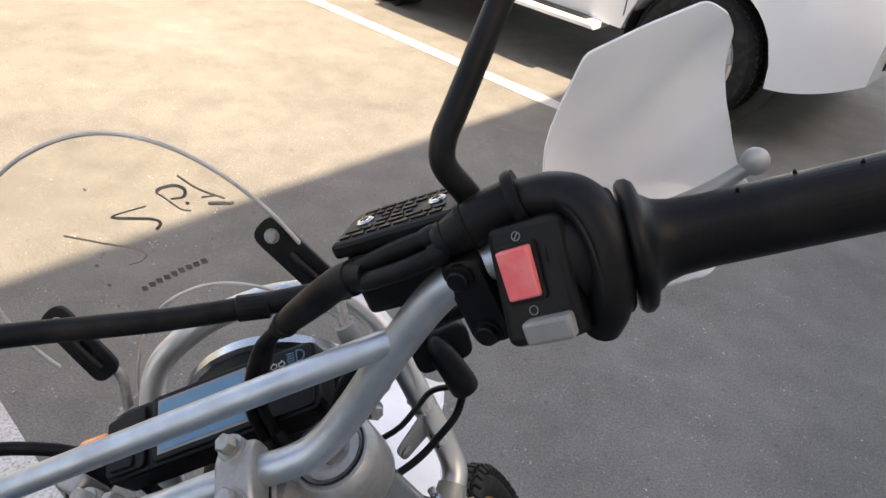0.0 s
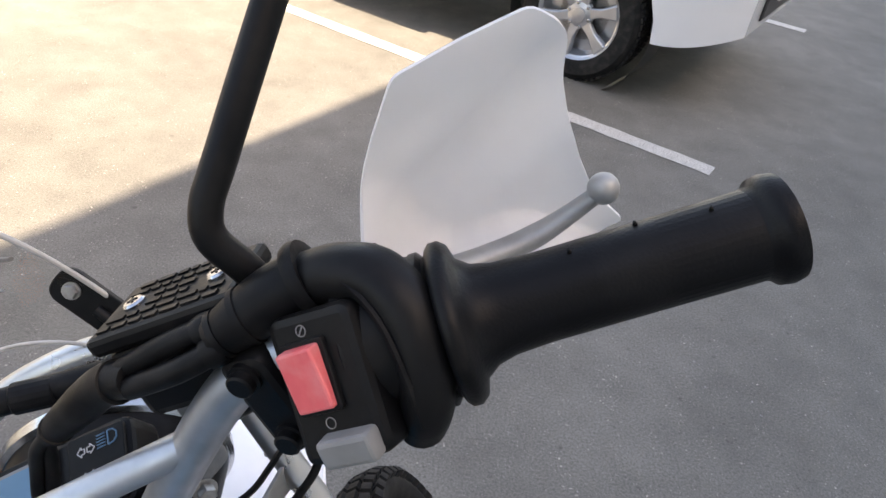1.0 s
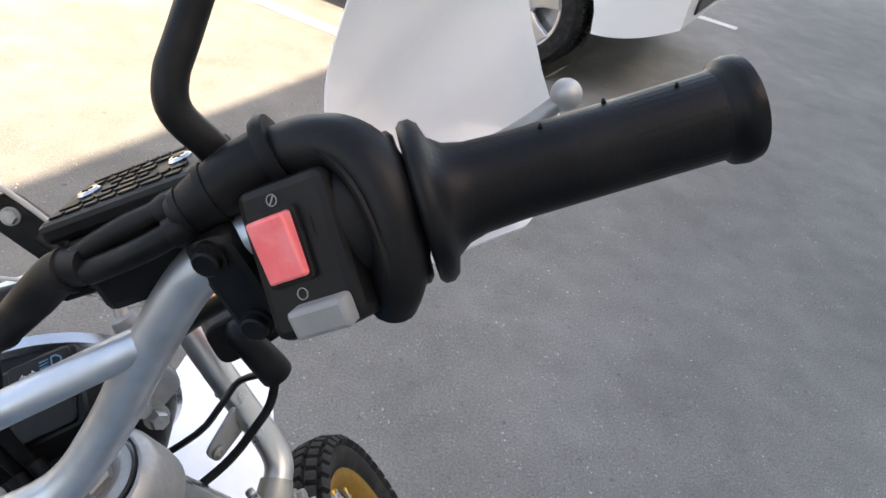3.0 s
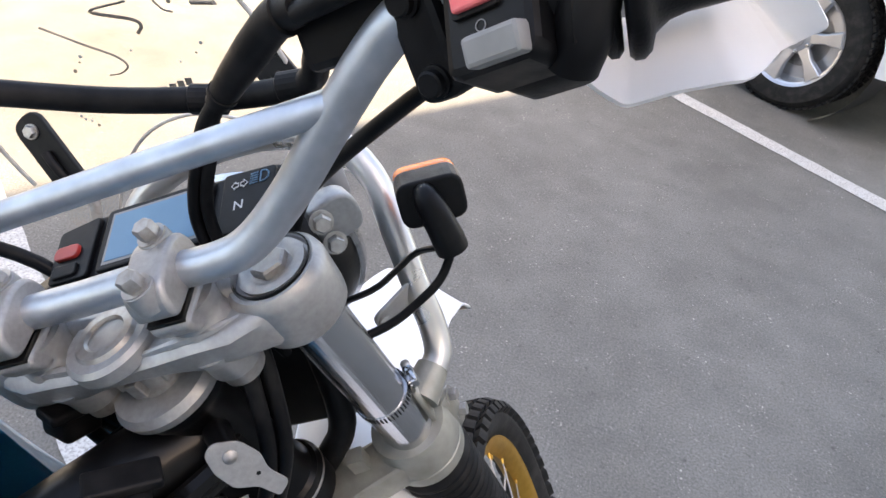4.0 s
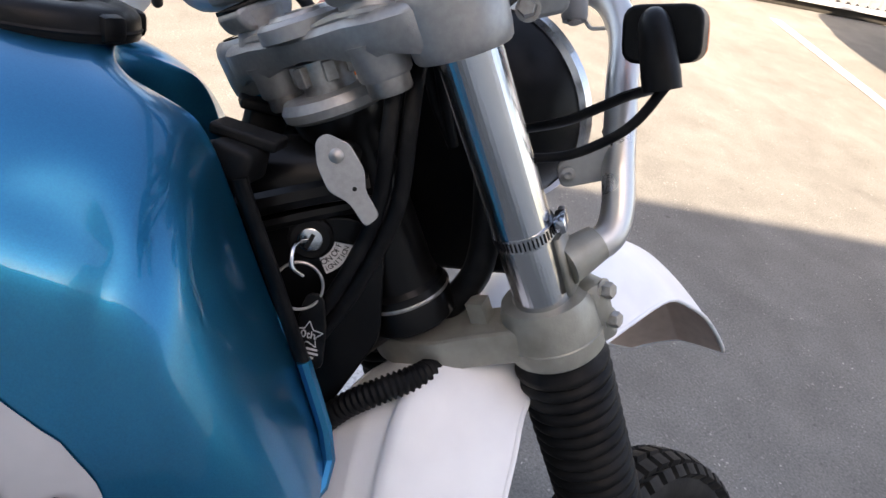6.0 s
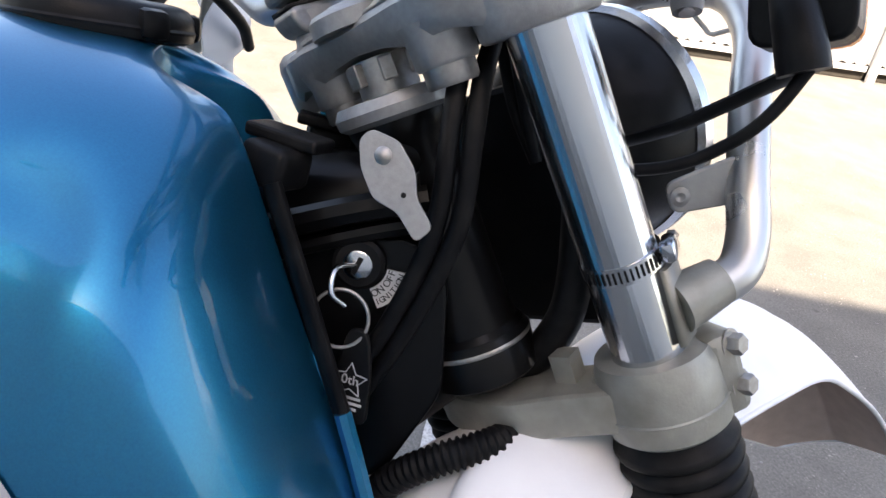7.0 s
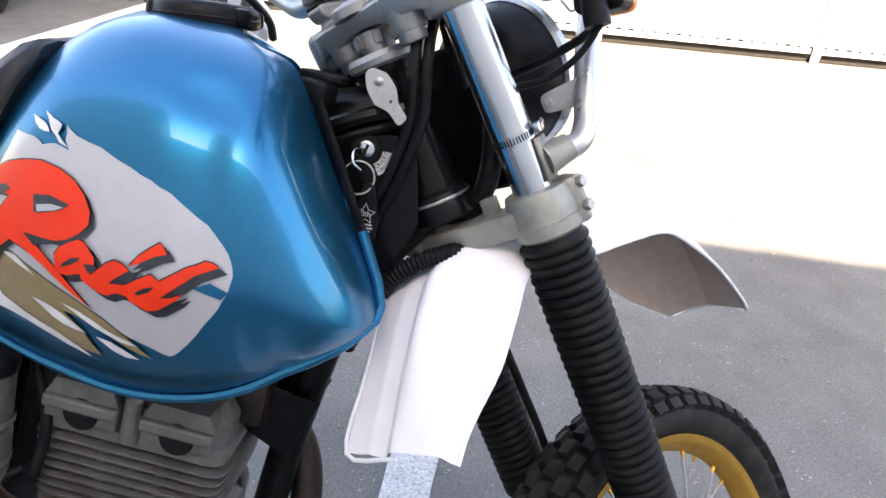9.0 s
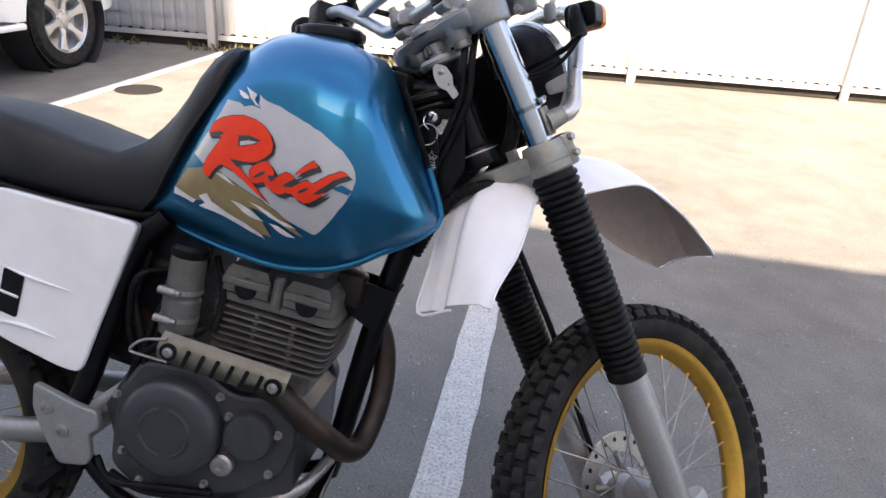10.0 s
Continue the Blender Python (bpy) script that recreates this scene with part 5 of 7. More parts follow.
# exhaust
pipe = part("exhaust_pipe", tube([(-0.150, 0.035, 0.650), (-0.108, 0.040, 0.620), (-0.086, 0.030, 0.565), (-0.084, 0.000, 0.490), (-0.100, -0.055, 0.428), (-0.120, -0.095, 0.430), (-0.144, -0.130, 0.466), (-0.178, -0.152, 0.505), (-0.225, -0.158, 0.548), (-0.30, -0.155, 0.575), (-0.375, -0.148, 0.592), (-0.43, -0.115, 0.605), (-0.52, -0.07, 0.62), (-0.70, -0.06, 0.64)], 0.0205, 18, 6), M_PIPE, bike, "heat-browned exhaust header pipe")
for p, r in (((-0.150, 0.035, 0.650), 0.03),):
    part("exhaust_flange", lathe([(r, -0.006), (r, 0.006), (0.022, 0.01)], axis_to(p, (0.8, 0, -0.55)), 20), M_PIPE, pipe)
SHM = frame_matrix((-0.31, -0.180, 0.581), (0.98, 0.0, -0.20), (0.20, 0.0, 0.98), (0.0, -1.0, 0.0))


def curved_plate(poly_len, h0, h1, bow, t=0.0022):
    """A shield bowed over the pipe: along x, with edges curled to the back."""
    loops = []
    for i in range(15):
        x = -poly_len / 2 + poly_len * i / 14
        h = h0 + (h1 - h0) * i / 14
        row = []
        for j in range(9):
            v = -1 + 2 * j / 8
            row.append(Vector((x, v * h / 2, -bow * v * v)))
        loops.append(row)
    bm = bmesh.new()
    rs = [ring(bm, l) for l in loops]
    for a, b in zip(rs, rs[1:]):
        skin(bm, a, b, False)
    bmesh.ops.solidify(bm, geom=list(bm.faces), thickness=t)
    bmesh.ops.transform(bm, matrix=SHM, verts=bm.verts)
    return bm


shield = part("heat_shield", curved_plate(0.215, 0.052, 0.052, 0.016), M_SHIELD, bike, "champagne heat shield with six slots and two bolts")
for k in range(6):
    mm = SHM @ Matrix.Translation((-0.058 + 0.0245 * k, -0.002, 0.0014)) @ Matrix.Rotation(-0.22, 4, "Z")
    part("slot", prism(rounded([(-0.0034, -0.0165), (0.0034, -0.0165), (0.0034, 0.0165), (-0.0034, 0.0165)], 0.003, 3), 0.0012, mm), M_RUBBER, shield)
for x in (-0.088, 0.088):
    part("bolt_recess", lathe([(0.0145, -0.003), (0.0145, 0.0), (0.0138, 0.0006), (0.0005, 0.0006)], SHM @ Matrix.Translation((x, 0.0, 0.0012)), 28), M_RUBBER, shield, "dark recess round a shield bolt")
    part("shield_bolt", lathe([(0.0085, 0.0), (0.0085, 0.0024), (0.0068, 0.0046), (0.004, 0.0052), (0.0035, 0.0032), (0.0005, 0.0032)], SHM @ Matrix.Translation((x, 0.0, 0.0016)), 24), M_STEEL, shield)
part("wire_guard", tube([(-0.40, -0.176, 0.618), (-0.44, -0.176, 0.612), (-0.466, -0.17, 0.590), (-0.44, -0.172, 0.584), (-0.40, -0.176, 0.580)], 0.0025, 8, 5), M_STEEL, bike, "bent steel wire guard")
# kick-start / gear pipes below
part("frame_guard_tube", tube([(-0.155, -0.05, 0.385), (-0.19, -0.11, 0.355), (-0.26, -0.135, 0.325), (-0.36, -0.15, 0.30)], 0.011, 12, 5), M_STEEL, bike, "bright steel lower guard tube")
part("bash_plate", loft([[(x, y, z) for y in (-0.10, 0.10)] + [(x - 0.003, y, z - 0.004) for y in (0.10, -0.10)] for x, z in ((-0.15, 0.36), (-0.17, 0.29), (-0.24, 0.25), (-0.45, 0.245))]), M_ALLOY, bike, "alloy bash plate")
# swing arm, foot peg plate
for s in (-1, 1):
    pv = part("pivot_plate", prism(rounded([(-0.642, 0.505), (-0.565, 0.475), (-0.528, 0.468), (-0.525, 0.435), (-0.545, 0.425), (-0.540, 0.385), (-0.548, 0.366), (-0.60, 0.362), (-0.63, 0.42), (-0.645, 0.46)], 0.01), 0.014, frame_matrix((0, s * 0.152, 0), (1, 0, 0), (0, 0, 1), (0, -1, 0)), 0.004), M_CAST, bike, "silver cast foot peg plate")
    for x, z in ((-0.618, 0.462), (-0.590, 0.425)):
        part("plate_bolt", lathe([(0.012, 0), (0.012, 0.003), (0.008, 0.004), (0.008, 0.007), (0.004, 0.007), (0.004, 0.004), (0.0005, 0.004)], axis_to((x, s * 0.159, z), (0, s, 0)), 20), M_STEEL, pv)
    part("foot_peg", loft([[(-0.60 + a, s * y, 0.355 + b) for a, b in ((-0.014, -0.008), (0.014, -0.008), (0.014, 0.006), (-0.014, 0.006))] for y in (0.155, 0.225)]), M_FRAME, bike, "black steel foot peg")
swing = part("swing_arm", tube([(-0.60, -0.105, 0.40), (-0.70, -0.115, 0.39), (-0.90, -0.115, 0.375), (-1.10, -0.12, 0.36)], 0.03, 14, 3, flat=0.7), M_CAST, bike, "silver alloy swing arm")
part("arm_tube", tube([(-0.60, 0.105, 0.40), (-0.70, 0.115, 0.39), (-0.90, 0.115, 0.375), (-1.10, 0.12, 0.36)], 0.03, 14, 3, flat=0.7), M_CAST, swing)
part("arm_pivot", lathe([(0.028, -0.13), (0.028, 0.13)], axis_to((-0.60, 0, 0.40), (0, 1, 0)), 18), M_CAST, swing)


# -- wheels --
def spoked_wheel(name, rim_r, tyre_r, tyre_w, space, centre, label):
    m = Matrix.Translation(centre) @ pose(0, 0, 0, 90)
    rim = [(0.0, -0.024), (0.002, -0.0245), (-0.004, -0.022), (-0.009, -0.021), (-0.014, -0.016), (-0.023, -0.008), (-0.026, 0.0), (-0.023, 0.008), (-0.014, 0.016), (-0.009, 0.021), (-0.004, 0.022), (0.002, 0.0245), (0.0, 0.024), (-0.006, 0.016), (-0.016, 0.0), (-0.006, -0.016), (0.0, -0.024)]
    w = part(name, lathe([(rim_r + a, b) for a, b in rim], m, 96, caps=False), M_GOLD, bike, label, space)
    hw = tyre_w / 2
    tr = tyre_r - 0.007
    prof = [(rim_r - 0.004, -0.013), (rim_r + 0.01, -hw * 0.72), (rim_r + (tr - rim_r) * 0.45, -hw), (rim_r + (tr - rim_r) * 0.75, -hw * 0.93), (tr - 0.004, -hw * 0.55), (tr, 0), (tr - 0.004, hw * 0.55), (rim_r + (tr - rim_r) * 0.75, hw * 0.93), (rim_r + (tr - rim_r) * 0.45, hw), (rim_r + 0.01, hw * 0.72), (rim_r - 0.004, 0.013)]
    ty = part("tyre", lathe(prof, m, 96, caps=False), M_TYRE, w, "black knobbly off-road tyre", space, 60)
    rows = ((0.0, tr, 0.0, 0.029, 0.0195), (0.5, tr - 0.003, 0.0245, 0.028, 0.0195), (0.0, tr - 0.012, 0.043, 0.027, 0.017))
    count = 60
    for ph, rr, yy, lx, ly in rows:
        block = bmesh.new()
        lo4 = ring(block, [(-0.008, sx * lx / 2, sy * ly / 2) for sx, sy in ((-1, -1), (1, -1), (1, 1), (-1, 1))])
        hi4 = ring(block, [(0.0090, sx * lx * 0.42, sy * ly * 0.42) for sx, sy in ((-1, -1), (1, -1), (1, 1), (-1, 1))])
        skin(block, lo4, hi4)
        block.faces.new(hi4)
        block_mesh = finish(block, M_TYRE, "tread_block", 25)
        for sgn in ((1,) if yy == 0 else (1, -1)):
            for k in range(count):
                a = 2 * math.pi * (k + ph) / count
                lean = 0.0 if yy == 0 else sgn * (0.45 if yy < 0.03 else 1.0)
                o = part("tread_block", block_mesh, M_TYRE, ty, "", space)
                o.matrix_basis = m @ Matrix.Rotation(a, 4, "Z") @ Matrix.Translation((rr, 0, sgn * yy * hw / 0.046)) @ Matrix.Rotation(-lean, 4, "Y")
    part("hub", lathe([(0.012, -0.085), (0.02, -0.08), (0.045, -0.04), (0.045, -0.036), (0.03, -0.03), (0.027, 0.03), (0.045, 0.036), (0.045, 0.04), (0.02, 0.08), (0.012, 0.085)], m, 32), M_CAST, w, "silver hub", space)
    sp_mesh = finish(lathe([(0.0017, 0), (0.0017, 1)], None, 6), M_STEEL, "spoke")
    nip_mesh = finish(lathe([(0.0030, 0), (0.0032, 0.004), (0.0022, 0.010)], None, 8), M_GOLD, "nipple")
    for k in range(36):
        a = 2 * math.pi * k / 36
        side = 1 if k % 2 else -1
        lead = 0.55 if (k // 2) % 2 else -0.55
        p0 = Vector((0.042 * math.cos(a + lead), 0.042 * math.sin(a + lead), side * 0.036))
        p1 = Vector(((rim_r - 0.024) * math.cos(a), (rim_r - 0.024) * math.sin(a), side * 0.003))
        ax = axis_to(m @ p0, m.to_3x3() @ (p1 - p0)) @ Matrix.Diagonal((1, 1, (p1 - p0).length, 1))
        o = part("spoke", sp_mesh, M_STEEL, w, "", space)
        o.matrix_basis = ax
        o = part("nipple", nip_mesh, M_CHROME, w, "", space)
        o.matrix_basis = axis_to(m @ p1, m.to_3x3() @ (p0 - p1))
    return w, m


fw, fm = spoked_wheel("front_wheel", 0.288, 0.354, 0.080, "S", (0.078, -0.008, -0.807), "front wheel with a gold rim and a knobbly tyre")
disc = part("brake_disc", lathe([(0.11, -0.002), (0.11, 0.002), (0.072, 0.002), (0.072, -0.002), (0.11, -0.002)], fm @ Matrix.Translation((0, 0, -0.06)), 64, caps=False), M_STEEL, fw, "drilled steel brake disc", "S")
for k in range(20):
    a = 2 * math.pi * k / 20
    part("disc_hole", lathe([(0.0045, -0.0026), (0.0045, 0.0026)], fm @ Matrix.Translation((0.097 * math.cos(a), 0.097 * math.sin(a), -0.06)), 10), M_BLACK, disc, "", "S")
    if k % 4 == 0:
        part("disc_arm", tube([fm @ Vector((0.04 * math.cos(a), 0.04 * math.sin(a), -0.05)), fm @ Vector((0.075 * math.cos(a), 0.075 * math.sin(a), -0.06))], 0.006, 8, 0), M_STEEL, disc, "", "S")
part("axle", lathe([(0.010, -0.135), (0.010, 0.135)], fm, 16), M_STEEL, fw, "", "S")
part("valve_stem", tube([fm @ Vector((0.262 * math.cos(-2.0), 0.262 * math.sin(-2.0), 0)), fm @ Vector((0.23 * math.cos(-2.0), 0.23 * math.sin(-2.0), 0))], 0.004, 8, 0), M_RUBBER, fw, "black valve stem", "S")
rw, rm = spoked_wheel("rear_wheel", 0.245, 0.335, 0.12, "B", (-1.0, 0, 0.335), "rear wheel with a gold rim and a knobbly tyre")
part("axle", lathe([(0.010, -0.15), (0.010, 0.15)], rm, 16), M_STEEL, rw)
part("rear_mudguard", loft([[(x, y, z + dz) for y, dz in ((-0.08, -0.02), (-0.06, 0), (0.06, 0), (0.08, -0.02), (0.06, -0.006), (-0.06, -0.006))] for x, z in ((-0.75, 0.80), (-0.95, 0.86), (-1.15, 0.88), (-1.40, 0.86))]), M_WHITE, bike, "white rear mudguard")
part("side_stand", tube([(-0.52, 0.11, 0.30), (-0.56, 0.20, 0.12), (-0.58, 0.243, 0.068)], 0.012, 10, 3), M_FRAME, bike, "black side stand")
# -- fork, triple clamps --
FX, FY = 0.045, 0.100
UPPER = Matrix.Translation((-0.023, -0.010, 0.019))    # the upper clamp sits back from the line of the lower one
CLAMPS = Matrix.Translation((-0.006, -0.008, 0.001))
ONFORK = Matrix.Translation((-0.0085, -0.0045, 0.003))
STEM = Matrix.Translation((-0.006, -0.002, 0.021))


def moved(m, bm):
    bmesh.ops.transform(bm, matrix=m, verts=bm.verts)
    return bm


for s in (-1, 1):
    foot, crown = Vector((FX + 0.001, s * FY, -0.20)), UPPER @ Vector((FX, s * FY, 0.096))
    rise = crown - foot
    fork = part("fork_tube", lathe([(0.0218, 0.0), (0.0218, rise.length - 0.003), (0.0200, rise.length), (0.0005, rise.length)], axis_to(foot, rise), 48), M_CHROME, bike, "chromed fork tube", "S")
    part("fork_cap", moved(UPPER, lathe([(0.0125, 0.094), (0.0125, 0.1015), (0.0110, 0.103), (0.0005, 0.103)], Matrix.Translation((FX, s * FY, 0)), 6)), M_STEEL, fork, "hex fork cap", "S")
    part("cap_ring", moved(UPPER, lathe([(0.0228, 0.092), (0.0228, 0.0975), (0.017, 0.0985), (0.014, 0.097)], Matrix.Translation((FX, s * FY, 0)), 32)), M_CAST, fork, "", "S")
    # ribbed rubber boot
    prof = [(0.024, -0.166), (0.033, -0.170)]
    ribs = 29
    z0, z1 = -0.176, -0.518
    for k in range(ribs):
        z = z0 + (z1 - z0) * k / ribs
        dz = (z1 - z0) / ribs
        r = 0.0385 - 0.004 * k / ribs
        prof += [(r - 0.0045, z), (r - 0.001, z + dz * 0.25), (r, z + dz * 0.5), (r - 0.001, z + dz * 0.75)]
    prof += [(0.031, -0.519), (0.034, -0.523), (0.034, -0.536), (0.028, -0.540)]
    part("fork_boot", lathe(prof, Matrix.Translation((FX, s * FY, 0)), 36), M_RUBBER, bike, "black ribbed rubber fork boot", "S", 50)
    slider = part("fork_slider", lathe([(0.027, -0.53), (0.029, -0.57), (0.029, -0.70), (0.027, -0.76), (0.027, -0.86), (0.020, -0.875)], Matrix.Translation((FX + 0.004, s * FY, 0)), 30), M_CAST, bike, "silver cast fork slider", "S")
    part("axle_lug", box((0.085, 0.032, 0.06), Matrix.Translation((FX + 0.035, s * (FY - 0.002), -0.825)), 0.012), M_CAST, slider, "", "S")
    # hose clamp and bracket of the headlight guard
    band = part("hose_clamp", lathe([(0.0220, -0.0055), (0.0232, -0.0055), (0.0232, 0.0055), (0.0220, 0.0055)], ONFORK @ Matrix.Translation((FX, s * FY, -0.064)) @ pose(0, 0, 0, 3, -7, 0), 40), M_CHROME, bike, "steel worm-drive hose clamp round the fork tube", "S")
    for k in range(46):
        a = 2 * math.pi * k / 46
        part("band_slot", box((0.0008, 0.0012, 0.007), ONFORK @ Matrix.Translation((FX, s * FY, -0.064)) @ pose(0, 0, 0, 3, -7, 0) @ Matrix.Rotation(a, 4, "Z") @ Matrix.Translation((0.0233, 0, 0))), M_BLACK, band, "", "S")
    hc = part("clamp_screw_housing", moved(ONFORK, box((0.018, 0.009, 0.012), Matrix.Translation((FX + 0.010, s * (FY + 0.0255), -0.062)) @ pose(0, 0, 0, 0, -8, -s * 22), 0.003)), M_CHROME, band, "", "S")
    part("clamp_screw", moved(ONFORK, lathe([(0.0038, 0), (0.0038, 0.007)], axis_to((FX + 0.017, s * (FY + 0.0225), -0.0605), (0.92, -s * 0.38, 0.13)), 6)), M_STEEL, band, "", "S")
    br = part("guard_bracket", moved(ONFORK, loft([[(FX + a, s * b, z) for a, b in ((0.0, FY + 0.0225), (0.016, FY + 0.018), (0.023, FY + 0.004), (0.026, FY + 0.006), (0.020, FY + 0.022), (0.001, FY + 0.026))] for z in (-0.118, -0.072)])), M_ALLOY, bike, "cast alloy clamp half of the headlight guard", "S")
    part("guard_boss", moved(ONFORK, lathe([(0.017, 0), (0.016, 0.012), (0.014, 0.03)], axis_to((FX + 0.012, s * (FY + 0.018), -0.098), (0.9, s * 0.45, 0.12)), 24)), M_ALLOY, br, "", "S")


def bridge(zlo, zhi, rf, rear, front, mid_w):
    """A waisted bridge between the fork eyes, as one loop of corners."""
    pts = [(FX + rf * 0.6, -FY - rf * 0.4), (FX - rf * 0.9, -FY - rf * 0.2), (rear + 0.016, -0.055), (rear, -0.03), (rear, 0.03), (rear + 0.016, 0.055), (FX - rf * 0.9, FY + rf * 0.2), (FX + rf * 0.6, FY + rf * 0.4), (front + 0.012, 0.06), (front, 0.03), (front, -0.03), (front + 0.012, -0.06)]
    return prism(rounded(pts, 0.02, 4), zhi - zlo, Matrix.Translation((0, 0, (zlo + zhi) / 2)), 0.004)


def clamp_casting():
    """The solid waisted casting of the upper clamp: rows across the bike of a rounded block."""
    rows = []
    for y, back, front, low, high in ((-0.116, 0.022, 0.066, 0.060, 0.092), (-0.096, 0.008, 0.066, 0.062, 0.094), (-0.076, -0.001, 0.062, 0.068, 0.094), (-0.050, -0.003, 0.058, 0.066, 0.095), (-0.026, -0.004, 0.054, 0.072, 0.094), (0.0, -0.005, 0.052, 0.074, 0.093)):
        rows.append((y, back, front, low, high))
    rows += [(-y, b, f, l, h) for y, b, f, l, h in reversed(rows[:-1])]
    loops = []
    for y, b, f, l, h in rows:
        c = 0.006
        loops.append([(b + 0.004, y, l), (b, y, l + c), (b - 0.001, y, h - c), (b + 0.003, y, h - 0.002), (b + 0.008, y, h), ((b + f) / 2, y, h - 0.002), (f - 0.008, y, h), (f - 0.002, y, h - c), (f, y, l + c), (f - 0.005, y, l)])
    bm = loft(loops)
    bmesh.ops.subdivide_edges(bm, edges=[e for e in bm.edges if abs(e.verts[0].co.y - e.verts[1].co.y) > 0.004], cuts=2, smooth=0.6)
    return moved(UPPER, bm)


up = part("upper_triple_clamp", clamp_casting(), M_CAST, bike, "grey cast upper triple clamp", "S", 45)
for s in (-1, 1):
    part("fork_eye", moved(UPPER, lathe([(0.0228, 0.054), (0.0300, 0.054), (0.0318, 0.056), (0.0330, 0.064), (0.0340, 0.088), (0.0325, 0.094), (0.029, 0.0975), (0.0265, 0.0975), (0.0255, 0.095), (0.0228, 0.095)], Matrix.Translation((FX - 0.002, s * FY, 0)), 44)), M_CAST, up, "", "S")
    part("eye_joint", moved(UPPER, lathe([(0.0260, 0.0955), (0.0268, 0.0985), (0.0256, 0.0985)], Matrix.Translation((FX, s * FY, 0)), 40, caps=False)), M_BLACK, up, "", "S")
    part("clamp_rib", moved(UPPER, tube([(0.002, s * 0.016, 0.0925), (0.003, s * 0.040, 0.0945), (0.006, s * 0.064, 0.0940), (0.014, s * 0.082, 0.0925)], [0.002, 0.0035, 0.0035, 0.002], 8, 4)), M_CAST, up, "", "S")
    part("front_web", moved(UPPER, tube([(0.034, s * 0.0, 0.092), (0.036, s * 0.04, 0.094), (0.040, s * 0.075, 0.092)], [0.012, 0.011, 0.012], 12, 4)), M_CAST, up, "", "S")
    # lamp stay: a rounded lug with two pinch bolts
    stay = part("lamp_stay", prism(rounded([(-0.024, -0.018), (0.006, -0.019), (0.011, -0.006), (0.010, 0.010), (0.001, 0.017), (-0.024, 0.016)], 0.007, 5), 0.018, frame_matrix((FX + 0.044, s * (FY + 0.038), 0.092), (0.55, s * 0.83, -0.05), (0, 0, 1), (s * 0.83, -0.55, 0)), 0.003, segs=3), M_CAST, up, "", "S")
    for p in ((0.062, 0.134, 0.104), (0.064, 0.133, 0.082)):
        part("pinch_bolt", hexbolt((p[0] + 0.001, s * (p[1] - 0.001), p[2] + 0.001), (-0.84, s * 0.45, 0.3), 0.0062, 0.008), M_STEEL, up, "", "S")
    # handlebar mounts
    mount = part("bar_mount", lathe([(0.0215, 0.110), (0.0190, 0.1155), (0.0180, 0.120), (0.0188, 0.126), (0.0200, 0.132)], Matrix.Translation((-0.002, s * 0.056 - 0.008, 0)), 36), M_CAST, up, "", "S")
    part("mount_boss", moved(UPPER, lathe([(0.0165, 0.052), (0.0180, 0.054), (0.0185, 0.066), (0.022, 0.076)], Matrix.Translation((0.017, s * 0.054, 0)), 28)), M_CAST, up, "", "S")
    part("mount_nut", moved(UPPER, lathe([(0.0135, 0.041), (0.0150, 0.043), (0.0150, 0.053)], Matrix.Translation((0.017, s * 0.054, 0)), 20)), M_STEEL, up, "", "S")
    cap_poly = rounded([(-0.024, 0.139), (-0.0245, 0.150), (-0.019, 0.160), (-0.010, 0.163), (0.0, 0.1645), (0.012, 0.166), (0.024, 0.162), (0.028, 0.152), (0.026, 0.139)], 0.008, 4)
    bc = part("bar_clamp", moved(CLAMPS, prism(cap_poly, 0.027, frame_matrix((0.002, s * 0.056, 0), (1, 0, 0), (0, 0, 1), (0, -1, 0)), 0.0032, segs=3)), M_CAST, bike, "grey cast handlebar clamp", "S")
    part("clamp_gap", moved(CLAMPS, box((0.047, 0.024, 0.003), Matrix.Translation((0.003, s * 0.056, 0.137)) @ pose(0, 0, 0, 0, -4, 0))), M_BLACK, bc, "", "S")
    part("clamp_base", moved(CLAMPS, prism(rounded([(-0.018, 0.118), (-0.024, 0.127), (-0.0245, 0.1355), (0.027, 0.1355), (0.026, 0.126), (0.019, 0.118)], 0.007, 4), 0.027, frame_matrix((0.003, s * 0.056, 0), (1, 0, 0), (0, 0, 1), (0, -1, 0)), 0.0032, segs=3)), M_CAST, bc, "", "S")
    for x in (-0.015, 0.021):
        part("bolt_seat", moved(CLAMPS, lathe([(0.0100, 0.150), (0.0095, 0.164), (0.008, 0.165)], Matrix.Translation((x, s * 0.056, 0.1 * x)), 20)), M_CAST, bc, "", "S")
        part("clamp_bolt", moved(CLAMPS, hexbolt((x, s * 0.056, 0.1645 + 0.1 * x), (-0.08, 0, 1), 0.0066, 0.009)), M_STEEL, bc, "", "S")
part("stem_nut", moved(STEM, lathe([(0.022, 0.094), (0.022, 0.100), (0.0200, 0.1025), (0.0140, 0.1025), (0.0125, 0.101), (0.0125, 0.092), (0.0005, 0.092)], None, 28)), M_STEEL, up, "big steering stem nut", "S")
part("stem_bore", moved(STEM, lathe([(0.0122, 0.0925), (0.0005, 0.0928)], None, 20)), M_BLACK, up, "", "S")
part("stem_boss", moved(STEM, lathe([(0.031, 0.088), (0.031, 0.097), (0.028, 0.100), (0.022, 0.100)], None, 32)), M_CAST, up, "", "S")

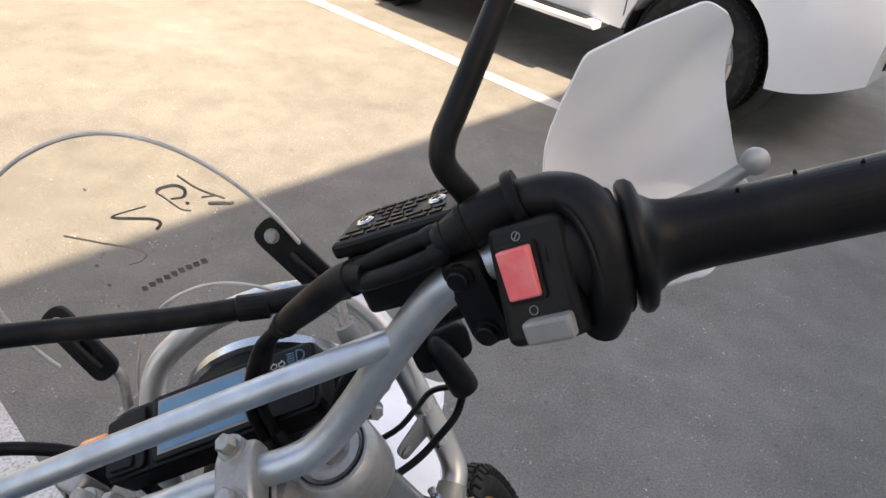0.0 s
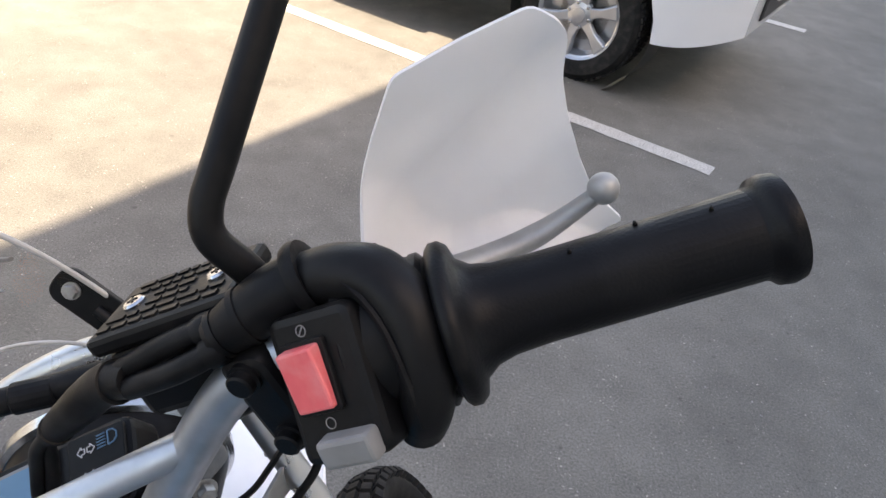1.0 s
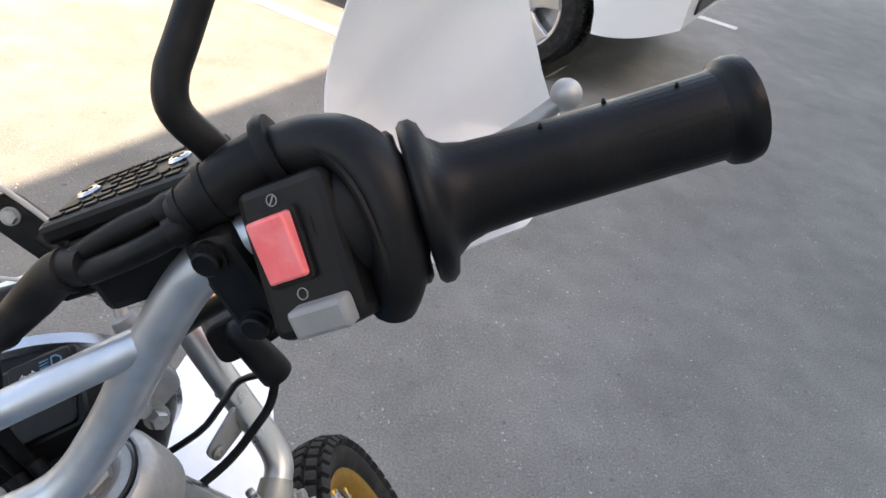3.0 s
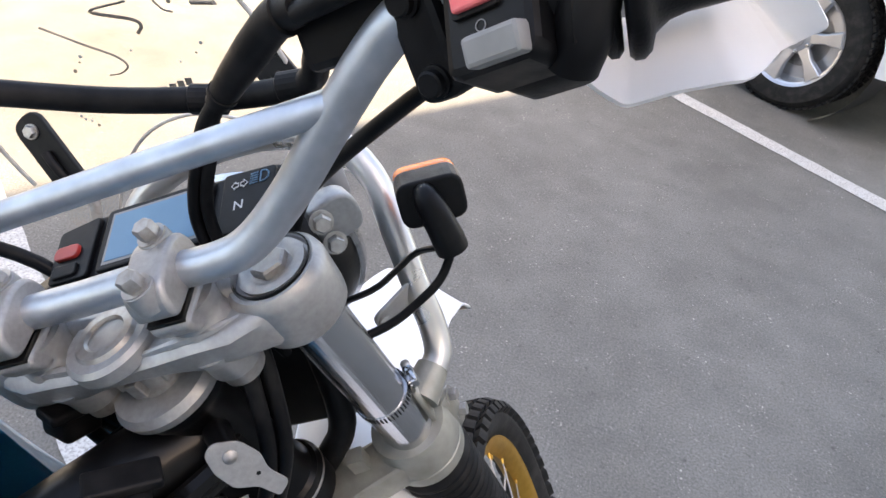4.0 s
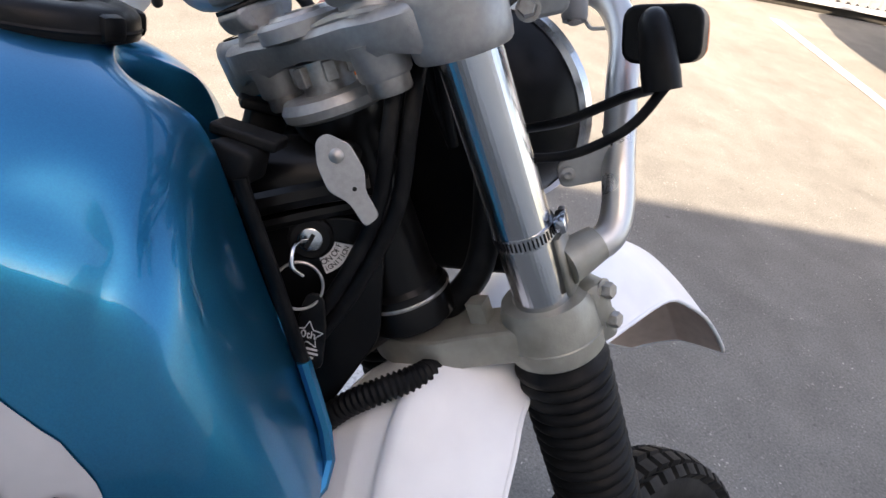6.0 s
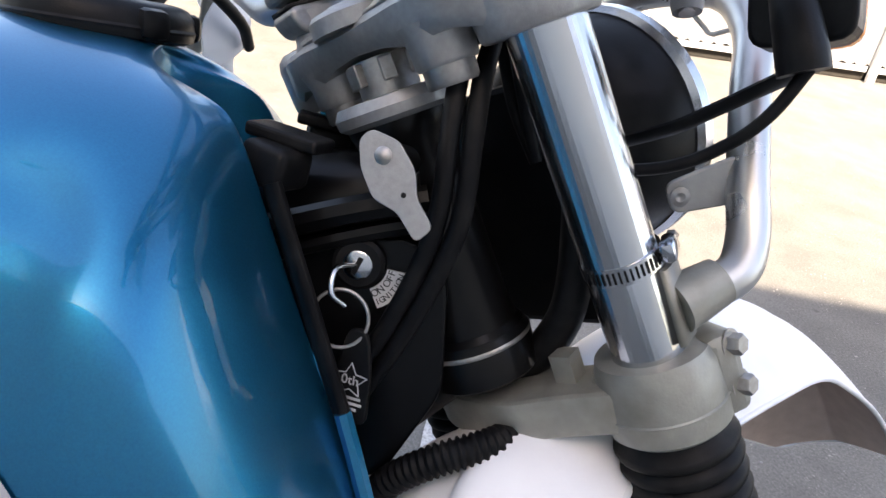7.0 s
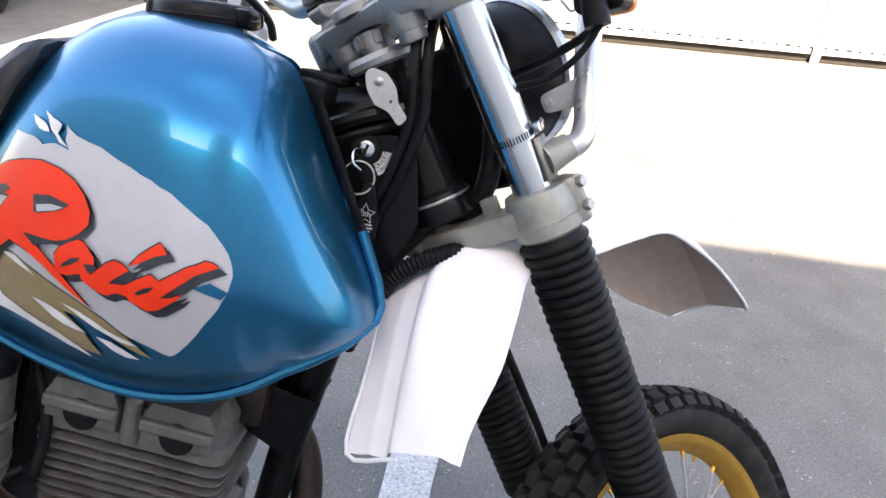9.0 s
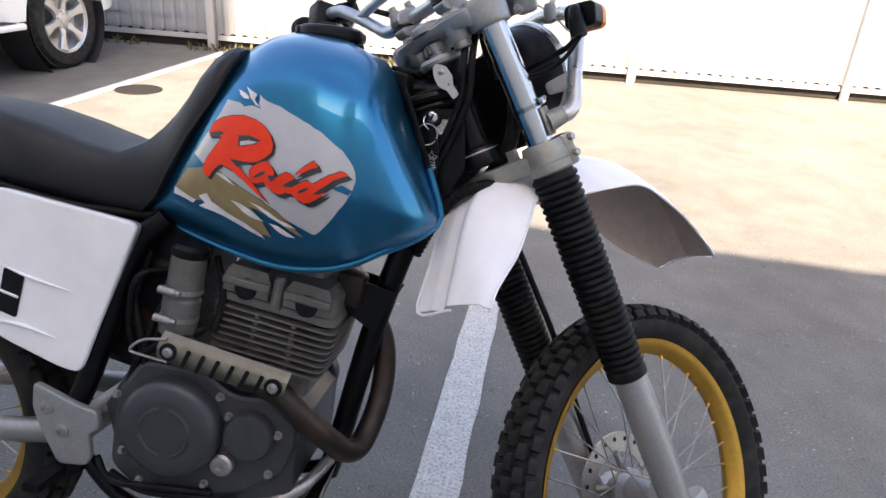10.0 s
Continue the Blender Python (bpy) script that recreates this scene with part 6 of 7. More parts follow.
lo = part("lower_triple_clamp", bridge(-0.162, -0.134, 0.034, -0.024, 0.030, 0.05), M_ALLOY, bike, "weathered bare alloy lower triple clamp", "S")
for s in (-1, 1):
    part("fork_eye", lathe([(0.0225, -0.172), (0.033, -0.172), (0.0375, -0.168), (0.038, -0.158), (0.0365, -0.130), (0.034, -0.122), (0.0245, -0.120), (0.0225, -0.121)], Matrix.Translation((FX, s * FY, 0)), 40), M_ALLOY, lo, "", "S")
    part("casting_line", lathe([(0.0379, -0.155), (0.0388, -0.154), (0.0379, -0.153)], Matrix.Translation((FX, s * FY, 0)), 40, caps=False), M_ALLOY, lo, "", "S")
    part("pinch_lug", box((0.022, 0.034, 0.052), Matrix.Translation((FX + 0.024, s * (FY + 0.022), -0.145)) @ pose(0, 0, 0, 0, 0, s * 25), 0.006), M_ALLOY, lo, "", "S")
    for z in (-0.120 - 0.008, -0.146 - 0.008):
        part("pinch_bolt", hexbolt((FX + 0.024, s * (FY + 0.036), z), (-0.05, s * 1.0, 0), 0.0065, 0.008), M_STEEL, lo, "", "S")
    part("steering_stop", loft([[(a, s * b, z) for a, b in ((0.012, 0.048), (0.026, 0.046), (0.028, 0.060), (0.014, 0.063))] for z in (-0.145, -0.116)] ), M_ALLOY, lo, "square steering stop", "S")
    part("web", tube([(0.0, s * 0.035, -0.150), (0.02, s * 0.07, -0.146), (0.03, s * 0.085, -0.14)], [0.016, 0.012, 0.014], 10, 3), M_ALLOY, lo, "", "S")

# -- front mudguard: a sheet between its right edge, its crest and its left edge --
GUARD_RIGHT = [(-0.171, -0.093, -0.312), (-0.140, -0.091, -0.291), (-0.080, -0.090, -0.263), (-0.030, -0.088, -0.226), (0.010, -0.083, -0.202), (0.065, -0.080, -0.214), (0.121, -0.080, -0.230), (0.190, -0.084, -0.244), (0.262, -0.087, -0.264), (0.313, -0.084, -0.304), (0.389, -0.070, -0.379), (0.469, -0.047, -0.484)]
GUARD_CREST = [(-0.194, -0.032, -0.300), (-0.152, -0.031, -0.252), (-0.105, -0.030, -0.202), (-0.062, -0.030, -0.166), (-0.015, -0.026, -0.153), (0.050, -0.015, -0.150), (0.130, -0.006, -0.154), (0.215, 0.0, -0.172), (0.300, 0.006, -0.208), (0.372, 0.011, -0.258), (0.440, 0.016, -0.330), (0.481, 0.022, -0.482)]
GUARD_LEFT = [(-0.211, 0.030, -0.293), (-0.158, 0.030, -0.237), (-0.112, 0.031, -0.192), (-0.075, 0.036, -0.168), (-0.030, 0.045, -0.170), (0.050, 0.060, -0.198), (0.120, 0.074, -0.220), (0.200, 0.085, -0.248), (0.275, 0.090, -0.290), (0.322, 0.091, -0.362), (0.372, 0.091, -0.420), (0.459, 0.090, -0.493)]


def mudguard():
    right, crest, left = (smooth_points(c, 5) for c in (GUARD_RIGHT, GUARD_CREST, GUARD_LEFT))
    bm = bmesh.new()
    prev = None
    for r, c, l in zip(right, crest, left):
        loop = []
        rear = smoothstep(0.02, -0.08, c.x)
        for v in np.linspace(-1, 1, 41):
            e, f = (r if v < 0 else l), abs(v)
            p = c.lerp(e, f)
            # full round crest in front, flatter with two moulded folds behind
            drop = f ** (1.9 - 0.6 * rear)
            z = c.z + (e.z - c.z) * drop
            z += rear * (0.0018 * math.exp(-((v - 0.55) / 0.10) ** 2) + 0.006 * smoothstep(0.20, 0.10, v) * smoothstep(-0.95, -0.75, v))
            loop.append((p.x, p.y, z))
        cur = ring(bm, loop)
        if prev:
            skin(bm, prev, cur, False)
        prev = cur
    return bm


mg = mudguard()
bmesh.ops.recalc_face_normals(mg, faces=mg.faces)
if sum(f.normal.z for f in mg.faces) < 0:
    bmesh.ops.reverse_faces(mg, faces=mg.faces)
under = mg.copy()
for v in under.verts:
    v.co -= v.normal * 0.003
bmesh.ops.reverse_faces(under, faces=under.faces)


def keep_normals(bm, mat, name):
    for f in bm.faces:
        f.smooth = True
    me = bpy.data.meshes.new(name)
    bm.to_mesh(me)
    bm.free()
    me.materials.append(mat)
    return me


fender = part("front_mudguard", keep_normals(mg, M_WHITE, "front_mudguard"), M_WHITE, bike, "white plastic front mudguard with a brown underside", "S")
# the lower skin has its own darker, browner colour
part("mudguard_underside", keep_normals(under, M_WHITE_IN, "mudguard_underside"), M_WHITE_IN, fender, "darker brownish underside", "S")
lip_line = [*GUARD_RIGHT, (0.478, -0.012, -0.483), (0.481, 0.022, -0.4835), (0.472, 0.058, -0.488), *GUARD_LEFT[::-1], GUARD_CREST[0]]
part("mudguard_lip", tube([Vector(p) - Vector((0, 0, 0.0012)) for p in lip_line], 0.0024, 8, 4), M_WHITE, fender, "rolled white edge", "S")

# -- handlebar --
bar = part("handlebar", tube([(0.004, 0.0, 0.146), (0.004, -0.06, 0.147), (0.002, -0.100, 0.148), (0.004, -0.124, 0.153), (0.010, -0.157, 0.172), (0.014, -0.193, 0.200), (0.0155, -0.231, 0.229), (0.014, -0.255, 0.242), (0.011, -0.285, 0.247), (0.0, -0.35, 0.242), (-0.0203, -0.461, 0.2306)], 0.0111, 20, 6), M_BAR, bike, "silver handlebar with a cross brace", "S")
part("bar_half", tube([(0.004, 0.0, 0.146), (0.004, 0.06, 0.147), (0.004, 0.100, 0.149), (0.006, 0.122, 0.155), (0.012, 0.150, 0.174), (0.016, 0.185, 0.201), (0.017, 0.225, 0.231), (0.015, 0.250, 0.243), (0.011, 0.285, 0.247), (0.0, 0.35, 0.242), (-0.0205, 0.462, 0.2305)], 0.0111, 20, 6), M_BAR, bar, "", "S")
part("cross_brace", tube([(0.0145, -0.205, 0.2110), (0.0145, -0.1, 0.2110), (0.0145, 0.09, 0.209), (0.0155, 0.194, 0.2065)], 0.0085, 18, 4), M_BAR, bar, "", "S")
GD = Vector((-0.020, -0.141, -0.010)).normalized()
for s in (-1, 1):
    d = Vector((GD.x, GD.y * -s, GD.z)) if s > 0 else GD
    base = Vector((-0.006, s * 0.3405, 0.2385))
    gm = axis_to(base, d)
    prof = [(0.0125, 0.0), (0.0325, 0.0), (0.0345, 0.002), (0.0345, 0.0055), (0.0320, 0.0085), (0.0255, 0.0105), (0.0215, 0.016), (0.0195, 0.024), (0.0186, 0.04), (0.0186, 0.09), (0.0188, 0.126), (0.0198, 0.129), (0.0218, 0.1305), (0.0226, 0.135), (0.0218, 0.1390), (0.0175, 0.1405), (0.006, 0.141), (0.0005, 0.1405)]
    g = part("hand_grip", lathe(prof, gm, 40), M_GRIP, bike, "black rubber hand grip, worn smooth", "S", 50)
    for k in range(3):
        part("mould_nib", lathe([(0.0012, 0), (0.0006, 0.0022)], gm @ Matrix.Translation((0, 0, 0.055 + 0.028 * k)) @ Matrix.Rotation(0.9 if k % 2 else 1.2, 4, "Z") @ Matrix.Translation((0.0183, 0, 0)) @ pose(0, 0, 0, 0, 90, 0), 6), M_RUBBER, g, "", "S")
    part("grip_collar", lathe([(0.0125, -0.009), (0.0300, -0.009), (0.0325, -0.007), (0.0325, -0.004), (0.0300, -0.002), (0.0125, -0.002)], gm, 36), M_GRIP, g, "", "S")

# right switch, throttle
TH = axis_to((0.001, -0.314, 0.2420), GD)
thr = part("throttle_housing", lathe([(0.013, -0.014), (0.0285, -0.014), (0.0315, -0.011), (0.0315, 0.008), (0.0290, 0.014), (0.0285, 0.019), (0.013, 0.020)], TH, 40), M_BLACK, bike, "black plastic throttle housing with a cable elbow", "S")
part("throttle_chin", box((0.024, 0.026, 0.026), TH @ Matrix.Translation((0.024, 0.008, -0.002)), 0.007), M_BLACK, thr, "", "S")
part("cable_elbow", tube([(-0.033, -0.314, 0.221), (-0.032, -0.321, 0.233), (-0.025, -0.328, 0.248), (-0.011, -0.331, 0.262), (0.004, -0.326, 0.271), (0.014, -0.314, 0.273), (0.0215, -0.298, 0.270)], [0.0115, 0.0125, 0.0135, 0.0140, 0.0140, 0.0138, 0.0135], 18, 6, flat=0.88), M_BLACK, thr, "", "S")
part("elbow_groove", tube([(-0.042, -0.317, 0.236), (-0.032, -0.321, 0.257), (-0.014, -0.321, 0.273), (0.003, -0.314, 0.281), (0.015, -0.303, 0.282)], 0.0016, 6, 5), M_RUBBER, thr, "", "S")
part("boot_rib", lathe([(0.0128, -0.003), (0.0170, -0.003), (0.0178, 0), (0.0170, 0.003), (0.0128, 0.003)], axis_to((0.0215, -0.298, 0.270), (0.05, 0.97, -0.12)), 24), M_RUBBER, thr, "", "S")
part("cable_boot", tube([(0.0215, -0.298, 0.270), (0.022, -0.282, 0.269), (0.021, -0.264, 0.266), (0.021, -0.251, 0.263)], [0.0140, 0.0134, 0.0118, 0.0095], 16, 5), M_RUBBER, thr, "dusty rubber cable boot", "S")
for k, o in enumerate(((0.006, 0.0, 0.003), (-0.006, -0.002, -0.001))):
    p = [Vector(v) + Vector(o) * f for v, f in (((0.021, -0.253, 0.263), 0.8), ((0.0235, -0.228, 0.260), 1.0), ((0.029, -0.202, 0.2548), 0.7))]
    part("throttle_cable", tube(p, 0.0056, 10, 5), M_RUBBER, thr, "black throttle cable", "S")
    part("cable_nut", lathe([(0.0070, 0), (0.0076, 0.004), (0.0070, 0.009)], axis_to(p[0], (0.05, 0.97, -0.12)), 12), M_RUBBER, thr, "", "S")
part("joint_boot", tube([(0.027, -0.206, 0.2555), (0.036, -0.190, 0.251), (0.044, -0.166, 0.237), (0.053, -0.141, 0.221), (0.059, -0.124, 0.2095)], [0.0080, 0.0096, 0.0098, 0.0088, 0.0070], 16, 5), M_RUBBER, thr, "dusty rubber joint boot", "S")
for c, d, r in (((0.0215, -0.268, 0.2668), (0.0, 1, -0.1), 0.0132), ((0.021, -0.255, 0.2642), (0.0, 1, -0.15), 0.0112), ((0.0330, -0.195, 0.2525), (0.45, 1, -0.3), 0.0104), ((0.0560, -0.132, 0.2150), (0.35, 0.8, -0.6), 0.0088)):
    part("boot_rib", lathe([(r - 0.003, -0.0022), (r, -0.0015), (r, 0.0015), (r - 0.003, 0.0022)], axis_to(c, d), 22), M_RUBBER, thr, "", "S")
for k, o in enumerate((0.0, 0.0095)):
    part("throttle_cable", tube([(0.058, -0.127 + o * 0.2, 0.212), (0.066, -0.108 + o * 0.7, 0.194), (0.0705, -0.091 + o, 0.172), (0.068, -0.074 + o, 0.150), (0.064, -0.064 + o, 0.128), (0.058, -0.058 + o, 0.09), (0.052, -0.054 + o, 0.04), (0.05, -0.05, 0.0)], 0.0043, 10, 6), M_RUBBER, thr, "black throttle cable", "S")

# switch block: its face looks back and up at the rider
tl, br_, bl = Vector((-0.008, -0.279, 0.268)), Vector((-0.032, -0.294, 0.258)), Vector((-0.026, -0.278, 0.254))
ex = (br_ - bl).normalized()
ey = (tl - bl)
ey = (ey - ex * ey.dot(ex)).normalized()
ez = ex.cross(ey)
sc = (tl + br_) / 2
MSW = frame_matrix(sc - ez * 0.003, ex, ey, ez)
swb = part("switch_block", prism(rounded([(-0.019, -0.034), (0.022, -0.034), (0.024, 0.026), (-0.017, 0.027)], 0.006), 0.034, MSW @ Matrix.Translation((0, 0, -0.019)), 0.004), M_BLACK, bike, "black plastic switch block", "S")
part("kill_switch", box((0.017, 0.025, 0.009), MSW @ Matrix.Translation((-0.001, 0.0015, 0.0005)) @ pose(0, 0, 0, 8), 0.0012), M_RED, swb, "faded pink-red engine stop rocker switch", "S")
part("switch_well", prism(rounded([(-0.0105, -0.0145), (0.0105, -0.0145), (0.0105, 0.0145), (-0.0105, 0.0145)], 0.002), 0.003, MSW @ Matrix.Translation((-0.001, 0.0015, -0.001)), 0.0005), M_RUBBER, swb, "", "S")
part("start_button", box((0.025, 0.012, 0.010), MSW @ Matrix.Translation((0.007, -0.0275, 0.000)) @ pose(0, 0, 0, 12), 0.002), M_GREY, swb, "grey start button", "S")
for yy, kind in ((0.0195, 1), (-0.0175, 0)):
    rg = lathe([(0.0020, 0), (0.0020, 0.0003), (0.0024, 0.0003), (0.0024, 0), (0.0020, 0)], MSW @ Matrix.Translation((0.0, yy, -0.0018)), 20, caps=False)
    if kind:
        box((0.0048, 0.0005, 0.0003), MSW @ Matrix.Translation((0, yy, -0.0016)) @ pose(0, 0, 0, 0, 0, 50), 0, rg)
    part("switch_mark", rg, M_GREY, swb, "faded grey switch symbol", "S")
part("switch_back", prism(rounded([(-0.018, -0.033), (0.019, -0.033), (0.019, 0.026), (-0.016, 0.027)], 0.008), 0.03, MSW @ Matrix.Translation((0, 0, -0.050)), 0.006), M_BLACK, swb, "", "S")
part("throttle_drum", lathe([(0.022, -0.03), (0.0235, -0.028), (0.0235, -0.012), (0.022, -0.010)], TH, 30), M_BLACK, swb, "", "S")
# brake perch clamp, two bolts face the rider
b1, b2 = Vector((0.0, -0.254, 0.254)), Vector((-0.015, -0.256, 0.222))
ey2 = (b1 - b2).normalized()
ex2 = (ex - ey2 * ex.dot(ey2)).normalized()
ez2 = ex2.cross(ey2)
MPC = frame_matrix((b1 + b2) / 2 - ez2 * 0.006, ex2, ey2, ez2)
perch = part("brake_perch", prism(rounded([(-0.013, -0.027), (0.012, -0.027), (0.013, 0.026), (-0.012, 0.027)], 0.008), 0.034, MPC @ Matrix.Translation((0, 0, -0.016)), 0.004), M_BLACK, bike, "black brake lever perch with a fluid reservoir", "S")
for yy in (-0.0175, 0.0175):
    part("perch_bolt", lathe([(0.0075, -0.002), (0.0075, 0.003), (0.0060, 0.0032), (0.0060, 0.007), (0.005, 0.0078), (0.0005, 0.0078)], MPC @ Matrix.Translation((0, yy, 0)), 18), M_BLACK, perch, "", "S")
MCX = Vector((0.011, 0.046, -0.004)).normalized()
MCY = Vector((0.88, -0.2, -0.42))
MCY = (MCY - MCX * MCY.dot(MCX)).normalized()
MCN = MCX.cross(MCY)
if MCN.z < 0:
    MCY, MCN = -MCY, -MCN
MMC = frame_matrix(Vector((0.0595, -0.233, 0.259)), MCX, MCY, MCN)
part("reservoir", box((0.072, 0.044, 0.040), MMC @ Matrix.Translation((0, 0, -0.028)), 0.005), M_BLACK, perch, "black brake fluid reservoir", "S")
lid = part("reservoir_lid", box((0.078, 0.049, 0.010), MMC @ Matrix.Translation((0, 0, -0.003)), 0.003), M_BLACK, perch, "black reservoir lid with raised bars and two screws", "S")
for x in (-0.0235, 0.0235):
    sc_ = part("lid_screw", lathe([(0.0055, 0), (0.0055, 0.0015), (0.0045, 0.0026), (0.0005, 0.0028)], MMC @ Matrix.Translation((x, 0.0, 0.0018)), 20), M_CHROME, lid, "bright cross-head screw", "S")
    for a in (25, 115):
        part("screw_cross", box((0.005, 0.0012, 0.0006), MMC @ Matrix.Translation((x, 0, 0.0046)) @ pose(0, 0, 0, 0, 0, a)), M_BLACK, sc_, "", "S")
rnd = random.Random(4)
for r in range(6):
    y = -0.0185 + 0.0074 * r
    x = -0.031
    while x < 0.030:
        w = rnd.uniform(0.003, 0.010)
        if abs(abs(x + w / 2) - 0.0235) > 0.010 or abs(y) > 0.009:
            part("raised_bar", box((w, 0.0034, 0.0012), MMC @ Matrix.Translation((x + w / 2, y, 0.0024))), M_BLACK, lid, "", "S")
        x += w + 0.0022
part("sight_glass", lathe([(0.012, 0), (0.012, 0.003), (0.009, 0.004), (0.009, 0.001), (0.0005, 0.001)], MMC @ Matrix.Translation((-0.004, -0.0255, -0.030)) @ pose(0, 0, 0, 90), 24), M_BLACK, perch, "", "S")
part("lever_pivot", box((0.035, 0.03, 0.02), Matrix.Translation((0.055, -0.285, 0.224)) @ pose(0, 0, 0, 0, 10, 20), 0.006), M_BLACK, perch, "", "S")
lever = part("brake_lever", tube([(0.056, -0.285, 0.222), (0.059, -0.315, 0.202), (0.062, -0.345, 0.187), (0.0645, -0.371, 0.178), (0.066, -0.396, 0.175), (0.0655, -0.418, 0.180), (0.0615, -0.434, 0.190)], [0.0105, 0.0100, 0.0104, 0.0108, 0.0104, 0.0084, 0.0072], 16, 5, flat=0.62), M_LEVER, bike, "scuffed silver alloy brake lever with a ball end", "S")
bmb = bmesh.new()
bmesh.ops.create_uvsphere(bmb, u_segments=20, v_segments=12, radius=0.0086, matrix=Matrix.Translation((0.0605, -0.437, 0.193)))
part("lever_ball", bmb, M_LEVER, lever, "", "S", 80)
mirror = part("mirror_stem", tube([(0.034, -0.276, 0.250), (0.040, -0.274, 0.272), (0.047, -0.269, 0.290), (0.054, -0.274, 0.301), (0.065, -0.288, 0.311), (0.107, -0.340, 0.346), (0.166, -0.410, 0.391), (0.206, -0.456, 0.421)], 0.0072, 14, 5), M_BLACK, bike, "black mirror stem", "S")
part("stem_base", lathe([(0.0105, 0), (0.0105, 0.012), (0.008, 0.014)], axis_to((0.034, -0.277, 0.246), (0.15, 0.05, 1)), 6), M_BLACK, mirror, "", "S")
hose = part("brake_hose", tube([(0.070, -0.200, 0.232), (0.085, -0.180, 0.205), (0.105, -0.155, 0.180), (0.112, -0.10, 0.185), (0.108, -0.03, 0.212), (0.095, 0.07, 0.268), (0.085, 0.14, 0.29), (0.07, 0.20, 0.275), (0.04, 0.235, 0.25)], 0.0085, 14, 6), M_RUBBER, bike, "thick black sheathed hose across the bars", "S")
for a, b in (((0.106, -0.150, 0.180), (0.04, 0.7, 0.1)), ((0.111, -0.09, 0.188), (0, 0.9, 0.35))):
    part("hose_sleeve", lathe([(0.0085, -0.012), (0.0098, -0.011), (0.0098, 0.011), (0.0085, 0.012)], axis_to(a, b), 18), M_RUBBER, hose, "", "S")
part("switch_wire", tube([(0.0, -0.285, 0.222), (0.022, -0.262, 0.205), (0.046, -0.215, 0.176), (0.060, -0.165, 0.148), (0.066, -0.13, 0.125), (0.06, -0.10, 0.09)], [0.0045, 0.0045, 0.005, 0.005, 0.005, 0.005], 10, 5), M_RUBBER, bike, "black switch wiring", "S")
# left-hand controls
part("dip_switch_block", box((0.045, 0.045, 0.055), Matrix.Translation((0.006, 0.29, 0.247)) @ pose(0, 0, 0, 0, 30, 0), 0.008), M_BLACK, bike, "black dip switch block", "S")
part("clutch_perch", box((0.05, 0.03, 0.035), Matrix.Translation((0.035, 0.25, 0.238)), 0.008), M_BLACK, bike, "black clutch lever perch", "S")
part("clutch_lever", tube([(0.055, 0.25, 0.232), (0.064, 0.310, 0.222), (0.075, 0.385, 0.200), (0.068, 0.445, 0.184)], [0.0085, 0.0075, 0.0085, 0.0075], 12, 5), M_ALLOY, bike, "silver alloy clutch lever", "S")
part("clutch_cable", tube([(0.06, 0.22, 0.23), (0.09, 0.15, 0.17), (0.085, 0.09, 0.11), (0.05, 0.06, 0.03), (0.03, 0.05, -0.05)], 0.0055, 10, 6), M_RUBBER, bike, "black clutch cable", "S")

# hand guards
GUARD = [(-0.363, 0.2815), (-0.400, 0.2835), (-0.436, 0.283), (-0.446, 0.271), (-0.452, 0.253), (-0.444, 0.232), (-0.439, 0.2106), (-0.4385, 0.185), (-0.4415, 0.157), (-0.448, 0.135), (-0.457, 0.112), (-0.436, 0.104), (-0.410, 0.127), (-0.387, 0.143), (-0.360, 0.147), (-0.333, 0.147), (-0.318, 0.165), (-0.309, 0.184), (-0.3075, 0.212), (-0.322, 0.2296), (-0.340, 0.252)]


def guard_face(y, z):
    """The bowed face of the guard with its two moulded folds."""
    x = 0.112 - 6.0 * max(0, abs(y + 0.38) - 0.045) ** 2 - 0.012 * math.sin((z - 0.07) * 14) - 0.006 * smoothstep(0.25, 0.285, z)
    return x + 0.006 * math.tanh((z - 0.195 + 0.45 * (y + 0.385)) / 0.014) - 0.005 * math.tanh((z - 0.235 + 0.45 * (y + 0.385)) / 0.010)


def guard(s):
    bm = bmesh.new()
    outline = rounded(GUARD, 0.005, 3)
    outline = [((1 - f) * a[0] + f * b[0], (1 - f) * a[1] + f * b[1]) for a, b in zip(outline, outline[1:] + outline[:1]) for f in (0.0, 0.5)]
    rows = []
    cy, cz = -0.385, 0.205
    for k in (1.0, 0.97, 0.93, 0.88, 0.82, 0.75, 0.68, 0.6, 0.52, 0.44, 0.36, 0.28, 0.2, 0.1):
        loop = []
        for y, z in outline:
            yy, zz = cy + (y - cy) * k, cz + (z - cz) * k
            x = guard_face(yy, zz)
            x -= 0.07 * smoothstep(-0.445, -0.385, y) * (1 - smoothstep(0.18, 0.24, z)) * max(0.0, (k - 0.55) / 0.45) ** 1.6    # the lower rim curls back under the lever
            loop.append((x, -s * yy if s > 0 else yy, zz))
        rows.append(ring(bm, loop))
    for a, b in zip(rows, rows[1:]):
        skin(bm, a, b)
    c = bm.verts.new((guard_face(cy, cz), -s * cy if s > 0 else cy, cz))
    n = len(rows[-1])
    for i in range(n):
        bm.faces.new((rows[-1][i], rows[-1][(i + 1) % n], c))
    bmesh.ops.recalc_face_normals(bm, faces=bm.faces)
    bmesh.ops.solidify(bm, geom=list(bm.faces), thickness=0.0024)
    return bm


for s in (-1, 1):
    hg = part("hand_guard", guard(s), M_GUARD, bike, "white plastic hand guard with scuffs", "S", 60)
    part("guard_stay", tube([(0.092, s * 0.335, 0.165), (0.075, s * 0.30, 0.185), (0.03, s * 0.262, 0.225)], 0.006, 10, 4), M_BLACK, hg, "", "S")

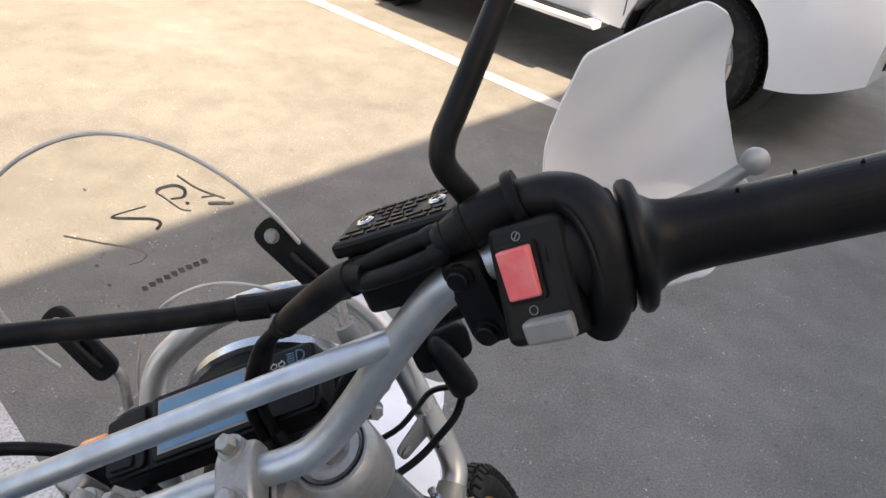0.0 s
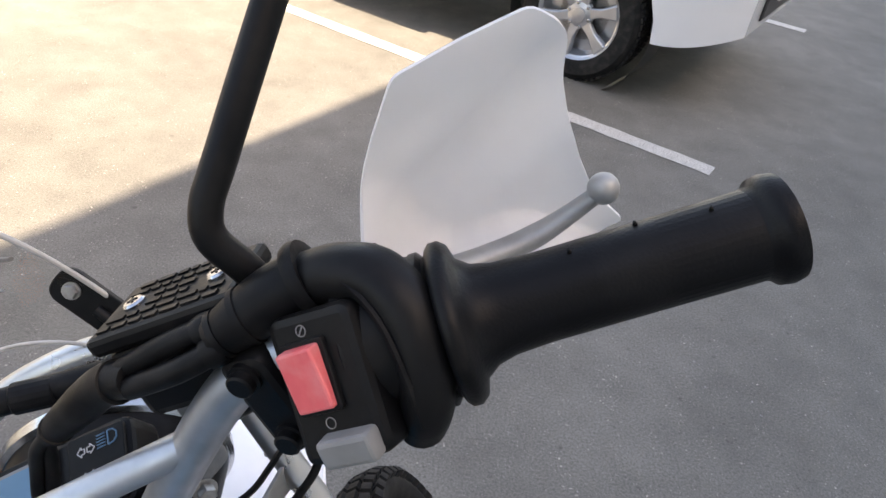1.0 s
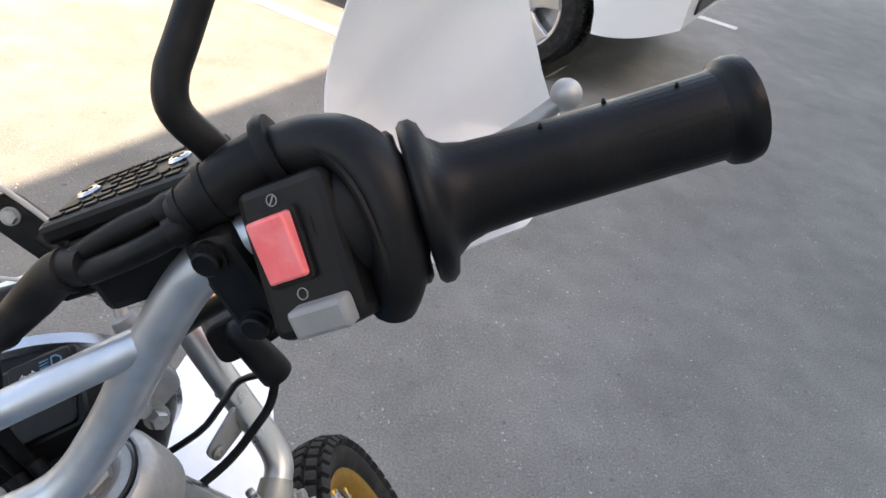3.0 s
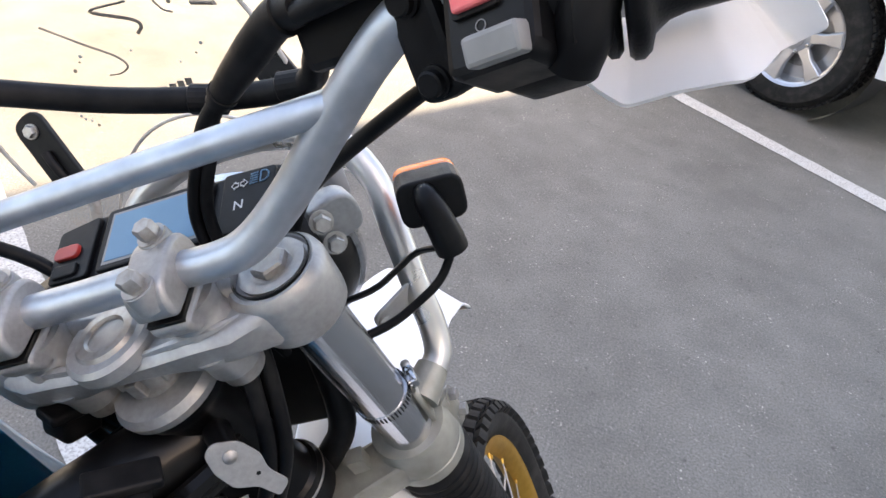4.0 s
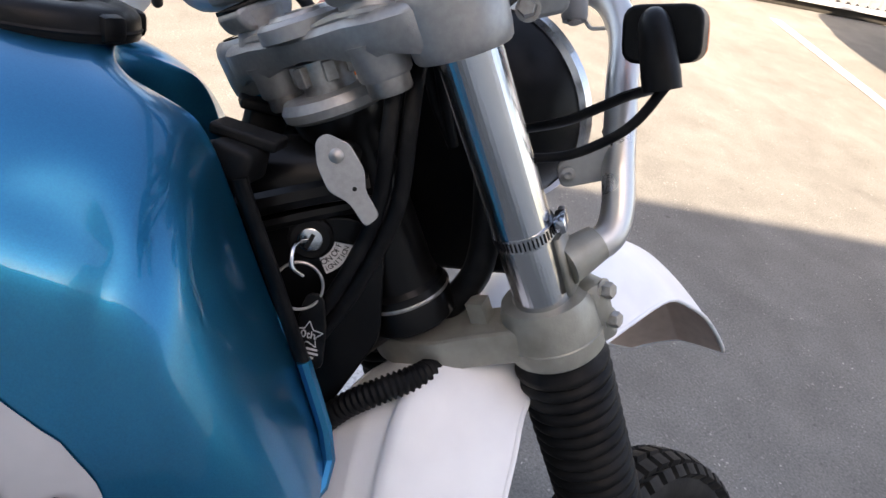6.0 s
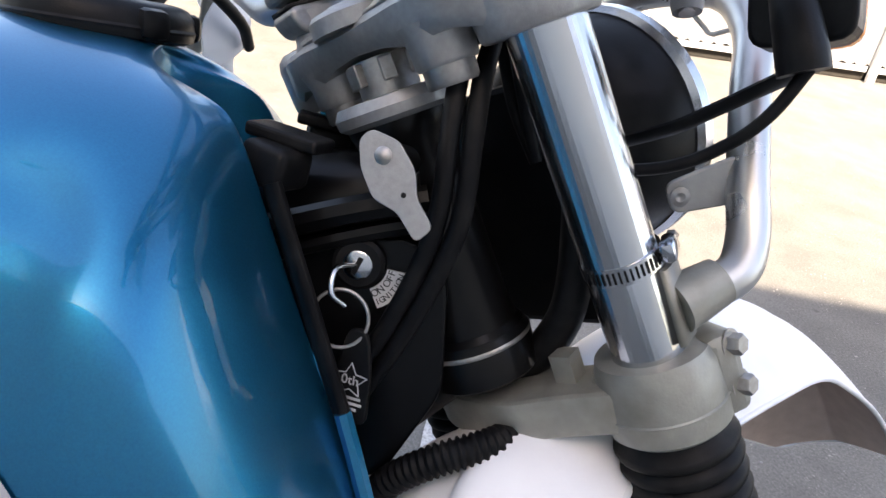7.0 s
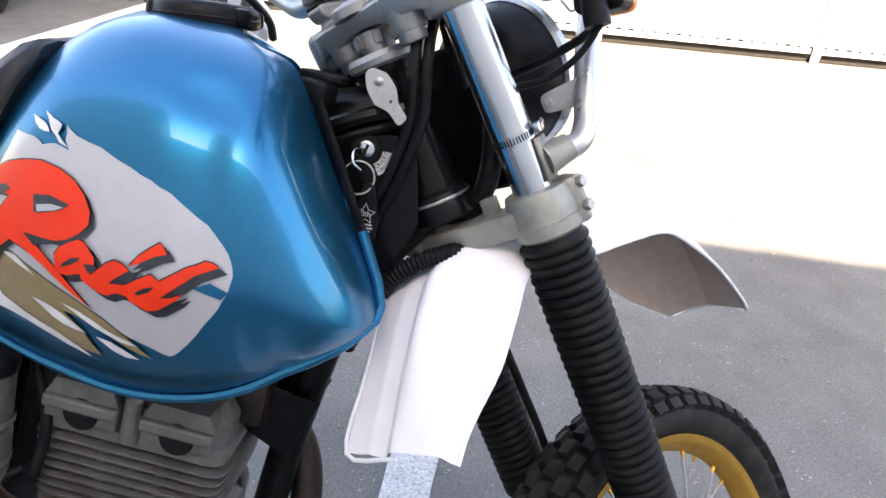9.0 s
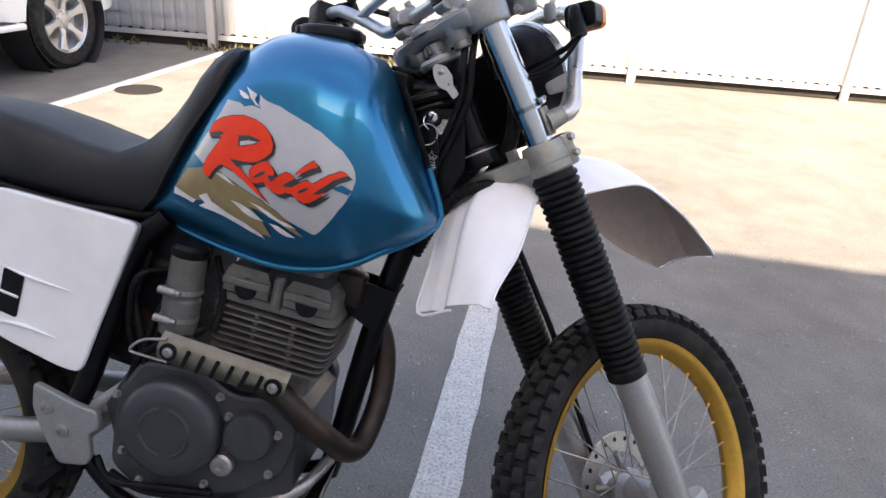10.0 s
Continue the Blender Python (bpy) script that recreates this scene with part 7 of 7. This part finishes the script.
# -- dash, lamp, screen --
DASH = frame_matrix((0.095, -0.004, 0.1155), (0, -1, 0), (0.985, 0, 0.172), (-0.172, 0, 0.985))   # x to the rider's right, y away from him
dash = part("instrument_panel", prism(rounded([(-0.094, -0.031), (0.098, -0.031), (0.100, 0.026), (0.090, 0.030), (-0.084, 0.030), (-0.096, 0.020)], 0.008), 0.032, DASH @ Matrix.Translation((0, 0, -0.016)), 0.004), M_BLACK, bike, "black digital instrument panel", "S")
lcdf = part("display_frame", prism(rounded([(-0.049, -0.028), (0.044, -0.028), (0.044, 0.028), (-0.049, 0.028)], 0.004), 0.005, DASH @ Matrix.Translation((0, 0, 0.0015)), 0.0015), M_BLACK, dash, "", "S")
part("display_glass", prism([(-0.041, -0.021), (0.036, -0.021), (0.036, 0.021), (-0.041, 0.021)], 0.002, DASH @ Matrix.Translation((0, 0, 0.0036))), M_SCREEN, lcdf, "blue-grey display glass", "S")
part("display_bezel", prism([(-0.0435, -0.0235), (0.0385, -0.0235), (0.0385, 0.0235), (-0.0435, 0.0235)], 0.002, DASH @ Matrix.Translation((0, 0, 0.0031))), M_GREY, lcdf, "", "S")
part("lamp_panel", prism(rounded([(0.053, -0.028), (0.094, -0.028), (0.096, 0.024), (0.053, 0.027)], 0.004), 0.004, DASH @ Matrix.Translation((0, 0, 0.0015)), 0.001), M_BLACK, dash, "", "S")
part("button_panel", prism(rounded([(-0.091, -0.028), (-0.056, -0.028), (-0.056, 0.026), (-0.092, 0.020)], 0.004), 0.005, DASH @ Matrix.Translation((0, 0, 0.0015)), 0.001), M_BLACK, dash, "", "S")
part("reset_button", prism(rounded([(-0.089, -0.009), (-0.067, -0.009), (-0.067, 0.003), (-0.089, 0.003)], 0.005), 0.004, DASH @ Matrix.Translation((0, 0, 0.005)), 0.001), M_RED2, dash, "red oval button", "S")
part("mode_button", prism(rounded([(-0.087, -0.025), (-0.065, -0.025), (-0.065, -0.014), (-0.087, -0.014)], 0.003), 0.004, DASH @ Matrix.Translation((0, 0, 0.0045)), 0.001), M_BLACK, dash, "", "S")
# warning lamp symbols: arrows, headlight, N
sym = bmesh.new()
for q in (-1, 1):
    arrow = [(q * 0.0012, 0.0022), (q * 0.0042, 0.0022), (q * 0.0042, 0.0044), (q * 0.0082, 0.0), (q * 0.0042, -0.0044), (q * 0.0042, -0.0022), (q * 0.0012, -0.0022)]
    for i in range(len(arrow)):
        a, b = Vector((*arrow[i], 0)), Vector((*arrow[(i + 1) % len(arrow)], 0))
        tube([DASH @ Matrix.Translation((0.067, 0.014, 0.0038)) @ (v * 0.8) for v in (a, b)], 0.0004, 4, 0, sym)
part("arrow_symbol", sym, M_MARK, dash, "", "S")
sym = bmesh.new()
hb = [(0.0, 0.005), (0.004, 0.0045), (0.0065, 0.002), (0.0065, -0.002), (0.004, -0.0045), (0.0, -0.005), (0.0, 0.005)]
for a, b in zip(hb, hb[1:]):
    tube([DASH @ Matrix.Translation((0.084, 0.016, 0.0038)) @ Vector((*v, 0)) for v in (a, b)], 0.0006, 4, 0, sym)
for k in range(5):
    y = -0.0044 + 0.0022 * k
    tube([DASH @ Matrix.Translation((0.084, 0.016, 0.0038)) @ Vector(v) for v in ((-0.0085, y, 0), (-0.002, y, 0))], 0.0005, 4, 0, sym)
part("headlight_symbol", sym, M_SCREEN, dash, "", "S")
lettering("N", 0.011, DASH @ Matrix.Translation((0.068, -0.005, 0.0037)), M_MARK, dash, "neutral_symbol", "S")

lampm = axis_to((0.172, 0.0, -0.008), (0.96, 0, -0.05))
lamp = part("headlight", lathe([(0.03, -0.075), (0.055, -0.07), (0.078, -0.045), (0.088, -0.01), (0.090, 0.005), (0.0005, 0.006)], lampm, 48), M_BLACK, bike, "round headlight with a black shell", "S")
part("lamp_ring", lathe([(0.090, -0.003), (0.0945, 0.0), (0.0945, 0.010), (0.090, 0.014), (0.086, 0.014), (0.086, 0.006)], lampm, 56), M_CHROME, lamp, "chromed headlight ring", "S")
part("lamp_glass", lathe([(0.088, 0.008), (0.06, 0.018), (0.0005, 0.022)], lampm, 40), M_GLASSDARK, lamp, "", "S")
part("lamp_rear_block", box((0.05, 0.11, 0.10), Matrix.Translation((0.096, 0, -0.005)), 0.015), M_BLACK, lamp, "", "S")
part("splash_panel", box((0.012, 0.145, 0.17), Matrix.Translation((0.074, 0, -0.035)) @ pose(0, 0, 0, 0, 4, 0), 0.005), M_BLACK, lamp, "", "S")
guardt = part("headlight_guard", tube([(0.062, -0.128, -0.093), (0.085, -0.140, -0.092), (0.104, -0.142, -0.078), (0.125, -0.139, -0.048), (0.160, -0.134, -0.004), (0.196, -0.126, 0.032), (0.222, -0.100, 0.060), (0.233, -0.05, 0.076), (0.236, 0.0, 0.080), (0.233, 0.05, 0.076), (0.222, 0.100, 0.060), (0.196, 0.126, 0.032), (0.160, 0.134, -0.004), (0.125, 0.139, -0.048), (0.104, 0.142, -0.078), (0.085, 0.140, -0.092), (0.062, 0.128, -0.093)], 0.0125, 18, 6), M_TUBE, bike, "silver tubular headlight guard", "S")
for s in (-1, 1):
    tabm = frame_matrix((0.112, s * 0.123, -0.046), (0.64, s * 0.77, 0), (0, 0, 1), (s * 0.77, -0.64, 0))
    tab = part("guard_tab", prism(rounded([(-0.026, -0.010), (0.020, -0.015), (0.020, 0.015), (-0.026, 0.010)], 0.007), 0.004, tabm, 0.0015), M_LEVER, guardt, "", "S")
    part("tab_screw", lathe([(0.006, 0), (0.006, 0.003), (0.003, 0.004), (0.0005, 0.003)], axis_to((0.1005 - 0.0015, s * (0.1075 + 0.0015), -0.046), (-0.77, s * 0.64, 0)), 14), M_STEEL, guardt, "", "S")
    for z in (-0.05, -0.028):
        part("weld_bead", lathe([(0.002, -0.004), (0.005, 0), (0.002, 0.004)], axis_to((0.120 + (z + 0.05) * 0.8, s * 0.128, z), (0, s, 0)), 10), M_ALLOY, guardt, "", "S")
    # windscreen brackets
    bx, by, bz = (0.217, -0.088, 0.160) if s < 0 else (0.214, 0.128, 0.163)
    bd = Vector((-0.55, -0.34 if s > 0 else -0.42, -0.80)).normalized()
    bn = Vector((-0.82, 0.0, 0.56)).normalized()
    bs = bd.cross(bn).normalized()
    bn = bs.cross(bd)
    mbk = frame_matrix((bx, by, bz), -bd, bs, bn)
    bk = part("screen_bracket", prism(rounded([(0.015, -0.0145), (0.015, 0.0145), (-0.066, 0.0145), (-0.066, -0.0145)], 0.0125, 5), 0.007, mbk, 0.0015), M_BLACK, bike, "black windscreen bracket with a bolt", "S")
    part("bracket_bolt", hexbolt(mbk @ Vector((0, 0, 0.0035)), bn, 0.0056, 0.004, 1.2), M_STEEL, bk, "", "S")
    part("bracket_spigot", tube([mbk @ Vector((-0.022, 0, 0.006)), mbk @ Vector((-0.035, 0, 0.0065)), mbk @ Vector((-0.055, 0, 0.004))], 0.0042, 10, 4), M_BLACK, bk, "", "S")
    part("bracket_stem", tube([mbk @ Vector((-0.055, 0, -0.002)), mbk @ Vector((-0.072, 0, -0.008)), (0.16, s * 0.112, 0.075), (0.145, s * 0.115, 0.055)], 0.005, 10, 4), M_STEEL, bk, "", "S")
    part("bracket_clamp", lathe([(0.009, -0.014), (0.010, -0.010), (0.010, 0.010), (0.009, 0.014)], axis_to((0.155, s * 0.113, 0.068), (0.4, 0, 0.8)), 14), M_GREY, bk, "", "S")


SCY = 0.028   # the screen stands a little off the middle


def screen_point(y, z, lift=0.0):
    return Vector((0.240 - 1.8 * (y - SCY) ** 2 - lift, y, z))


def screen_top(d):
    return 0.120 + 0.187 * max(1 - (abs(d) / 0.136) ** 2.3, 0) ** 0.42


def screen_low(d):
    return 0.120 - 0.085 * min(abs(d) / 0.115, 1.0) ** 2.2


def screen_mesh():
    """The clear screen: a curved sheet with a rounded top and a cut-out over the lamp."""
    nu, nv = 56, 16
    loops = []
    for i in range(nu + 1):
        d = 0.136 * math.sin(math.pi / 2 * (-1 + 2 * i / nu))
        lo_, hi_ = screen_low(d), screen_top(d)
        back = [screen_point(SCY + d, lo_ + (hi_ - lo_) * j / nv, 0.0013) for j in range(nv + 1)]
        front = [screen_point(SCY + d, lo_ + (hi_ - lo_) * j / nv, -0.0013) for j in range(nv + 1)]
        loops.append(back + front[::-1])
    return loft(loops)


ws = part("windscreen", screen_mesh(), M_CLEAR, bike, "clear scratched acrylic windscreen with scrawled marks", "S", 60)
ws.visible_shadow = False
ds = [0.136 * math.sin(math.pi / 2 * (-1 + 2 * i / 60)) for i in range(61)]
part("screen_edge", tube([screen_point(SCY + d, screen_top(d)) for d in ds], 0.0020, 8, 0), M_EDGE, ws, "frosted rim of the screen", "S")
part("screen_edge", tube([screen_point(SCY + d, screen_low(d)) for d in ds], 0.0017, 8, 0), M_EDGE, ws, "frosted rim of the screen", "S")
SCRAWL = [[(0.071, 0.231), (0.051, 0.207), (0.034, 0.189), (0.03, 0.178), (0.039, 0.174), (0.049, 0.176)], [(-0.005, 0.225), (0.027, 0.227), (0.0, 0.211), (-0.004, 0.204), (0.003, 0.199)], [(-0.037, 0.207), (-0.03, 0.212), (-0.025, 0.229), (-0.023, 0.234), (-0.029, 0.237), (-0.042, 0.236), (-0.047, 0.23), (-0.041, 0.223), (-0.03, 0.224)], [(-0.051, 0.245), (-0.058, 0.228), (-0.074, 0.212)], [(-0.056, 0.218), (-0.069, 0.217)], [(-0.058, 0.21), (-0.077, 0.206)]]
for k, line in enumerate(SCRAWL):
    part("scrawl", tube([screen_point(y, z, 0.0018) for y, z in line], 0.0034 if k > 4 else (0.0010, 0.0016)[k in (1, 2, 4)], 6, 5, flat=0.5), M_SCRAWL, ws, "scrawled felt-pen mark", "S")
rnd = random.Random(9)
for k in range(9):
    y, z = 0.056 - 0.0082 * k, 0.145 + 0.0005 * k
    part("embossed_bar", box((0.001, 0.0055, 0.0065), Matrix.Translation(screen_point(y, z, 0.0018)) @ pose(0, 0, 0, 18)), M_SCRAWL, ws, "", "S")
for k in range(16):
    y, z = rnd.uniform(-0.06, 0.11), rnd.uniform(0.14, 0.27)
    part("dirt_speck", lathe([(rnd.uniform(0.0008, 0.002), 0), (0.0004, 0.0006)], axis_to(screen_point(y, z, 0.0014), (-1, 0, 0.1)), 8), M_SCRAWL if k % 2 else M_MARK, ws, "", "S")

# turn signals
for s in (-1, 1):
    ex_ = Vector((0.22, s * 0.96, -0.13)).normalized()
    ey_ = Vector((0.25, 0, 0.95))
    ey_ = (ey_ - ex_ * ey_.dot(ex_)).normalized()
    sm = frame_matrix((0.143, s * 0.182, 0.037), ex_, ey_, ex_.cross(ey_) if s < 0 else ey_.cross(ex_))
    sg = part("turn_signal", prism(rounded([(-0.027, -0.018), (0.026, -0.021), (0.028, 0.017), (-0.025, 0.021)], 0.012, 4), 0.030, sm, 0.003, segs=3), M_BLACK, bike, "black turn signal with an amber lens", "S")
    part("amber_lens", prism(rounded([(-0.0265, -0.0175), (0.0255, -0.0205), (0.0275, 0.0165), (-0.0245, 0.0205)], 0.012, 4), 0.016, sm @ Matrix.Translation((0, 0, -0.020)), 0.003), M_AMBER, sg, "orange lens", "S")
    part("signal_elbow", tube([sm @ Vector((-0.004, 0.010, 0.012)), sm @ Vector((-0.003, 0.006, 0.021)), sm @ Vector((0.000, -0.008, 0.027)), sm @ Vector((0.003, -0.026, 0.030)), sm @ Vector((0.004, -0.036, 0.030))], [0.008, 0.0105, 0.0120, 0.0130, 0.0130], 16, 5), M_BLACK, sg, "", "S")
    part("signal_bracket", tube([sm @ Vector((0.004, -0.034, 0.030)), (0.118, s * 0.160, 0.004), (0.108, s * 0.140, 0.000), (0.096, s * 0.115, -0.004), (0.090, s * 0.060, -0.006)], 0.0055, 10, 4, flat=0.5), M_BLACK, sg, "", "S")
    part("signal_wire", tube([sm @ Vector((0.006, -0.034, 0.028)), (0.094, s * 0.176, -0.006), (0.085, s * 0.155, -0.016), (0.070, s * 0.125, -0.020), (0.05, s * 0.08, -0.01)], 0.0036, 10, 5), M_RUBBER, sg, "", "S")

# key with ring and fob, hanging in the lock
key = thing("key", "ignition key with split ring and black fob in the lock", "key", MB)
part("key_bow", tube([(-0.031, -0.047, 1.001), (-0.040, -0.062, 1.002), (-0.040, -0.070, 0.990), (-0.032, -0.066, 0.982)], [0.0014, 0.0018, 0.0018, 0.0014], 10, 4), M_CHROME, key, "bright key", "L")
rr = [(-0.034 + 0.0165 * math.cos(a), -0.066 + 0.003 * math.sin(a), 0.974 + 0.0165 * math.sin(a)) for a in [2 * math.pi * k / 28 for k in range(29)]]
part("split_ring", tube(rr, 0.0011, 8, 0), M_STEEL, key, "steel split ring", "L")
fob = part("fob", prism(rounded([(-0.006, 0.012), (0.006, 0.012), (0.011, -0.012), (0.012, -0.048), (-0.012, -0.048), (-0.011, -0.012)], 0.008), 0.004, frame_matrix((-0.022, -0.066, 0.958), (0.96, -0.2, 0), (0, 0, 1), (-0.2, -0.96, 0)), 0.0012), M_RUBBER, key, "black rubber fob with a white star", "L")
star = []
for k in range(10):
    a = math.pi / 2 + math.pi * k / 5
    r = 0.011 if k % 2 == 0 else 0.0055
    star.append((r * math.cos(a), r * math.sin(a)))
MF = frame_matrix((-0.022, -0.066, 0.958), (0.96, -0.2, 0), (0, 0, 1), (-0.2, -0.96, 0))
st = bmesh.new()
for i in range(10):
    a, b = star[i], star[(i + 1) % 10]
    tube([MF @ Matrix.Translation((-0.001, -0.020, 0.0023)) @ Vector((*v, 0)) for v in (a, b)], 0.0004, 4, 0, st)
for y, w in ((-0.031, 0.014), (-0.0345, 0.016), (-0.038, 0.010)):
    box((w, 0.0016, 0.0004), MF @ Matrix.Translation((0, y, 0.0023)), 0, st)
part("fob_print", st, M_MARK, fob, "white printed star", "L")
lettering("0th", 0.0085, MF @ Matrix.Translation((-0.001, -0.020, 0.0023)), M_MARK, fob, "fob_letters", "L")

# brake hose down beside the fork boot
part("brake_hose", tube([(0.045, 0.06, -0.19), (0.048, 0.046, -0.25), (0.049, 0.045, -0.31), (0.051, 0.045, -0.386), (0.053, 0.046, -0.466), (0.056, 0.060, -0.62), (0.06, 0.07, -0.75)], 0.0058, 10, 6), M_RUBBER, bike, "black rubber brake hose beside the fork boot", "S")
